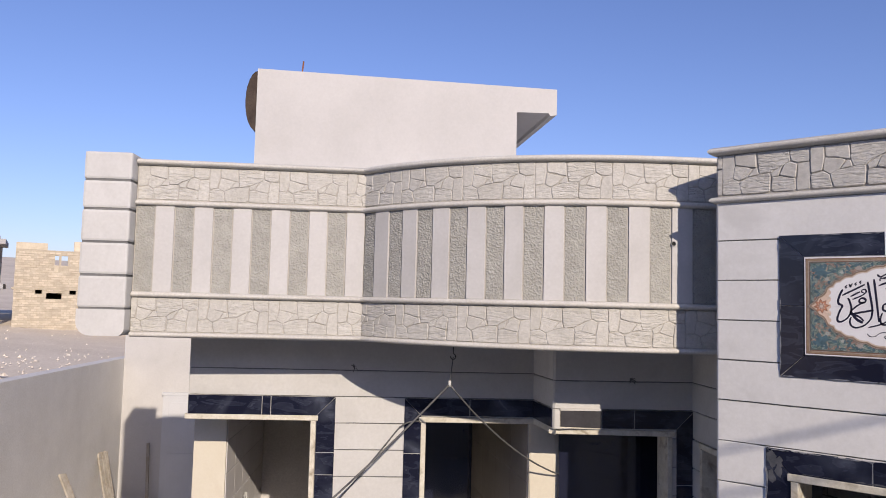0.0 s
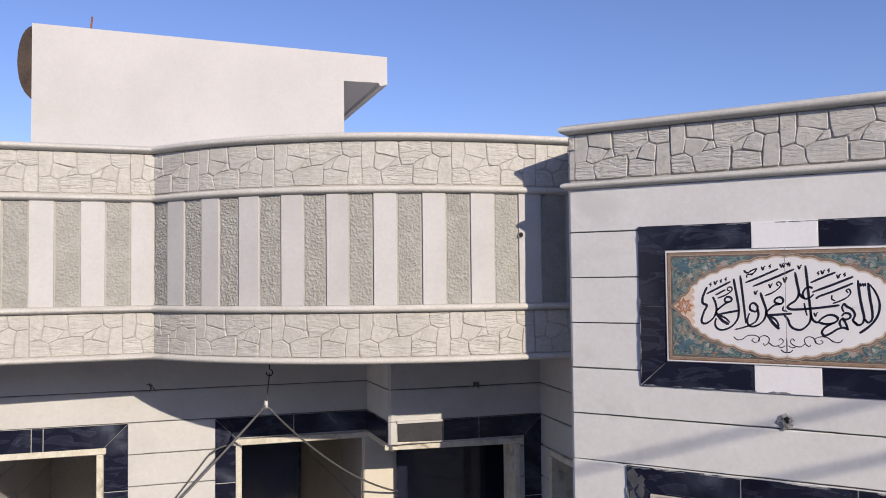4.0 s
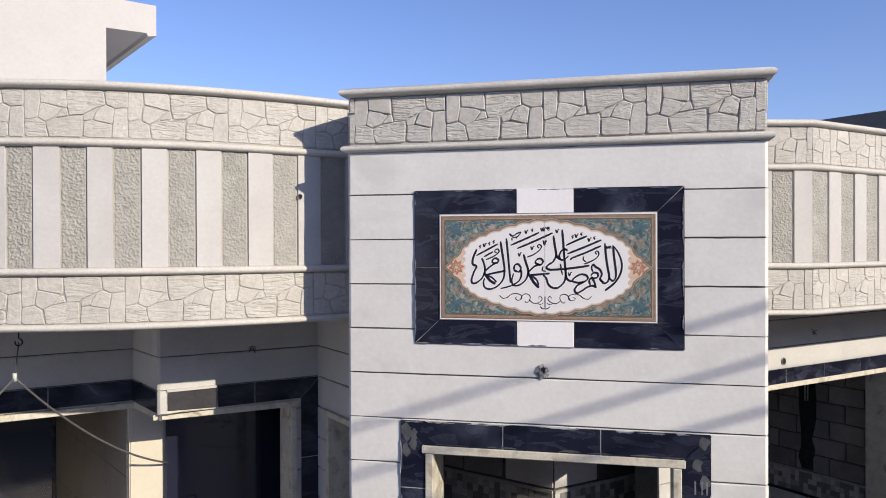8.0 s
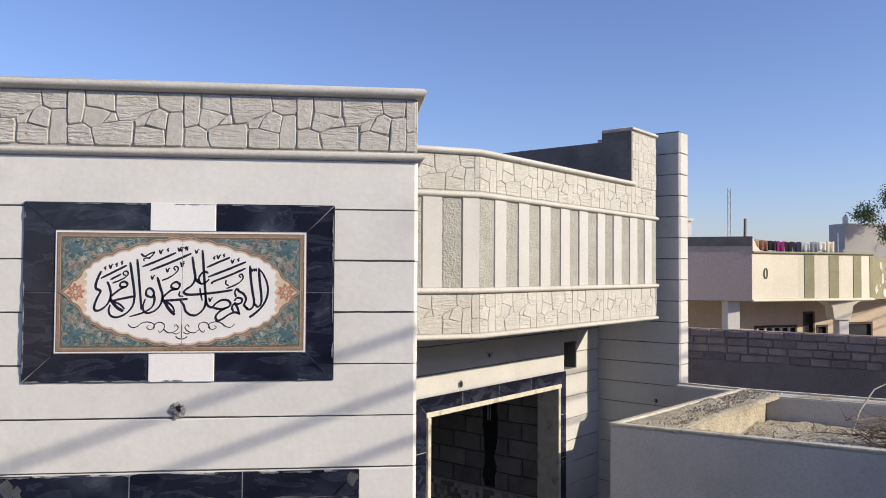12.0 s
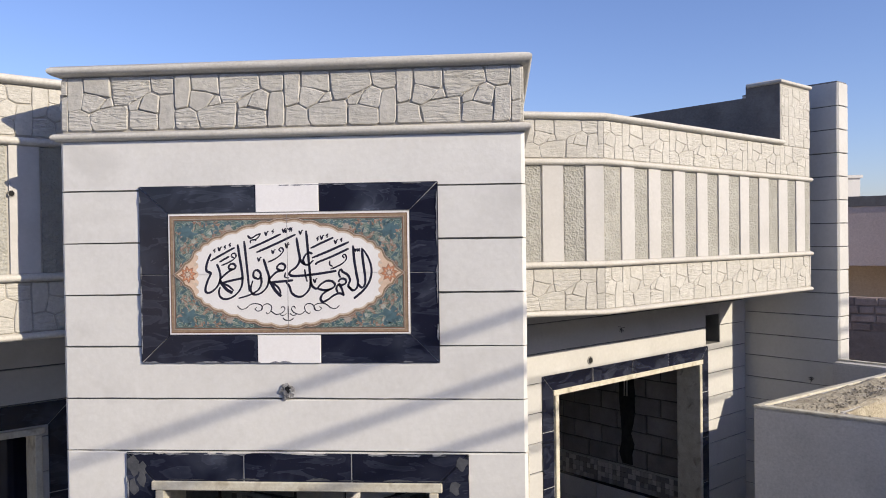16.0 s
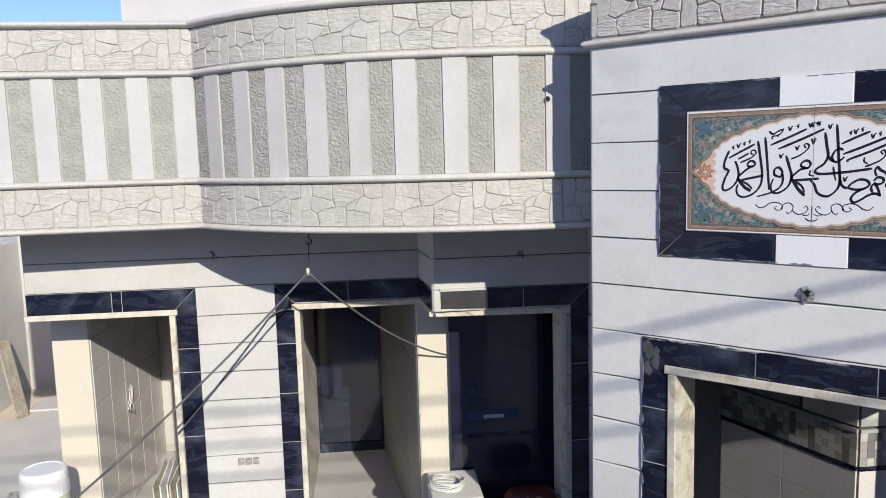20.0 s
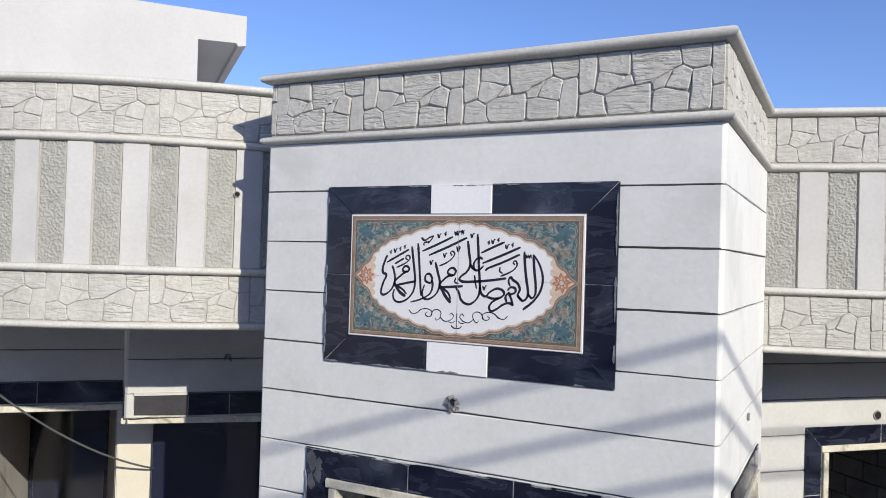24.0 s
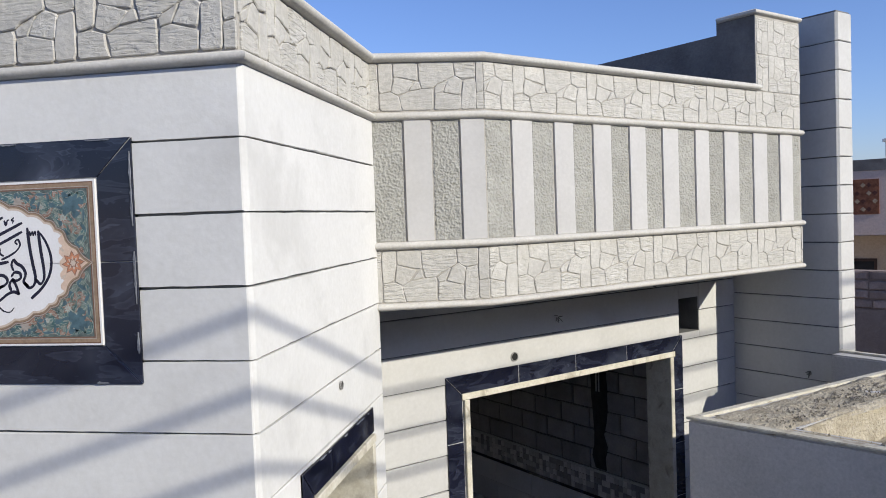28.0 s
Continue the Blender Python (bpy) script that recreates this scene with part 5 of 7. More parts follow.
for ds in (0.0, 0.035, 0.06):
    piece("chalk_bar", L_TOWER, [(W2[1] + 0.065 + ds, 2.13), (W2[1] + 0.073 + ds, 2.13), (W2[1] + 0.073 + ds, 2.20), (W2[1] + 0.065 + ds, 2.20)], 0.0262, 0.0006, M_SMEAR, window_1, base=0.012)
smears(window_2, L_TOWER, (W3[1], 2.435), (W3[0] - 0.14, 2.435), 6)

# ---- small things on the walls ----
# near-black fill painting the shade inside holes
M_HOLE = plain("hole_shade", (0.02, 0.02, 0.02), 0.9)
M_CEMENT = surface("broken_cement", (0.22, 0.21, 0.20), (0.58, 0.57, 0.55), 40, 120, 0.8, 0.95, 0.0)
M_WIRE = plain("black_wire", (0.02, 0.02, 0.022), 0.5)
M_CABLE = plain("grey_cable", (0.12, 0.12, 0.118), 0.5)
M_WCABLE = plain("white_cable", (0.72, 0.72, 0.68), 0.45)


def rubble_patch(name, at, r, out, mat, parent, seed, squash=0.5):
    """A broken-out lump: a rough little dome."""
    rg = random.Random(seed)
    bm = bmesh.new()
    bmesh.ops.create_icosphere(bm, subdivisions=3, radius=r)
    for v in bm.verts:
        v.co *= 1 + 0.45 * noise.noise(v.co * (2.2 / r) + Vector((seed, 0, 0))) + rg.uniform(-0.06, 0.06)
        d = v.co.dot(out)
        v.co -= out * d * (1 - squash)
        v.co += at
    return part(name, bm, mat, parent)


hole = tagged(thing("wall_hole"), "rough broken-out cable hole in the render", "wall hole")
rubble_patch("rubble", Vector((-0.02, -0.012, 2.757)), 0.042, Vector((0, -1, 0)), M_CEMENT, hole, 3, 0.45)
rubble_patch("cavity", Vector((-0.012, -0.022, 2.765)), 0.02, Vector((0, -1, 0)), M_HOLE, hole, 5, 0.5)


def wire_bunch(m, seed, label):
    """A tuft of cut wire ends standing out of a wall; local -y is out of the wall."""
    rg = random.Random(seed)
    ob = thing("wire_ends", m, label, "wire ends", "wire ends on the walls")
    for k in range(7):
        p = Vector((rg.uniform(-0.008, 0.008), 0.02, rg.uniform(-0.008, 0.008)))
        pts = [p]
        d = Vector((rg.uniform(-0.5, 0.5), -1, rg.uniform(-0.4, 0.5)))
        for _ in range(6):
            p = p + d.normalized() * 0.010
            d += Vector((rg.uniform(-0.7, 0.7), rg.uniform(-0.2, 0.4), rg.uniform(-0.8, 0.5)))
            pts.append(p)
        tube("wire", pts, 0.003, M_CABLE, ob, sides=5)
    return ob


for k, (u, v, z) in enumerate(((-3.30, 2.86, 2.71), (-0.95, 2.26, 2.70), (3.94, 0.93, 2.66))):
    wire_bunch(WING @ pose(u, v, z), 40 + k, "short black wire ends sticking out of the shaded wall")
wire_bunch(WING @ pose(6.18, 0.20, 2.0, 0, 0, -90), 47, "short black wire ends sticking out of the shaded wall")
# third disc paints a small cast shadow by the tower, the others pipe holes
for k, (m, r) in enumerate(((WING @ pose(3.49, 0.935, 2.41), 0.035), (pose(1.166, 0.95, 2.68, 0, 0, 90), 0.02), (WING @ pose(-0.965, 1.235, 3.77), 0.018))):
    ob = thing("hole_disc", m, "rimmed dark disc on the rendered wall, its shade put into the colour", "pipe hole", "pipe holes")
    bm = bmesh.new()
    for a in range(20):
        a0, a1 = a * math.tau / 20, (a + 1) * math.tau / 20
        q = [(r * 0.8, 0.0), (r, 0.0), (r, -0.008), (r * 0.8, -0.008)]
        r0 = [bm.verts.new((p * math.cos(a0), d, p * math.sin(a0))) for p, d in q]
        r1 = [bm.verts.new((p * math.cos(a1), d, p * math.sin(a1))) for p, d in q]
        for i in range(4):
            bm.faces.new((r0[i], r0[(i + 1) % 4], r1[(i + 1) % 4], r1[i]))
    part("rim", bm, M_CEMENT, ob)
    bm = bmesh.new()
    bmesh.ops.create_circle(bm, cap_ends=True, segments=20, radius=r * 0.85, matrix=Matrix.Translation((0, -0.003, 0)) @ Euler((math.pi / 2, 0, 0)).to_matrix().to_4x4())
    part("bore", bm, M_HOLE, ob)
for k, (u, v, z) in enumerate(((-2.48, 1.98, 2.93), (4.55, 0.5, 2.93))):
    ob = thing("ceiling_hook", WING @ pose(u, v, z), "small bent wire hook under the overhang", "hook", "hooks under the overhang")
    tube("hook", [(0, 0, 0.03)] + [(0.02 * math.sin(a * 0.5), 0, -0.025 - 0.022 * (1 - math.cos(a * 0.5))) for a in range(0, 11)], 0.004, M_WIRE, ob)
# socket on the wall between the openings
socket = thing("wall_socket", WING @ pose(-3.12, 2.862, 0.98), "cut socket boxes with bare plaster round them", "socket")
for k in range(3):
    box("box", -0.09 + k * 0.06, -0.04 + k * 0.06, -0.012, 0.01, -0.025, 0.03, M_CEMENT, socket, bevel=0.006)

# ---- hanging cables ----
def sag(a, b, drop, n=16):
    a, b = Vector(a), Vector(b)
    return [a.lerp(b, k / n) + Vector((0, 0, -drop * 4 * (k / n) * (1 - k / n))) for k in range(n + 1)]


hang = tagged(turned(thing("hanging_cable")), "grey cable hung from the overhang, spread to both sides", "cable")
clip = (-2.50, 2.03, 2.66)
tube("tie_wire", sag((-2.48, 1.98, 2.88), clip, 0.0, 4), 0.004, M_CABLE, hang)
tube("clip", [(-2.50, 2.03, 2.69), (-2.50, 2.03, 2.64)], 0.013, M_WCABLE, hang, "pale cable clip")
tube("cable", sag(clip, (-4.0, 1.32, 1.36), 0.05, 12)[:-1] + sag((-4.0, 1.32, 1.36), (-5.6, 0.5, 0.02), 0.03, 12), 0.0085, M_CABLE, hang)
tube("cable", sag(clip, (-1.44, 2.80, 1.80), 0.10), 0.0075, M_CABLE, hang)
tube("cable", sag((-2.70, 2.80, 2.25), (-2.88, 2.79, 2.20), -0.02, 6)[:-1] + sag((-2.88, 2.79, 2.20), (-3.64, 2.74, 1.30), 0.02), 0.0065, M_CABLE, hang)
# supply cables along the street, behind the viewer
street = tagged(turned(thing("overhead_line")), "twisted black supply cables strung between two street poles", "power line")
M_POLE = plain("galvanised_pole", (0.35, 0.36, 0.37), 0.5)
for uu in (-22, 26):
    tube("pole", [(uu, -7.1, -0.5), (uu, -7.1, 7.6)], 0.1, M_POLE, street, sides=10, taper=0.7)
    box("bracket", uu - 0.05, uu + 0.05, -7.1, -6.9, 5.7, 7.0, M_POLE, street)
for z in (2.776, 2.493, 2.225):
    tube("cable", sag((-22, -7.0, z + 0.475 * 7.0), (26, -7.0, z + 0.475 * 7.0), 0.04, 40), 0.016, M_WIRE, street)

# ---- clutter by the left openings ----
M_PLASTIC = plain("milky_plastic", (0.74, 0.77, 0.60), 0.35, 0.05, 6)
M_LID = plain("white_plastic_lid", (1.05, 1.04, 1.0), 0.4, 0.04, 6)


def lathe(name, prof, mat, parent, label="", seg=28):
    bm = bmesh.new()
    rings = [[bm.verts.new((r * math.cos(k * math.tau / seg), r * math.sin(k * math.tau / seg), z)) for k in range(seg)] for r, z in prof]
    for a, b in zip(rings, rings[1:]):
        for k in range(seg):
            bm.faces.new((a[k], a[(k + 1) % seg], b[(k + 1) % seg], b[k]))
    bm.faces.new(rings[0][::-1])
    bm.faces.new(rings[-1])
    return part(name, bm, mat, parent, label, smooth=False)


barrel = thing("plastic_barrel", WING @ pose(-4.70, 2.75, 0.004), "milky plastic water barrel with a white rim", "barrel")
lathe("body", [(0.15, 0.0), (0.168, 0.03), (0.172, 0.3), (0.178, 0.32), (0.172, 0.34), (0.172, 0.86)], M_PLASTIC, barrel)
lathe("rim", [(0.168, 0.862), (0.182, 0.87), (0.182, 0.93), (0.176, 0.97), (0.178, 1.0), (0.174, 1.05), (0.165, 1.068), (0.15, 1.072), (0.145, 1.064)], M_LID, barrel, "white collar")
M_WOOD = surface("weathered_plank", (0.36, 0.31, 0.24), (0.56, 0.51, 0.43), 6, 50, 0.5, 0.9, 0.12, stain=((0.24, 0.19, 0.14), 0.6, 8.0))
for k, (u0, v0, u1, v1, z1, w, lbl) in enumerate(((-6.62, 6.0, -7.21, 6.35, 0.98, 0.13, "worn grey-brown plank leaning on the boundary wall"), (-6.86, 7.35, -7.22, 7.78, 0.98, 0.22, "ridged grey board leaning on the boundary wall"),
                                                  (-6.30, 5.0, -7.21, 5.3, 0.85, 0.16, "worn grey-brown plank leaning on the boundary wall"), (-6.72, 8.38, -6.80, 8.57, 1.0, 0.05, "thin pale lath leaning on the white wall"))):
    ob = thing("leaning_plank", WING, lbl, "plank", "planks leaning on the wall")
    a, b = Vector((u0, v0, 0.03)), Vector((u1, v1, z1))
    d = (b - a).normalized()
    side_ = Vector((d.y, -d.x, 0)).normalized() if k < 3 else Vector((1, 0, 0))
    side_ = Vector((0.25, 0.97, 0)) if k < 3 else Vector((1, 0, 0))
    side_ = (side_ - d * side_.dot(d)).normalized()
    nrm = d.cross(side_)
    for j in range(3 if k == 1 else 1):
        bm = bmesh.new()
        ww = w / (3 if k == 1 else 1) * 0.92
        off = (j - 1) * w / 3 if k == 1 else 0
        m = Matrix((( *side_, 0), (*nrm, 0), (*d, 0), (0, 0, 0, 1))).transposed()
        m.translation = a + side_ * off
        add_box(bm, -ww / 2, ww / 2, -0.014, 0.014, 0, (b - a).length + 0.02 * j, 0.004, m)
        part("board", bm, M_WOOD, ob)
low_block = tagged(turned(box("wall_low_block", -1.66, -1.26, 2.24, 2.78, 0.0, 0.82, M_PLASTER, bevel=0.012)), "low plastered block beside the pier", "wall", kind="structure")
coil = thing("cable_coil", WING @ pose(-1.52, 2.46, 0.822), "coil of white cable lying on a low plastered block", "cable coil")
rc = random.Random(9)
for k in range(7):
    r = 0.13 + rc.uniform(-0.025, 0.02)
    ox, oy = rc.uniform(-0.012, 0.012), rc.uniform(-0.012, 0.012)
    tube("turn", [(ox + r * math.cos(a * math.tau / 30), oy + r * 0.85 * math.sin(a * math.tau / 30), 0.008 + 0.009 * k + 0.006 * math.sin(a * 0.7 + k)) for a in range(31)], 0.007, M_WCABLE, coil, sides=5)
M_MAROON = plain("maroon_vinyl", (0.10, 0.016, 0.012), 0.4, 0.3, 12)
case = thing("cushion", WING @ pose(-0.88, 2.33, 0.602), "maroon velvet cushion with gold scrolls on the sill", "cushion")
bm = bmesh.new()
bmesh.ops.create_uvsphere(bm, u_segments=24, v_segments=14, radius=1)
for v in bm.verts:
    x, y, z = v.co
    v.co = (0.21 * math.copysign(abs(x) ** 0.6, x), 0.10 * math.copysign(abs(y) ** 0.7, y), 0.115 + 0.115 * math.copysign(abs(z) ** 0.7, z))
part("body", bm, M_MAROON, case, smooth=True)
for sx in (-1, 1):
    tube("scroll", [(sx * (0.03 + 0.12 * k / 8), -0.10 - 0.012 * math.sin(k * math.pi / 8), 0.19 - 0.07 * (k / 8) ** 2) for k in range(9)], 0.006, M_GOLD, case, "worn gold scroll")
# tile boxes and offcuts inside the first opening
for k in range(9):
    tl = thing("floor_tile", WING @ pose(-4.05 + 0.02 * k, 3.85 + 0.012 * (k % 3), 0.30, -74 + 1.2 * k, 0, 3 * (k % 4)), "loose pale floor tile stacked on edge", "tile", "stacked tiles")
    tl.matrix_world = WING @ pose(-4.12 + 0.05 * k, 3.9 + 0.01 * (k % 3), 0.07, 0, -8, 90 + 2 * (k % 3))
    box("slab", -0.25, 0.25, -0.006, 0.006, 0, 0.48, M_WHITETILE if k % 3 else M_CREAM, tl, bevel=0.002)
slab = thing("marble_offcut", WING @ pose(-3.60, 4.6, 0.06, 0, -6, 0), "veined marble offcut leaning on the inner wall", "marble slab")
box("slab", -0.01, 0.01, -0.25, 0.25, 0, 1.15, M_CREAM, slab)
# tiled side of the inner wall
L_P2 = Line([(-4.54, 3.52), (-4.54, 5.64)])
piece("grout_bed", L_P2, [(0.0, 0.065), (2.115, 0.065), (2.115, 2.26), (0.0, 2.26)], 0.004, 0.001, M_GROUT, pier_2)
for i in range(5):
    for j in range(7):
        a, z = 0.002 + i * 0.423, 0.07 + j * 0.31
        piece("wall_tile", L_P2, [(a, z), (a + 0.416, z), (a + 0.416, z + 0.303), (a, z + 0.303)], 0.009, 0.002, M_PALETILE, pier_2)
loop = thing("loose_wire_loop", WING @ pose(-4.525, 4.35, 1.15, 0, 0, 90), "looped white wires hanging from a wall box", "wires")
for k in range(4):
    tube("wire", [(0.05 * math.sin(a * 0.55 + k) + 0.015 * k, -0.02 - 0.02 * (k % 2), 0.06 - 0.028 * a + 0.03 * math.sin(a + k)) for a in range(9)], 0.006, M_WCABLE, loop, sides=5)
M_DOORW = plain("white_metal_door", (0.66, 0.67, 0.68), 0.4, 0.04, 3)
door_side = thing("door_side", WING @ pose(-6.22, 8.55, 0.0), "closed white metal door in the side passage", "door")
box("leaf", -0.38, 0.36, 0.0, 0.04, 0.05, 1.748, M_DOORW, door_side)
for z0 in (0.15, 0.95):
    box("panel", -0.28, 0.26, -0.012, -0.002, z0, z0 + 0.7, M_DOORW, door_side)
box("door_frame", -0.40, 0.38, 0.0, 0.045, 1.75, 1.80, M_DOORW, door_side)
step = tagged(turned(box("step", -6.9, -5.0, 7.6, 8.54, 0.022, 0.045, M_PLASTER, bevel=0.02)), "rough grey cement landing in the side passage", "step", kind="structure")
for k in range(14):
    x, y, r = rc.uniform(-5.9, -5.2), rc.uniform(4.3, 5.5), rc.uniform(0.03, 0.09)
    rb = thing("rubble_lump", WING @ pose(x, y, 0.021), "small lump of broken cement on the ground", "rubble", "rubble lumps")
    rubble_patch("lump", Vector((0, 0, r * 0.4)), r, Vector((0, 0, 1)), M_CEMENT, rb, 60 + k, 0.6)

# ---- kitchen behind the corner ----
wall_blocks = tagged(turned(box("wall_blockwork", 5.5, 5.68, 1.19, 4.6, 0, 2.95, M_MORTAR)), "bare concrete block wall with a tiled dado", "wall", kind="structure")
L_B = Line([(5.5, 4.6), (5.5, 1.19)])


def block_rows(parent, line, s0, s1, z0, rows, bw, bh, mat, rnd, name="block", joint=0.014, depth=0.012):
    for j in range(rows):
        s = s0 - (bw / 2 if j % 2 else 0) - rnd.uniform(0, 0.03)
        while s < s1 - 0.02:
            a, b = max(s0, s), min(s1, s + bw - joint)
            if b - a > 0.05:
                e = rnd.uniform(-0.006, 0.006)
                piece(name, line, [(a, z0 + j * bh + e), (b, z0 + j * bh - e), (b, z0 + (j + 1) * bh - joint), (a, z0 + (j + 1) * bh - joint + e)], depth + rnd.uniform(-0.004, 0.006), 0.006, mat, parent)
            s += bw


rk = random.Random(3)
block_rows(wall_blocks, L_B, 0, L_B.length, 0.86, 10, 0.41, 0.205, M_BLOCK, rk)
M_MOSA = [plain("mosaic_" + n_, c, 0.35, 0.1) for n_, c in (("light", (0.60, 0.585, 0.56)), ("mid", (0.42, 0.41, 0.395)), ("dark", (0.24, 0.235, 0.23)))]


def dado(parent, line, s0, s1, z_top, mos=0.30, tile=0.30):
    """Lower tiles, a black strip, a mosaic band and a pale capping."""
    n = max(1, round((s1 - s0) / 0.6))
    w = (s1 - s0) / n
    rows = max(1, round((z_top - mos - 0.06) / tile))
    h = (z_top - mos - 0.06) / rows
    for i in range(n):
        for j in range(rows):
            a, z = s0 + i * w, 0.06 + j * h
            piece("wall_tile", line, [(a + 0.002, z), (a + w - 0.002, z), (a + w - 0.002, z + h - 0.003), (a + 0.002, z + h - 0.003)], 0.012, 0.002, M_WALLTILE, parent)
    z = z_top - mos
    piece("black_strip", line, [(s0, z), (s1, z), (s1, z + 0.03), (s0, z + 0.03)], 0.016, 0.002, M_BLACK, parent)
    m = max(1, round((s1 - s0) / 0.055))
    q = (mos - 0.06) / 4
    for i in range(m):
        for j in range(4):
            a, zz_ = s0 + (s1 - s0) * i / m, z + 0.032 + j * q
            b = s0 + (s1 - s0) * (i + 1) / m
            piece("mosaic_tile", line, [(a + 0.001, zz_), (b - 0.001, zz_), (b - 0.001, zz_ + q - 0.002), (a + 0.001, zz_ + q - 0.002)], 0.012, 0.001, rk.choice(M_MOSA), parent)
    piece("capping", line, [(s0, z_top - 0.026), (s1, z_top - 0.026), (s1, z_top), (s0, z_top)], 0.018, 0.002, M_GROUT, parent)


# ragged near-black patch paints the shade of a pipe chase, with two white conduits
M_CHASE = surface("chase_shade", (0.02, 0.019, 0.02), (0.05, 0.047, 0.045), 14, 70, 0.6, 0.95, 0.0)
edge_l = [(2.50 + rk.uniform(-0.03, 0.03), 0.87 + 0.12 * k) for k in range(12)]
edge_r = [(2.68 + rk.uniform(-0.03, 0.03), 0.87 + 0.12 * k) for k in range(11, -1, -1)]
piece("chase", L_B, (edge_l + edge_r)[::-1], 0.022, 0.004, M_CHASE, wall_blocks, label="ragged near-black patch painting a shaded pipe chase")
for s_ in (2.575, 2.61):
    tube("conduit", [L_B.at(s_, 1.66, 0.035), L_B.at(s_ + 0.01, 2.6, 0.035)], 0.009, M_WHITE, wall_blocks, "white conduit")
dado(wall_blocks, L_B, 0.3, L_B.length - 0.05, 0.85)
# partition seen through the corner window
L_PT = Line([(-1.30, 2.42), (-0.13, 1.88), (0.75, 2.76)])
partition = tagged(wall_mesh("wall_partition", L_PT, 0, 2.95, [], 0.15, M_MORTAR), "partly tiled block partition inside the corner room", "wall", kind="structure")
dado(partition, L_PT, 0.05, L_PT.s[1] - 0.004, 1.50)
dado(partition, L_PT, L_PT.s[1] + 0.004, L_PT.length, 1.50)
block_rows(partition, L_PT, 0, L_PT.s[1] - 0.46, 1.52, 7, 0.41, 0.205, M_BLOCK, rk)
for a, b in ((L_PT.s[1] - 0.45, L_PT.s[1] - 0.004), (L_PT.s[1] + 0.004, L_PT.s[1] + 0.45)):
    for j in range(2):
        z = 1.52 + j * 0.6
        piece("wall_tile", L_PT, [(a, z), (b, z), (b, z + 0.596), (a, z + 0.596)], 0.014, 0.002, M_WALLTILE, partition)


# ---- low outbuilding in front of the right wing ----
M_SHED = surface("grey_shed_render", (0.55, 0.53, 0.505), (0.65, 0.63, 0.605), 2.0, 50, 0.25, 0.9, 0.02, stain=((0.42, 0.41, 0.385), 0.5, 1.2))
M_DIRT = surface("roof_dirt", (0.45, 0.395, 0.295), (0.62, 0.56, 0.44), 5.0, 40, 0.8, 0.95, 0.0, stain=((0.26, 0.22, 0.15), 0.7, 4.0), dist=0.03)
low = tagged(turned(thing("low_shed")), "low grey rendered outbuilding with a dirt-strewn walled roof", "outbuilding")


def prism(name, plan, z0, z1, mat, parent, label="", bevel=0.012):
    """An upright block over a four-sided plan, with eased edges."""
    bm = bmesh.new()
    lo = [bm.verts.new((x, y, z0)) for x, y in plan]
    hi = [bm.verts.new((x, y, z1)) for x, y in plan]
    bm.faces.new(lo)
    bm.faces.new(hi)
    for i in range(len(plan)):
        k = (i + 1) % len(plan)
        bm.faces.new((lo[i], lo[k], hi[k], hi[i]))
    bmesh.ops.bevel(bm, geom=list(bm.edges), offset=bevel, segments=2, affect="EDGES")
    return part(name, bm, mat, parent, label)


SZ = 2.215  # top of the shed's parapet
prism("wall", [(3.56, -0.53), (4.71, -7.5), (4.89, -7.5), (3.745, -0.544)], 0, SZ, M_SHED, low)
prism("wall", [(3.747, -0.544), (6.20, -0.735), (6.20, -1.04), (3.835, -1.07)], 0, SZ, M_SHED, low)
prism("wall", [(5.92, -1.043), (6.20, -1.043), (7.27, -7.5), (6.99, -7.5)], 0, SZ, M_SHED, low)
prism("wall", [(6.02, -0.732), (6.20, -0.732), (6.20, -0.065), (6.02, -0.065)], 0, SZ, M_SHED, low)
prism("coping", [(6.15, -0.728), (6.207, -0.728), (6.207, -0.064), (6.15, -0.064)], SZ + 0.001, SZ + 0.017, M_CREAM, low, bevel=0.004)
prism("coping", [(3.553, -0.524), (4.70, -7.5), (4.77, -7.5), (3.62, -0.530)], SZ + 0.001, SZ + 0.017, M_CREAM, low, bevel=0.004)
prism("coping", [(3.622, -0.530), (6.205, -0.730), (6.205, -0.785), (3.63, -0.585)], SZ + 0.001, SZ + 0.017, M_CREAM, low, bevel=0.004)
prism("coping", [(6.15, -0.79), (6.207, -0.79), (7.277, -7.5), (7.22, -7.5)], SZ + 0.001, SZ + 0.017, M_CREAM, low, bevel=0.004)
prism("inner_render", [(3.84, -1.073), (5.918, -1.047), (5.918, -1.06), (3.842, -1.086)], 1.95, SZ + 0.003, M_DIRT, low, "earth-stained inner face", bevel=0.003)


def dirt_sheet(name, x0, x1, y0, y1, z, amp, parent, seed, n=0.05, slant=(0.165, 0.0)):
    nx, ny = int((x1 - x0) / n), int((y1 - y0) / n)
    vs, fs = [], []
    for j in range(ny + 1):
        for i in range(nx + 1):
            x, y = x0 + (x1 - x0) * i / nx, y0 + (y1 - y0) * j / ny
            h = amp * (0.6 * noise.noise(Vector((x * 3, y * 3, seed))) + 0.4 * noise.noise(Vector((x * 11, y * 11, seed))))
            if i in (0, nx) or j in (0, ny):
                h = -0.03
            vs.append((x - slant[0] * (y + 0.53), y - slant[1] * (x - 3.56), z + h))
    for j in range(ny):
        for i in range(nx):
            a = j * (nx + 1) + i
            fs.append((a, a + 1, a + nx + 2, a + nx + 1))
    return mesh_ob(name, vs, fs, M_DIRT, parent, smooth=True)


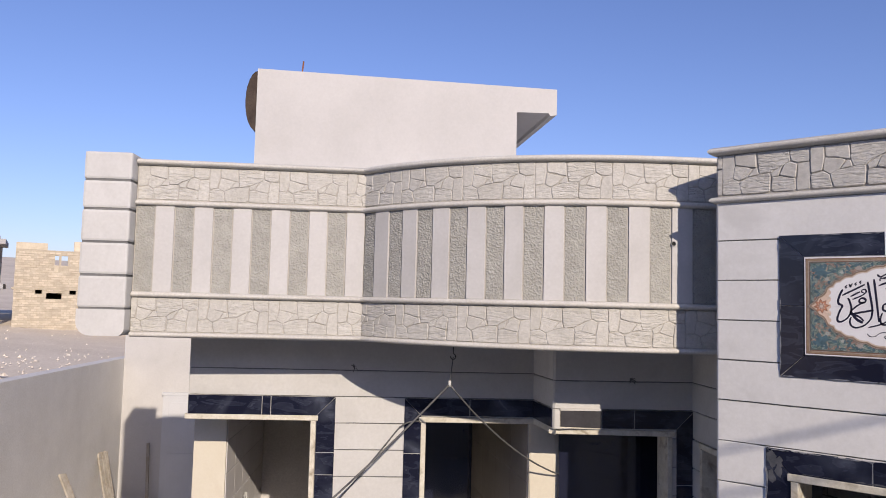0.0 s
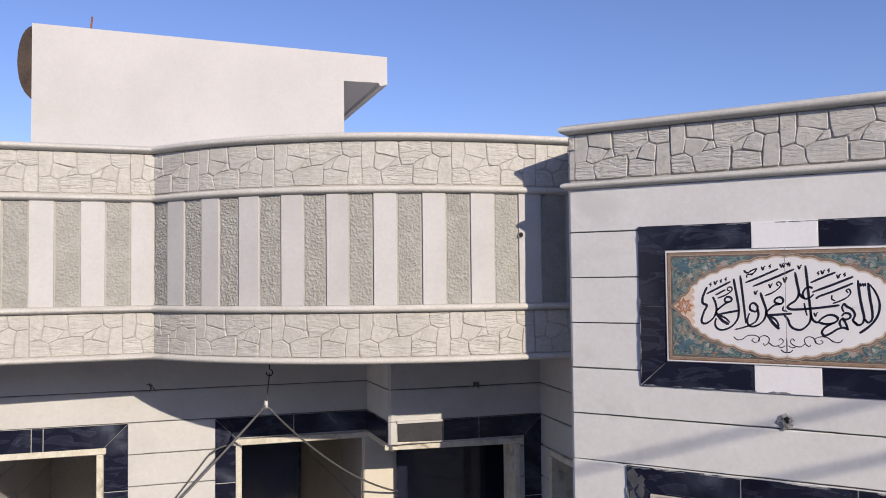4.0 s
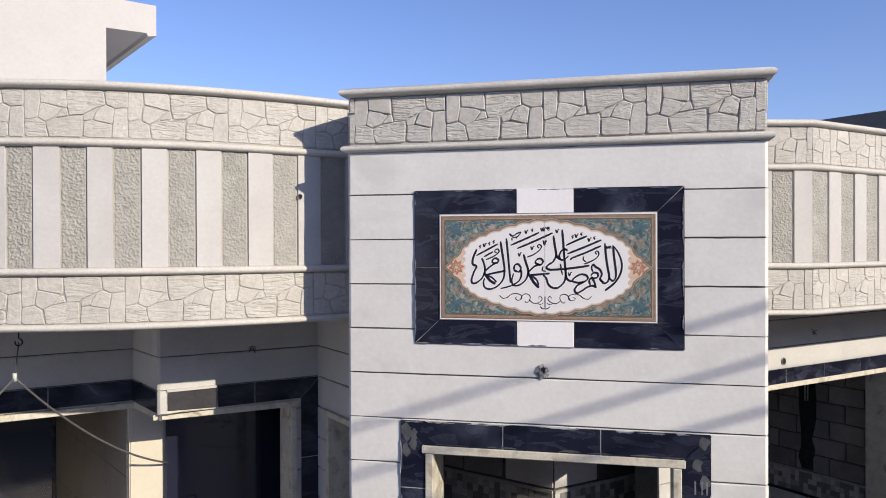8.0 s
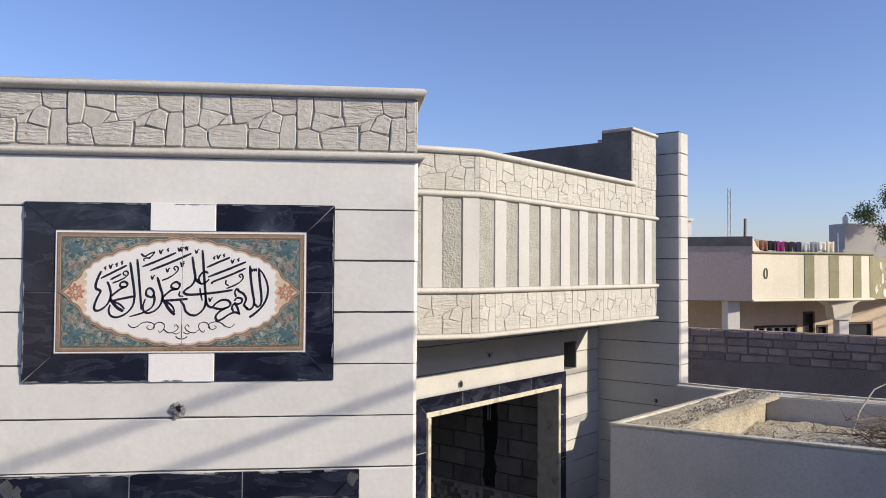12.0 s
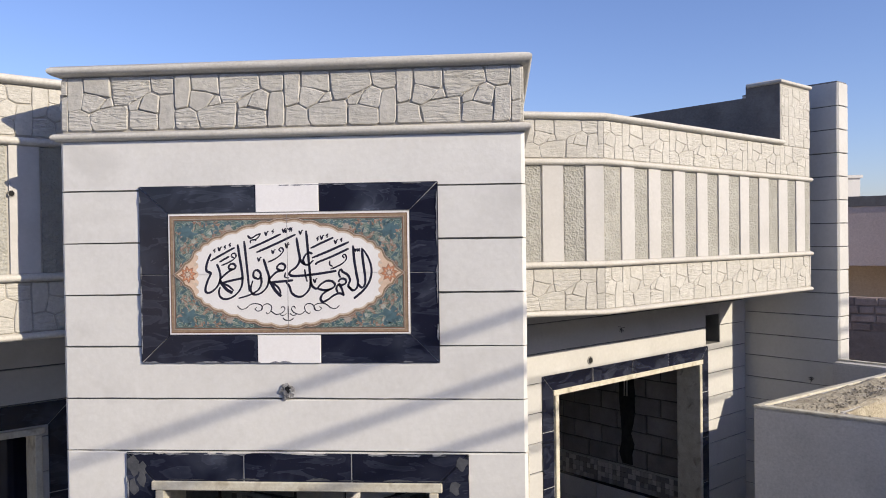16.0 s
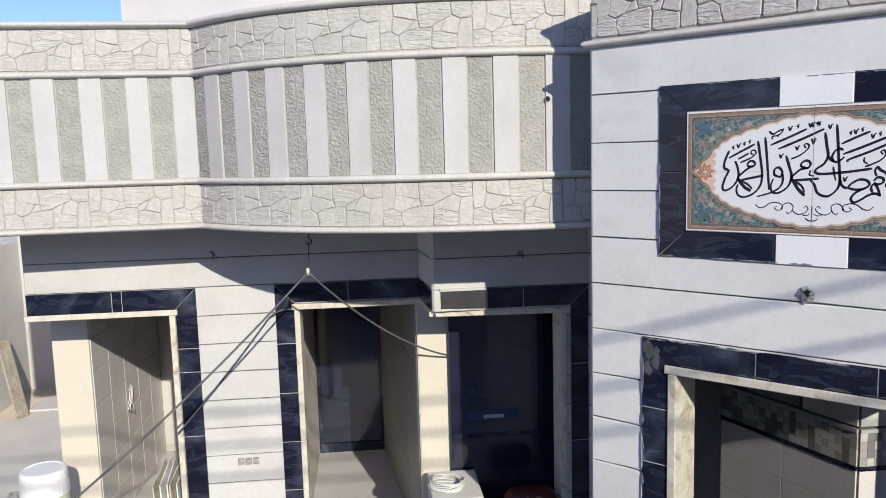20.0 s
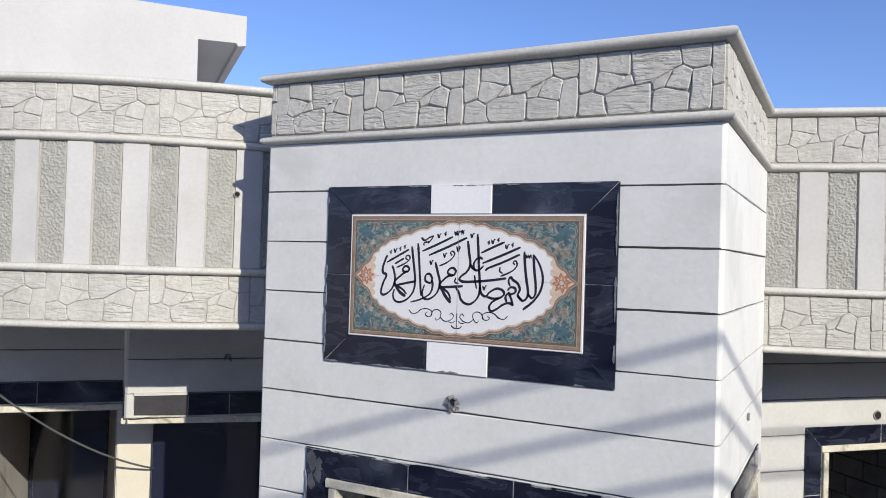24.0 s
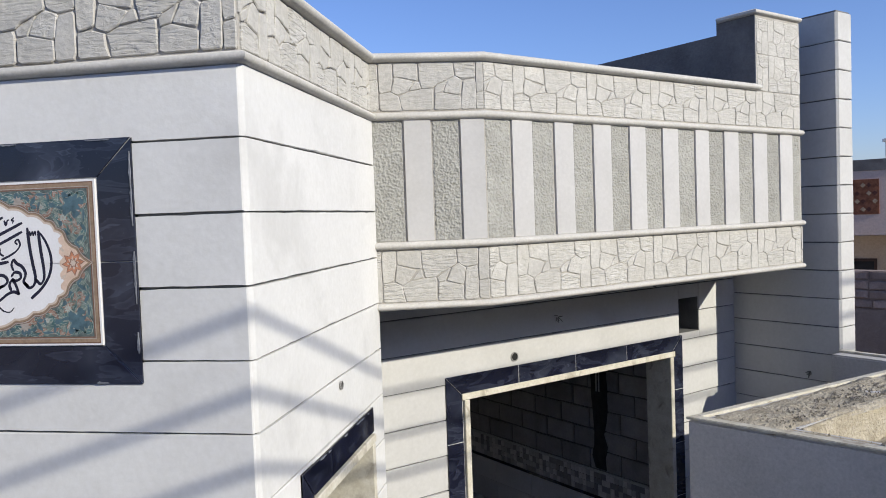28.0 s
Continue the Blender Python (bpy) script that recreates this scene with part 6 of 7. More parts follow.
dirt_sheet("roof_dirt", 3.66, 5.95, -7.4, -1.0, 1.98, 0.06, low, 1.0, 0.06)
dirt_sheet("parapet_dirt", 3.64, 6.14, -1.04, -0.60, SZ + 0.012, 0.035, low, 2.0, 0.03, (0.0, 0.06))
dirt_sheet("parapet_dirt", 3.65, 3.73, -7.4, -1.0, SZ + 0.006, 0.025, low, 3.0, 0.03)
dirt_sheet("parapet_dirt", 5.85, 6.02, -7.4, -1.1, SZ + 0.006, 0.03, low, 4.0, 0.03)
rd = random.Random(12)
vs, fs = [], []
for k in range(900):
    side_pick = rd.random()
    if side_pick < 0.55:
        x, y, z = rd.uniform(3.8, 6.1), rd.uniform(-1.03, -0.80), SZ + 0.012
    elif side_pick < 0.75:
        y = rd.uniform(-5, -0.72)
        x, z = rd.uniform(3.65, 3.72) - 0.165 * (y + 0.53), SZ + 0.01
    else:
        x, y, z = rd.uniform(4.2, 5.9), rd.uniform(-4, -1.1), 1.99
    r = rd.uniform(0.004, 0.014)
    b = len(vs)
    for dx, dy, dz in ((1, 0, 0), (-0.5, 0.87, 0), (-0.5, -0.87, 0), (rd.uniform(-0.3, 0.3), 0, 1.2)):
        vs.append((x + dx * r, y + dy * r, z + dz * r))
    fs += [(b, b + 1, b + 3), (b + 1, b + 2, b + 3), (b + 2, b, b + 3)]
crumbs = mesh_ob("roof_crumbs", vs, fs, M_DIRT)
crumbs.matrix_world = WING
tagged(crumbs, "crumbs of dry earth scattered over the shed roof", "crumbs", kind="stuff")
M_TWIG = surface("dry_twig", (0.15, 0.115, 0.085), (0.30, 0.245, 0.19), 20, 60, 0.4, 0.9, 0.2)
twigs = tagged(turned(thing("brushwood_pile")), "heap of dry grey-brown twigs on the shed roof", "brushwood")
for k in range(210):
    c = Vector((rd.gauss(5.15, 0.22), rd.gauss(-2.62, 0.33), 2.06 + abs(rd.gauss(0, 0.07))))
    ang, ln = rd.gauss(2.3, 0.6), rd.uniform(0.2, 0.5)
    d = Vector((math.cos(ang), math.sin(ang), rd.uniform(-0.12, 0.22)))
    pts, p = [], c - d * ln / 2
    for j in range(7):
        pts.append(p.copy())
        p += d * ln / 6
        d += Vector((rd.uniform(-0.22, 0.22), rd.uniform(-0.22, 0.22), rd.uniform(-0.15, 0.15)))
        d.normalize()
        p.z = max(p.z, 2.03)
    bm = bmesh.new()
    add_tube(bm, pts, rd.uniform(0.005, 0.011), 4, 0.4)
    for q in pts[3:5]:
        e = Vector((rd.uniform(-1, 1), rd.uniform(-1, 1), rd.uniform(-0.2, 0.6))).normalized()
        add_tube(bm, [q, q + e * rd.uniform(0.04, 0.08), q + e * rd.uniform(0.10, 0.16) + Vector((0, 0, rd.uniform(-0.04, 0.04)))], 0.004, 4, 0.4)
    part("twig", bm, M_TWIG, twigs)
bm = bmesh.new()
add_tube(bm, [(5.45, -1.92, 2.0), (5.62, -1.95, 2.2), (5.85, -2.03, 2.38), (5.98, -2.13, 2.44), (5.86, -2.2, 2.32), (5.72, -2.45, 2.18), (5.6, -2.7, 2.1)], 0.009, 5, 0.6)
part("twig", bm, surface("bare_pale_branch", (0.42, 0.38, 0.33), (0.55, 0.50, 0.44), 20, 60, 0.3, 0.9, 0.0), twigs, "pale bent bare branch")

# ---- street side to the right: block wall and houses beyond ----
rn = random.Random(21)
L_YB = Line([(5.0, 9.86), (12.5, 3.26)])
M_STREETPLASTER = surface("dark_wall_plaster", (0.34, 0.255, 0.20), (0.44, 0.34, 0.275), 1.5, 30, 0.5, 0.95, 0.0, stain=((0.24, 0.175, 0.135), 0.6, 3.0))
wall_far = tagged(wall_mesh("wall_street_block", L_YB, 0, 2.51, [], 0.2, M_STREETPLASTER), "brown block wall with four bare courses, plastered below", "wall", kind="structure")
M_STREETBLOCK = surface("brown_street_block", (0.42, 0.30, 0.235), (0.58, 0.435, 0.35), 4.0, 40, 0.6, 0.95, 0.22)
ragged = [(L_YB.length * k / 60, 2.0 + rn.uniform(-0.02, 0.025)) for k in range(61)]
piece("plaster", L_YB, [(0, 0), (L_YB.length, 0)] + ragged[::-1], 0.016, 0.004, M_STREETPLASTER, wall_far)
for j in range(4):
    s_ = -rn.uniform(0, 0.35)
    z_ = 2.0 + j * 0.128
    while s_ < L_YB.length - 0.1:
        w_ = rn.uniform(0.22, 0.40)
        a_, b_ = max(0, s_), min(L_YB.length, s_ + w_ - rn.uniform(0.012, 0.03))
        if b_ - a_ > 0.08:
            t_ = [rn.uniform(-0.012, 0.006) for _ in range(4)]
            piece("block", L_YB, [(a_, z_ + t_[0] + 0.016), (b_, z_ + t_[1] + 0.016), (b_, z_ + 0.117 + t_[2]), ((a_ + b_) / 2, z_ + 0.121 + t_[0] * 0.5), (a_, z_ + 0.117 + t_[3])], rn.uniform(0.012, 0.03), 0.008, M_STREETBLOCK, wall_far, rough=0.008, rnd=rn)
        s_ += w_
M_CREAMH = surface("cream_house_paint", (0.80, 0.725, 0.57), (0.88, 0.805, 0.65), 0.8, 25, 0.15, 0.85, 0.02)
M_PINKH = surface("mauve_house_render", (0.62, 0.49, 0.42), (0.70, 0.56, 0.485), 0.8, 25, 0.15, 0.9, 0.02)
M_OLIVE = surface("olive_stripe", (0.30, 0.28, 0.17), (0.38, 0.355, 0.22), 3, 40, 0.3, 0.9, 0.02)
M_DBROWN = plain("dark_brown_trim", (0.07, 0.04, 0.03), 0.6)
M_GLASS = plain("dark_window", (0.03, 0.035, 0.04), 0.15)
M_WHITEH = surface("white_far_render", (0.72, 0.70, 0.66), (0.80, 0.78, 0.74), 0.5, 20, 0.1, 0.9, 0.0)
M_GREYH = surface("grey_far_render", (0.42, 0.41, 0.40), (0.50, 0.49, 0.48), 0.5, 20, 0.1, 0.9, 0.0)
house = thing("neighbour_house", None, "cream painted house with mauve side, olive stripes and a curved parapet", "house")
# plan of the parapet: mauve return, cream front, rounded end
front = [(7.33, 14.55), (9.99, 13.23), (10.6, 13.42), (11.35, 13.62), (12.0, 13.72), (12.6, 13.85), (13.2, 14.02), (13.72, 14.25), (14.3, 14.6), (16.2, 15.95)]
L_H1 = Line(front[:2])
L_H2 = Line(front[1:8])
L_H3 = Line(front[7:])
wall_mesh("parapet", L_H1, 2.78, 4.07, [], 0.25, M_PINKH, house, "mauve rendered parapet")
sweep("parapet", L_H2, [(-0.25, 2.79), (0, 2.79), (0, 3.91), (-0.25, 3.91)], M_CREAMH, house, smooth=False)
sweep("parapet", L_H3, [(-0.25, 2.79), (0, 2.79), (0, 3.86), (-0.25, 3.86)], M_OLIVE, house, "olive and cream mottled parapet", smooth=False)
sweep("moulding", L_H2, round_profile(3.92, 0.06, 0.05), M_OLIVE, house)
sweep("moulding", L_H2, round_profile(2.79, 0.06, 0.05), M_CREAMH, house)
sweep("coping", L_H1, [(-0.27, 4.072), (0.02, 4.072), (0.02, 4.29), (-0.27, 4.29)], M_BARE, house, smooth=False)
curl = [(0.0, 3.94), (0.36, 3.94), (0.22, 3.98), (0.13, 4.06), (0.06, 4.18), (0.0, 4.29)]
piece("scroll", L_H2, curl, 0.02, 0.004, M_CREAMH, house, base=-0.2)
for s0, s1 in ((1.60, 1.88), (2.32, 2.62), (3.10, 3.38), (3.74, 3.87)):
    piece("stripe", L_H2, [(s0, 2.84), (s1, 2.84), (s1, 3.87), (s0, 3.87)], 0.012, 0.003, M_OLIVE, house)
for sx in (-0.05, 0.05):
    tube("emblem", [L_H2.at(0.42 + sx * math.cos(a * 0.3) * 1.0, 3.43 + 0.12 * math.sin(a * 0.3), 0.012) for a in range(-5, 6)], 0.014, M_OLIVE, house)
for k in range(60):
    s = rn.uniform(0.1, L_H3.length - 0.2)
    z = rn.uniform(2.88, 3.74)
    r = rn.uniform(0.03, 0.09)
    piece("mottle", L_H3, [(s + r * math.cos(q) * rn.uniform(0.6, 1.1), z + r * 1.6 * math.sin(q) * rn.uniform(0.6, 1.1)) for q in (0, 0.9, 1.8, 2.7, 3.6, 4.5, 5.4)], 0.012, 0.004, M_CREAMH, house)
L_HW = Line([(7.65, 15.45), (10.3, 14.4), (16.2, 16.0)])
G0 = L_HW.s[1] - 0.72
holes = [(G0 - 1.7, G0 - 1.2, 1.5, 2.25), (G0 + 1.15, G0 + 2.55, 0.0, 2.12), (G0 + 2.75, G0 + 3.15, 0.0, 2.45), (G0 + 3.2, G0 + 3.6, 1.0, 2.1), (G0 + 4.2, G0 + 5.2, 0.9, 2.15)]
# house cream darkened to tan, carrying the shade under the parapet
wall_mesh("wall", L_HW, 0, 2.77, holes, 0.25, surface("shaded_house_render", (0.54, 0.43, 0.32), (0.63, 0.51, 0.39), 0.8, 25, 0.15, 0.9, 0.02), house)
for h in holes:
    L_WIN = Line([L_HW.at(h[0], 0).xy, L_HW.at(h[1], 0).xy])
    win = wall_mesh("window", L_WIN, h[2], h[3], [(0.06, h[1] - h[0] - 0.06, h[2] + 0.06, h[3] - 0.06)], 0.08, M_DBROWN, house, front=0.01)
    piece("pane", L_HW, [(h[0] + 0.05, h[2] + 0.05), (h[1] - 0.05, h[2] + 0.05), (h[1] - 0.05, h[3] - 0.05), (h[0] + 0.05, h[3] - 0.05)], -0.06, 0.001, M_GLASS, win, base=-0.1)
for k in range(5):
    piece("door_light", L_HW, [(G0 + 1.24 + k * 0.26, 1.75), (G0 + 1.29 + k * 0.26, 1.75), (G0 + 1.29 + k * 0.26, 2.08), (G0 + 1.24 + k * 0.26, 2.08)], 0.0, 0.003, M_WHITEH, house, base=-0.05)
for z in (1.72, 2.05):
    piece("door_rail", L_HW, [(G0 + 1.2, z), (G0 + 2.5, z), (G0 + 2.5, z + 0.06), (G0 + 1.2, z + 0.06)], 0.004, 0.003, M_WHITEH, house, base=-0.05)
box("column", 9.55, 9.85, 13.55, 13.85, 0, 2.765, M_WHITEH, house, "white square column")
box("column", 12.65, 12.90, 14.0, 14.25, 0, 2.3, M_WHITEH, house)
bm = bmesh.new()
cor = [(12.25, 2.765), (13.2, 2.765), (13.0, 2.66), (12.93, 2.3), (12.5, 2.3), (12.45, 2.62)]
c0 = [bm.verts.new((x, 13.96, z)) for x, z in cor]
c1 = [bm.verts.new((x, 14.28, z)) for x, z in cor]
bm.faces.new(c0)
bm.faces.new(c1[::-1])
for i in range(6):
    bm.faces.new((c0[i], c1[i], c1[(i + 1) % 6], c0[(i + 1) % 6]))
part("column_capital", bm, M_CREAMH, house)
mesh_ob("roof_slab", [(7.4, 14.6, 2.77), (9.99, 13.3, 2.77), (13.7, 14.3, 2.77), (16.1, 16.0, 2.77), (16.1, 20, 2.77), (7, 20, 2.77)], [(0, 1, 2, 3, 4, 5)], M_CREAMH, house)
# rugs hung on the mauve side
M_RUG = [plain("rug_" + n_, c, 0.95, 0.4, 14) for n_, c in (("brown", (0.10, 0.04, 0.03)), ("rust", (0.22, 0.09, 0.05)), ("sand", (0.40, 0.30, 0.20)))]
for k in range(2):
    a = 0.02 + k * 0.50
    rug = thing("hanging_rug", None, "patterned brown rug hung over the neighbour's parapet", "rug", "hung rugs")
    piece("pile", L_H1, [(a, 3.2), (a + 0.47, 3.2), (a + 0.47, 3.90), (a, 3.90)], 0.022, 0.006, M_RUG[k % 2], rug)
    for j in range(4):
        for i in range(4):
            x, z = a + 0.03 + i * 0.105, 3.25 + j * 0.16
            piece("motif", L_H1, [(x + 0.05, z), (x + 0.10, z + 0.05), (x + 0.05, z + 0.10), (x, z + 0.05)], 0.028, 0.002, M_RUG[(i + j + k) % 3], rug)
# washing on the roof
wash = [("tan", (0.40, 0.30, 0.20)), ("rust", (0.28, 0.12, 0.08)), ("black", (0.02, 0.02, 0.025)), ("plum", (0.22, 0.02, 0.12)), ("black", (0.02, 0.02, 0.03)), ("navy", (0.03, 0.035, 0.07)), ("pale", (0.55, 0.55, 0.55)), ("grey", (0.22, 0.24, 0.28)), ("white", (0.7, 0.68, 0.62)), ("cream", (0.65, 0.58, 0.42))]
line_post = thing("washing_line", None, "washing line with two thin posts on the neighbour's roof", "washing line")
tube("post", [(10.15, 13.9, 3.0), (10.18, 13.9, 4.75)], 0.035, M_TWIG, line_post)
tube("post", [(12.75, 14.2, 2.79), (12.75, 14.2, 4.45)], 0.02, M_POLE, line_post)
tube("cord", sag((10.18, 13.9, 4.27), (12.75, 14.2, 4.20), 0.05), 0.006, M_WIRE, line_post)
for k, (n_, c) in enumerate(wash):
    x0 = 10.3 + k * 0.235
    cl = thing("washing", None, f"{n_} cloth hung on the washing line", "cloth", "washing on the line")
    vs, fs = [], []
    w, hgt = 0.22, rn.uniform(0.22, 0.36)
    for j in range(6):
        for i in range(9):
            vs.append((x0 + w * i / 8, 13.9 + 0.29 * k / 10 + 0.025 * math.sin(i * 1.4 + k) * j / 5, 4.24 - 0.04 * math.sin(k * 0.31) - hgt * j / 5 - 0.01 * math.sin(i + k)))
    for j in range(5):
        for i in range(8):
            q = j * 9 + i
            fs.append((q, q + 1, q + 10, q + 9))
    ob = mesh_ob("cloth", vs, fs, plain("cloth_" + n_, c, 0.95, 0.25, 18), cl, smooth=True)
    sol = ob.modifiers.new("thick", "SOLIDIFY")
    sol.thickness = 0.01
# buildings and mast further off
far1 = thing("far_white_building", None, "plain white building far beyond the neighbour's roof", "building")
box("wall", 17.6, 20.0, 39, 39.6, 0, 6.4, M_WHITEH, far1)
box("coping", 17.5, 20.1, 38.9, 39.7, 6.4, 6.55, M_WHITEH, far1)
far2 = thing("far_grey_building", None, "grey stepped rooftop building with a white tank", "building")
box("wall", 19.3, 26, 23.9, 25.2, 0, 4.35, M_GREYH, far2)
box("upper_storey", 19.45, 21.9, 24.0, 25.0, 4.35, 5.35, M_GREYH, far2)
lathe("tank", [(0.09, 5.35), (0.1, 5.4), (0.1, 5.6), (0.03, 5.68)], M_WHITEH, far2).matrix_basis = pose(19.62, 24.2, 0)
far3 = thing("far_cream_building", None, "low cream rooftop behind the washing", "building")
box("wall", 14.0, 19.0, 19.5, 24, 0, 3.95, M_CREAMH, far3)
box("coping", 13.9, 19.1, 19.4, 24.1, 3.95, 4.1, M_GREYH, far3)
mast = thing("radio_mast", None, "thin lattice radio mast standing far off", "mast")
for dx, dy in ((0, 0), (0.12, 0), (0.06, 0.1)):
    tube("leg", [(15.1 + dx, 24.7 + dy, 0), (15.1 + dx, 24.7 + dy, 6.7)], 0.014, M_POLE, mast, sides=4)
for k in range(14):
    z = 0.4 + k * 0.45
    tube("brace", [(15.1, 24.7, z), (15.22, 24.7, z + 0.22), (15.16, 24.8, z + 0.4)], 0.008, M_POLE, mast, sides=4)

# ---- tree by the street ----
M_BARK = surface("tree_bark", (0.16, 0.12, 0.085), (0.28, 0.22, 0.16), 12, 60, 0.6, 0.95, 0.0)
M_LEAF = surface("tree_leaf", (0.10, 0.14, 0.055), (0.17, 0.22, 0.09), 3, 30, 0.1, 0.6, 0.0)
tree = thing("street_tree", pose(21.2, 22.0, 0.0), "slender tree with a sparse flat green crown and bare forks", "tree")
rtree = random.Random(8)
bm = bmesh.new()
tips = []


def limb(p, d, ln, r, level):
    pts, q = [p.copy()], p.copy()
    for k in range(5):
        d = (d + Vector((rtree.uniform(-0.14, 0.14), rtree.uniform(-0.14, 0.14), rtree.uniform(-0.02, 0.10)))).normalized()
        q = q + d * ln / 5
        pts.append(q.copy())
    add_tube(bm, pts, r, 6, 0.55)
    if level == 0:
        tips.append(q)
        tips.append(pts[3])
        return
    for k in range(rtree.choice((2, 3)) if level < 4 else 3):
        a = rtree.uniform(0, math.tau)
        e = (d + Vector((math.cos(a), math.sin(a), 0.05)) * rtree.uniform(0.45, 0.85)).normalized()
        limb(q if k else pts[4], e, ln * rtree.uniform(0.62, 0.82), r * 0.55, level - 1)


limb(Vector((0, 0, -0.05)), Vector((-0.03, 0, 1)), 2.3, 0.075, 4)
part("trunk", bm, M_BARK, tree, "bare grey-brown trunk and limbs", smooth=True)
vs, fs = [], []
for tpt in tips:
    if tpt.z < 4.0:
        continue
    for k in range(190):
        c = tpt + Vector((rtree.gauss(0, 0.19), rtree.gauss(0, 0.19), rtree.gauss(0.04, 0.10)))
        a, b = Vector((rtree.uniform(-1, 1), rtree.uniform(-1, 1), rtree.uniform(-0.5, 0.5))).normalized(), Vector((rtree.uniform(-1, 1), rtree.uniform(-1, 1), rtree.uniform(-1, 1)))
        b = a.cross(b).normalized()
        ln, w = rtree.uniform(0.06, 0.10), rtree.uniform(0.02, 0.034)
        n0 = len(vs)
        vs += [c, c + a * ln * 0.5 + b * w, c + a * ln, c + a * ln * 0.5 - b * w]
        fs.append((n0, n0 + 1, n0 + 2, n0 + 3))
crown = mesh_ob("crown", vs, fs, M_LEAF, tree, "sparse green leaves")
tree.scale = (0.92, 0.92, 1.12)

# ---- unfinished brick houses over the field to the left ----
rb_ = random.Random(31)


M_BRICKS = surface("pale_rough_brick", (0.56, 0.48, 0.36), (0.68, 0.60, 0.47), 3.0, 30, 0.3, 0.95, 0.0)
nb, lb = M_BRICKS.node_tree.nodes, M_BRICKS.node_tree.links
isl = nb.new("ShaderNodeNewGeometry")
hb = nb.new("ShaderNodeHueSaturation")
mb = nb.new("ShaderNodeMapRange")
mb.inputs["To Min"].default_value, mb.inputs["To Max"].default_value = 0.82, 1.12
lb.new(isl.outputs["Random Per Island"], mb.inputs["Value"])
lb.new(mb.outputs["Result"], hb.inputs["Value"])
lb.new(nb["Principled BSDF"].inputs["Base Color"].links[0].from_socket, hb.inputs["Color"])
lb.new(hb.outputs["Color"], nb["Principled BSDF"].inputs["Base Color"])


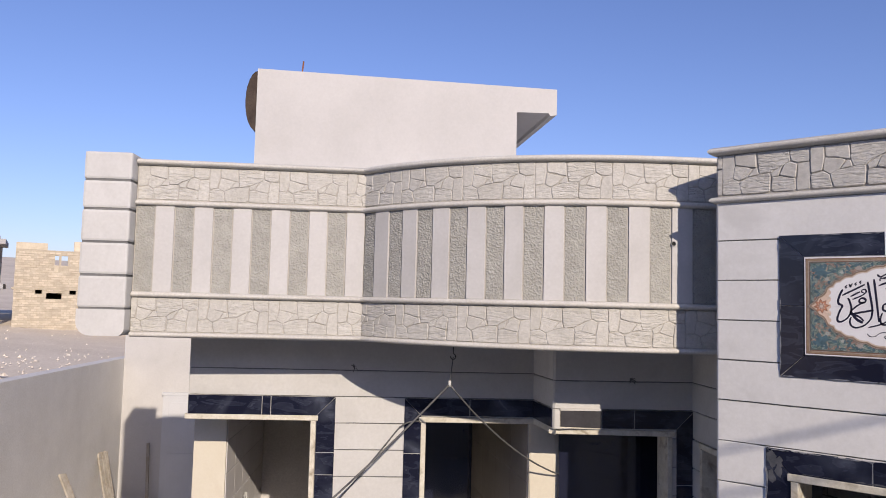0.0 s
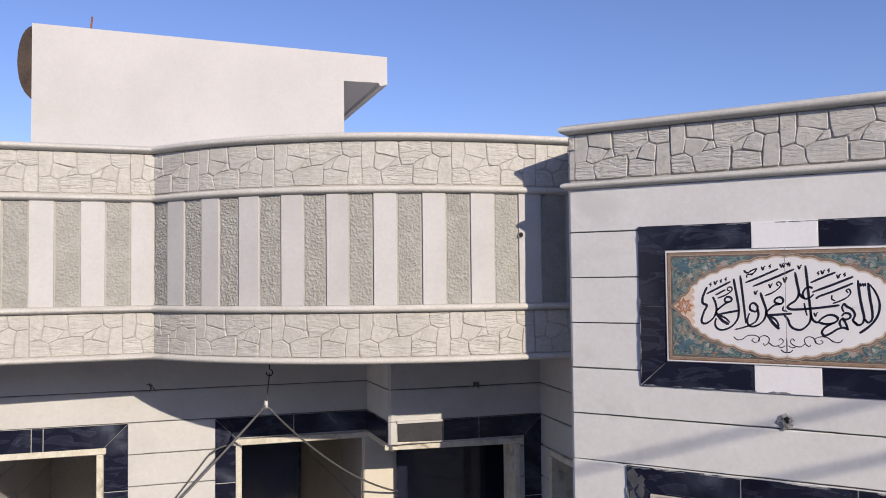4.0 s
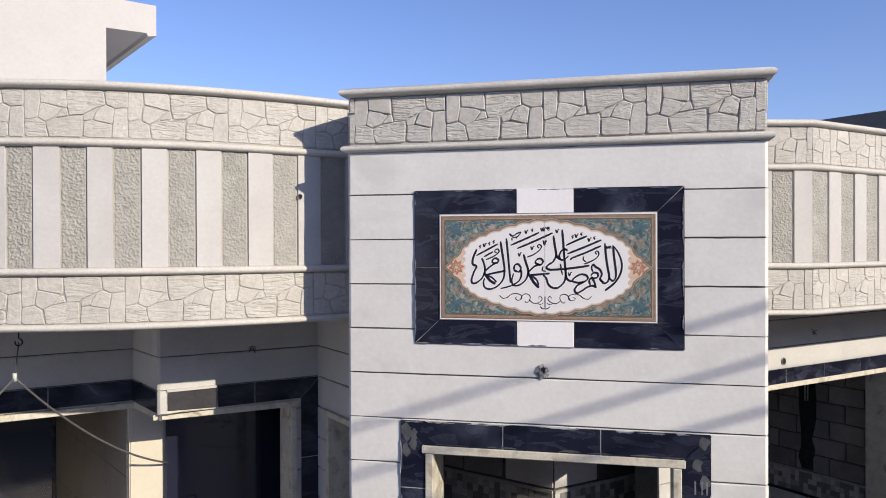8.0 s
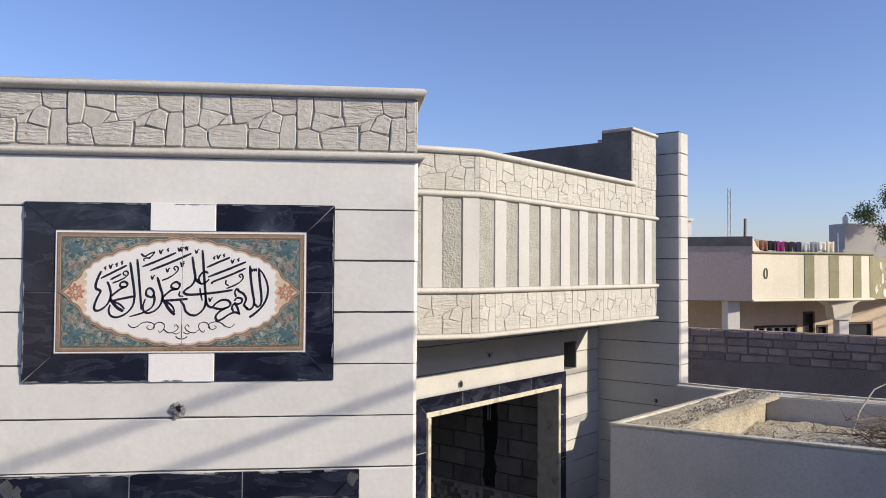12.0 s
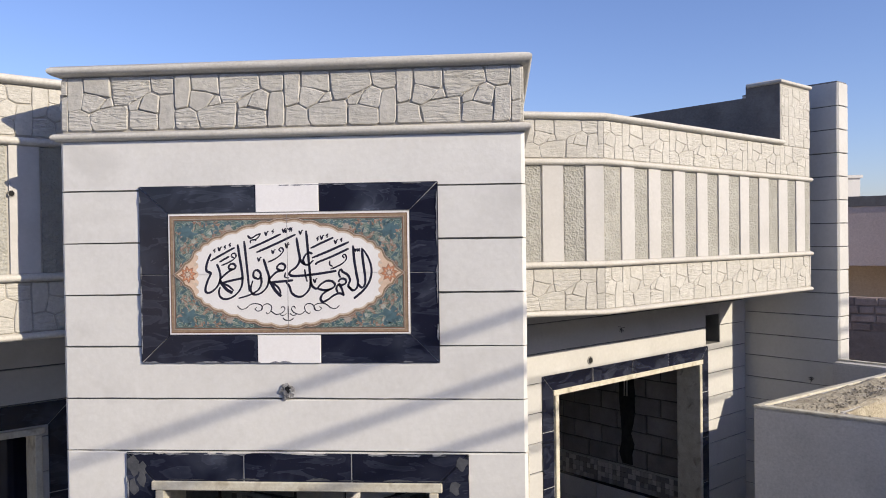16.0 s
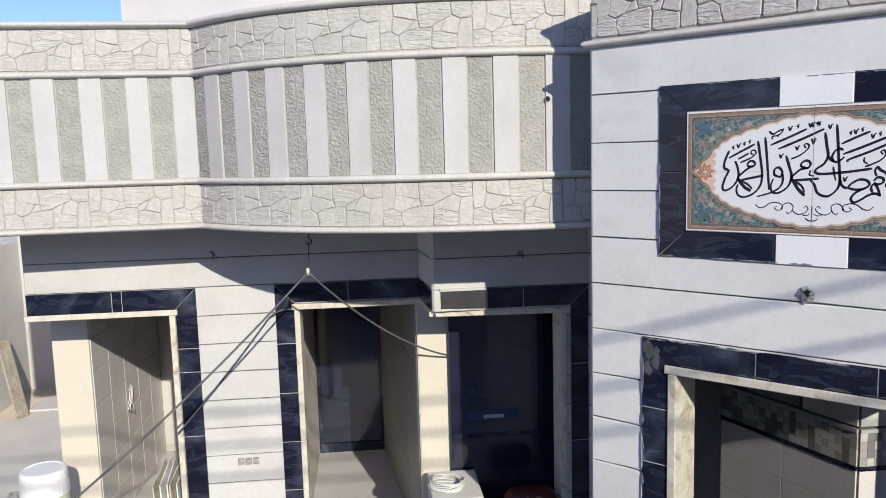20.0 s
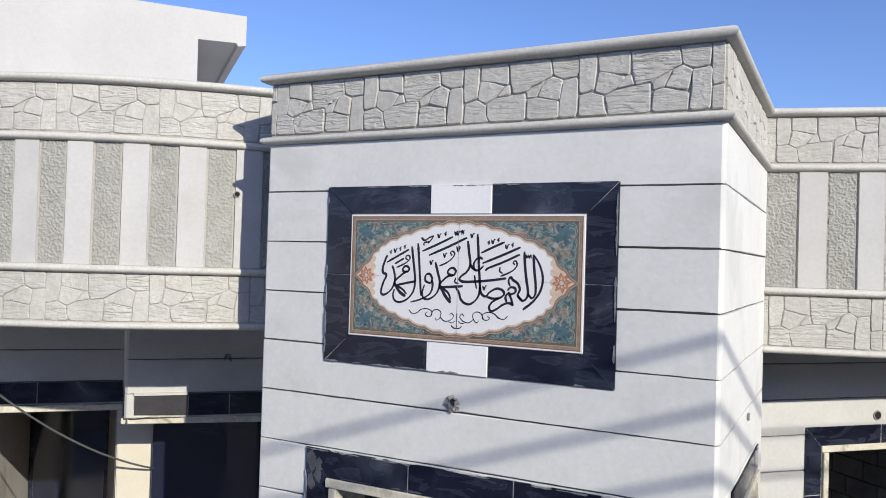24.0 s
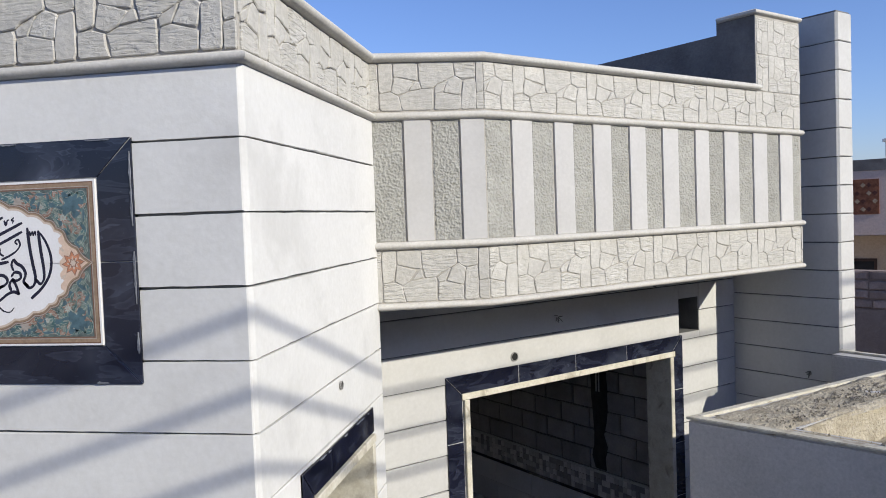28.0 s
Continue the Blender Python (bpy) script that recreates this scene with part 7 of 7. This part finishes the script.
def brick_shell(name, at, turn, w, d, h, z0, floors, label, openings, frame_bays=0):
    ob = thing(name, pose(*at, z0, 0, 0, turn), label, "unfinished house", "unfinished houses")
    L = Line([(0, 0), (w, 0)])
    wm = wall_mesh("wall", L, 0, h, openings, 0.3, M_BRICKMORTAR, ob)
    bw, bh = 0.27, 0.115
    vs, fs = [], []
    for j in range(int(h / bh)):
        s = -bw / 2 if j % 2 else 0
        while s < w - 0.05:
            a, b, z = max(0, s) + 0.008, min(w, s + bw) - 0.008, j * bh
            s += bw
            if b - a < 0.05 or any(o[0] < b and o[1] > a and o[2] < z + bh and o[3] > z for o in openings):
                continue
            k, d0 = len(vs), -rb_.uniform(0.012, 0.04)
            for y in (0.0, d0):
                vs += [(a, y, z + 0.008), (b, y, z + 0.008), (b, y, z + bh - 0.010), (a, y, z + bh - 0.010)]
            fs += [(k + 4, k + 5, k + 6, k + 7), (k, k + 1, k + 5, k + 4), (k + 1, k + 2, k + 6, k + 5), (k + 2, k + 3, k + 7, k + 6), (k + 3, k, k + 4, k + 7)]
    tagged(mesh_ob("brick_courses", vs, fs, M_BRICKS, ob), "rows of pale rough bricks", kind="stuff")
    for x0, y0, x1, y1 in ((0, 0.3, 0.3, d), (w - 0.3, 0.3, w, d), (0, d, w, d + 0.3)):
        box("wall", x0, x1, y0, y1, 0, h * rb_.uniform(0.85, 1.0), M_BRICK, ob)
    box("slab", -0.1, w + 0.1, -0.04, d + 0.3, h * 0.50, h * 0.50 + 0.12, M_BRICKMORTAR, ob)
    for x0, x1, z1 in ((0.0, 1.4, 0.35), (2.6, 3.2, 0.5), (4.2, 6.0, 0.25)):
        box("broken_course", x0, min(w, x1), 0.0, 0.3, h, h + z1, M_BRICK, ob, bevel=0.02)
    return ob


brick_shell("brick_shell", (-40.5, 9.7), 68.8, 9.0, 7.0, 4.0, 1.6, 2, "unfinished pale brick house with empty openings", [(1.75, 1.95, 2.9, 3.75), (2.05, 2.35, 3.2, 3.75), (0.95, 1.25, 1.8, 2.15), (1.45, 2.15, 1.55, 1.85), (2.5, 2.8, 1.8, 2.15), (4.3, 4.8, 1.6, 2.2), (6.2, 6.9, 2.8, 3.5)])
frame_house = thing("concrete_frame_house", pose(-41.9, 6.0, 1.6, 0, 0, 68.8), "open concrete frame of an unfinished house", "unfinished house", "unfinished houses")
for x in (0.0, 1.5, 3.0):
    for y in (0.0, 3.0):
        box("post", x, x + 0.25, y, y + 0.25, 0, 4.6, M_GREYH, frame_house)
for z in (2.0, 4.2):
    box("slab", -0.2, 3.5, -0.2, 3.5, z, z + 0.25, M_GREYH, frame_house)
box("panel", 0.3, 3.0, -0.02, 0.05, 0.0, 0.9, M_BRICK, frame_house)
# rough ground, spoil and stones over the wall
vs, fs = [], []
for k in range(1500):
    t = rb_.random() ** 0.7
    x, y = -12 - 26 * t + rb_.gauss(0, 2), -2 + 22 * t * rb_.random() + rb_.gauss(0, 3)
    z = 0.055 * max(0.0, -x - 10) - 0.05 + 0.4 * noise.noise(Vector((x * 0.06, y * 0.06, 0.3)))
    r = rb_.uniform(0.02, 0.07) * (1.8 if rb_.random() < 0.06 else 1)
    b = len(vs)
    for q in range(5):
        a = q * math.tau / 5 + rb_.uniform(-0.3, 0.3)
        vs.append((x + r * math.cos(a), y + r * math.sin(a), z))
    vs.append((x + rb_.uniform(-0.3, 0.3) * r, y, z + r * rb_.uniform(0.5, 1.1)))
    fs += [(b + q, b + (q + 1) % 5, b + 5) for q in range(5)]
spoil = tagged(mesh_ob("field_stones", vs, fs, M_EARTH), "clods and stones strewn over the dry field", "stones", kind="stuff")
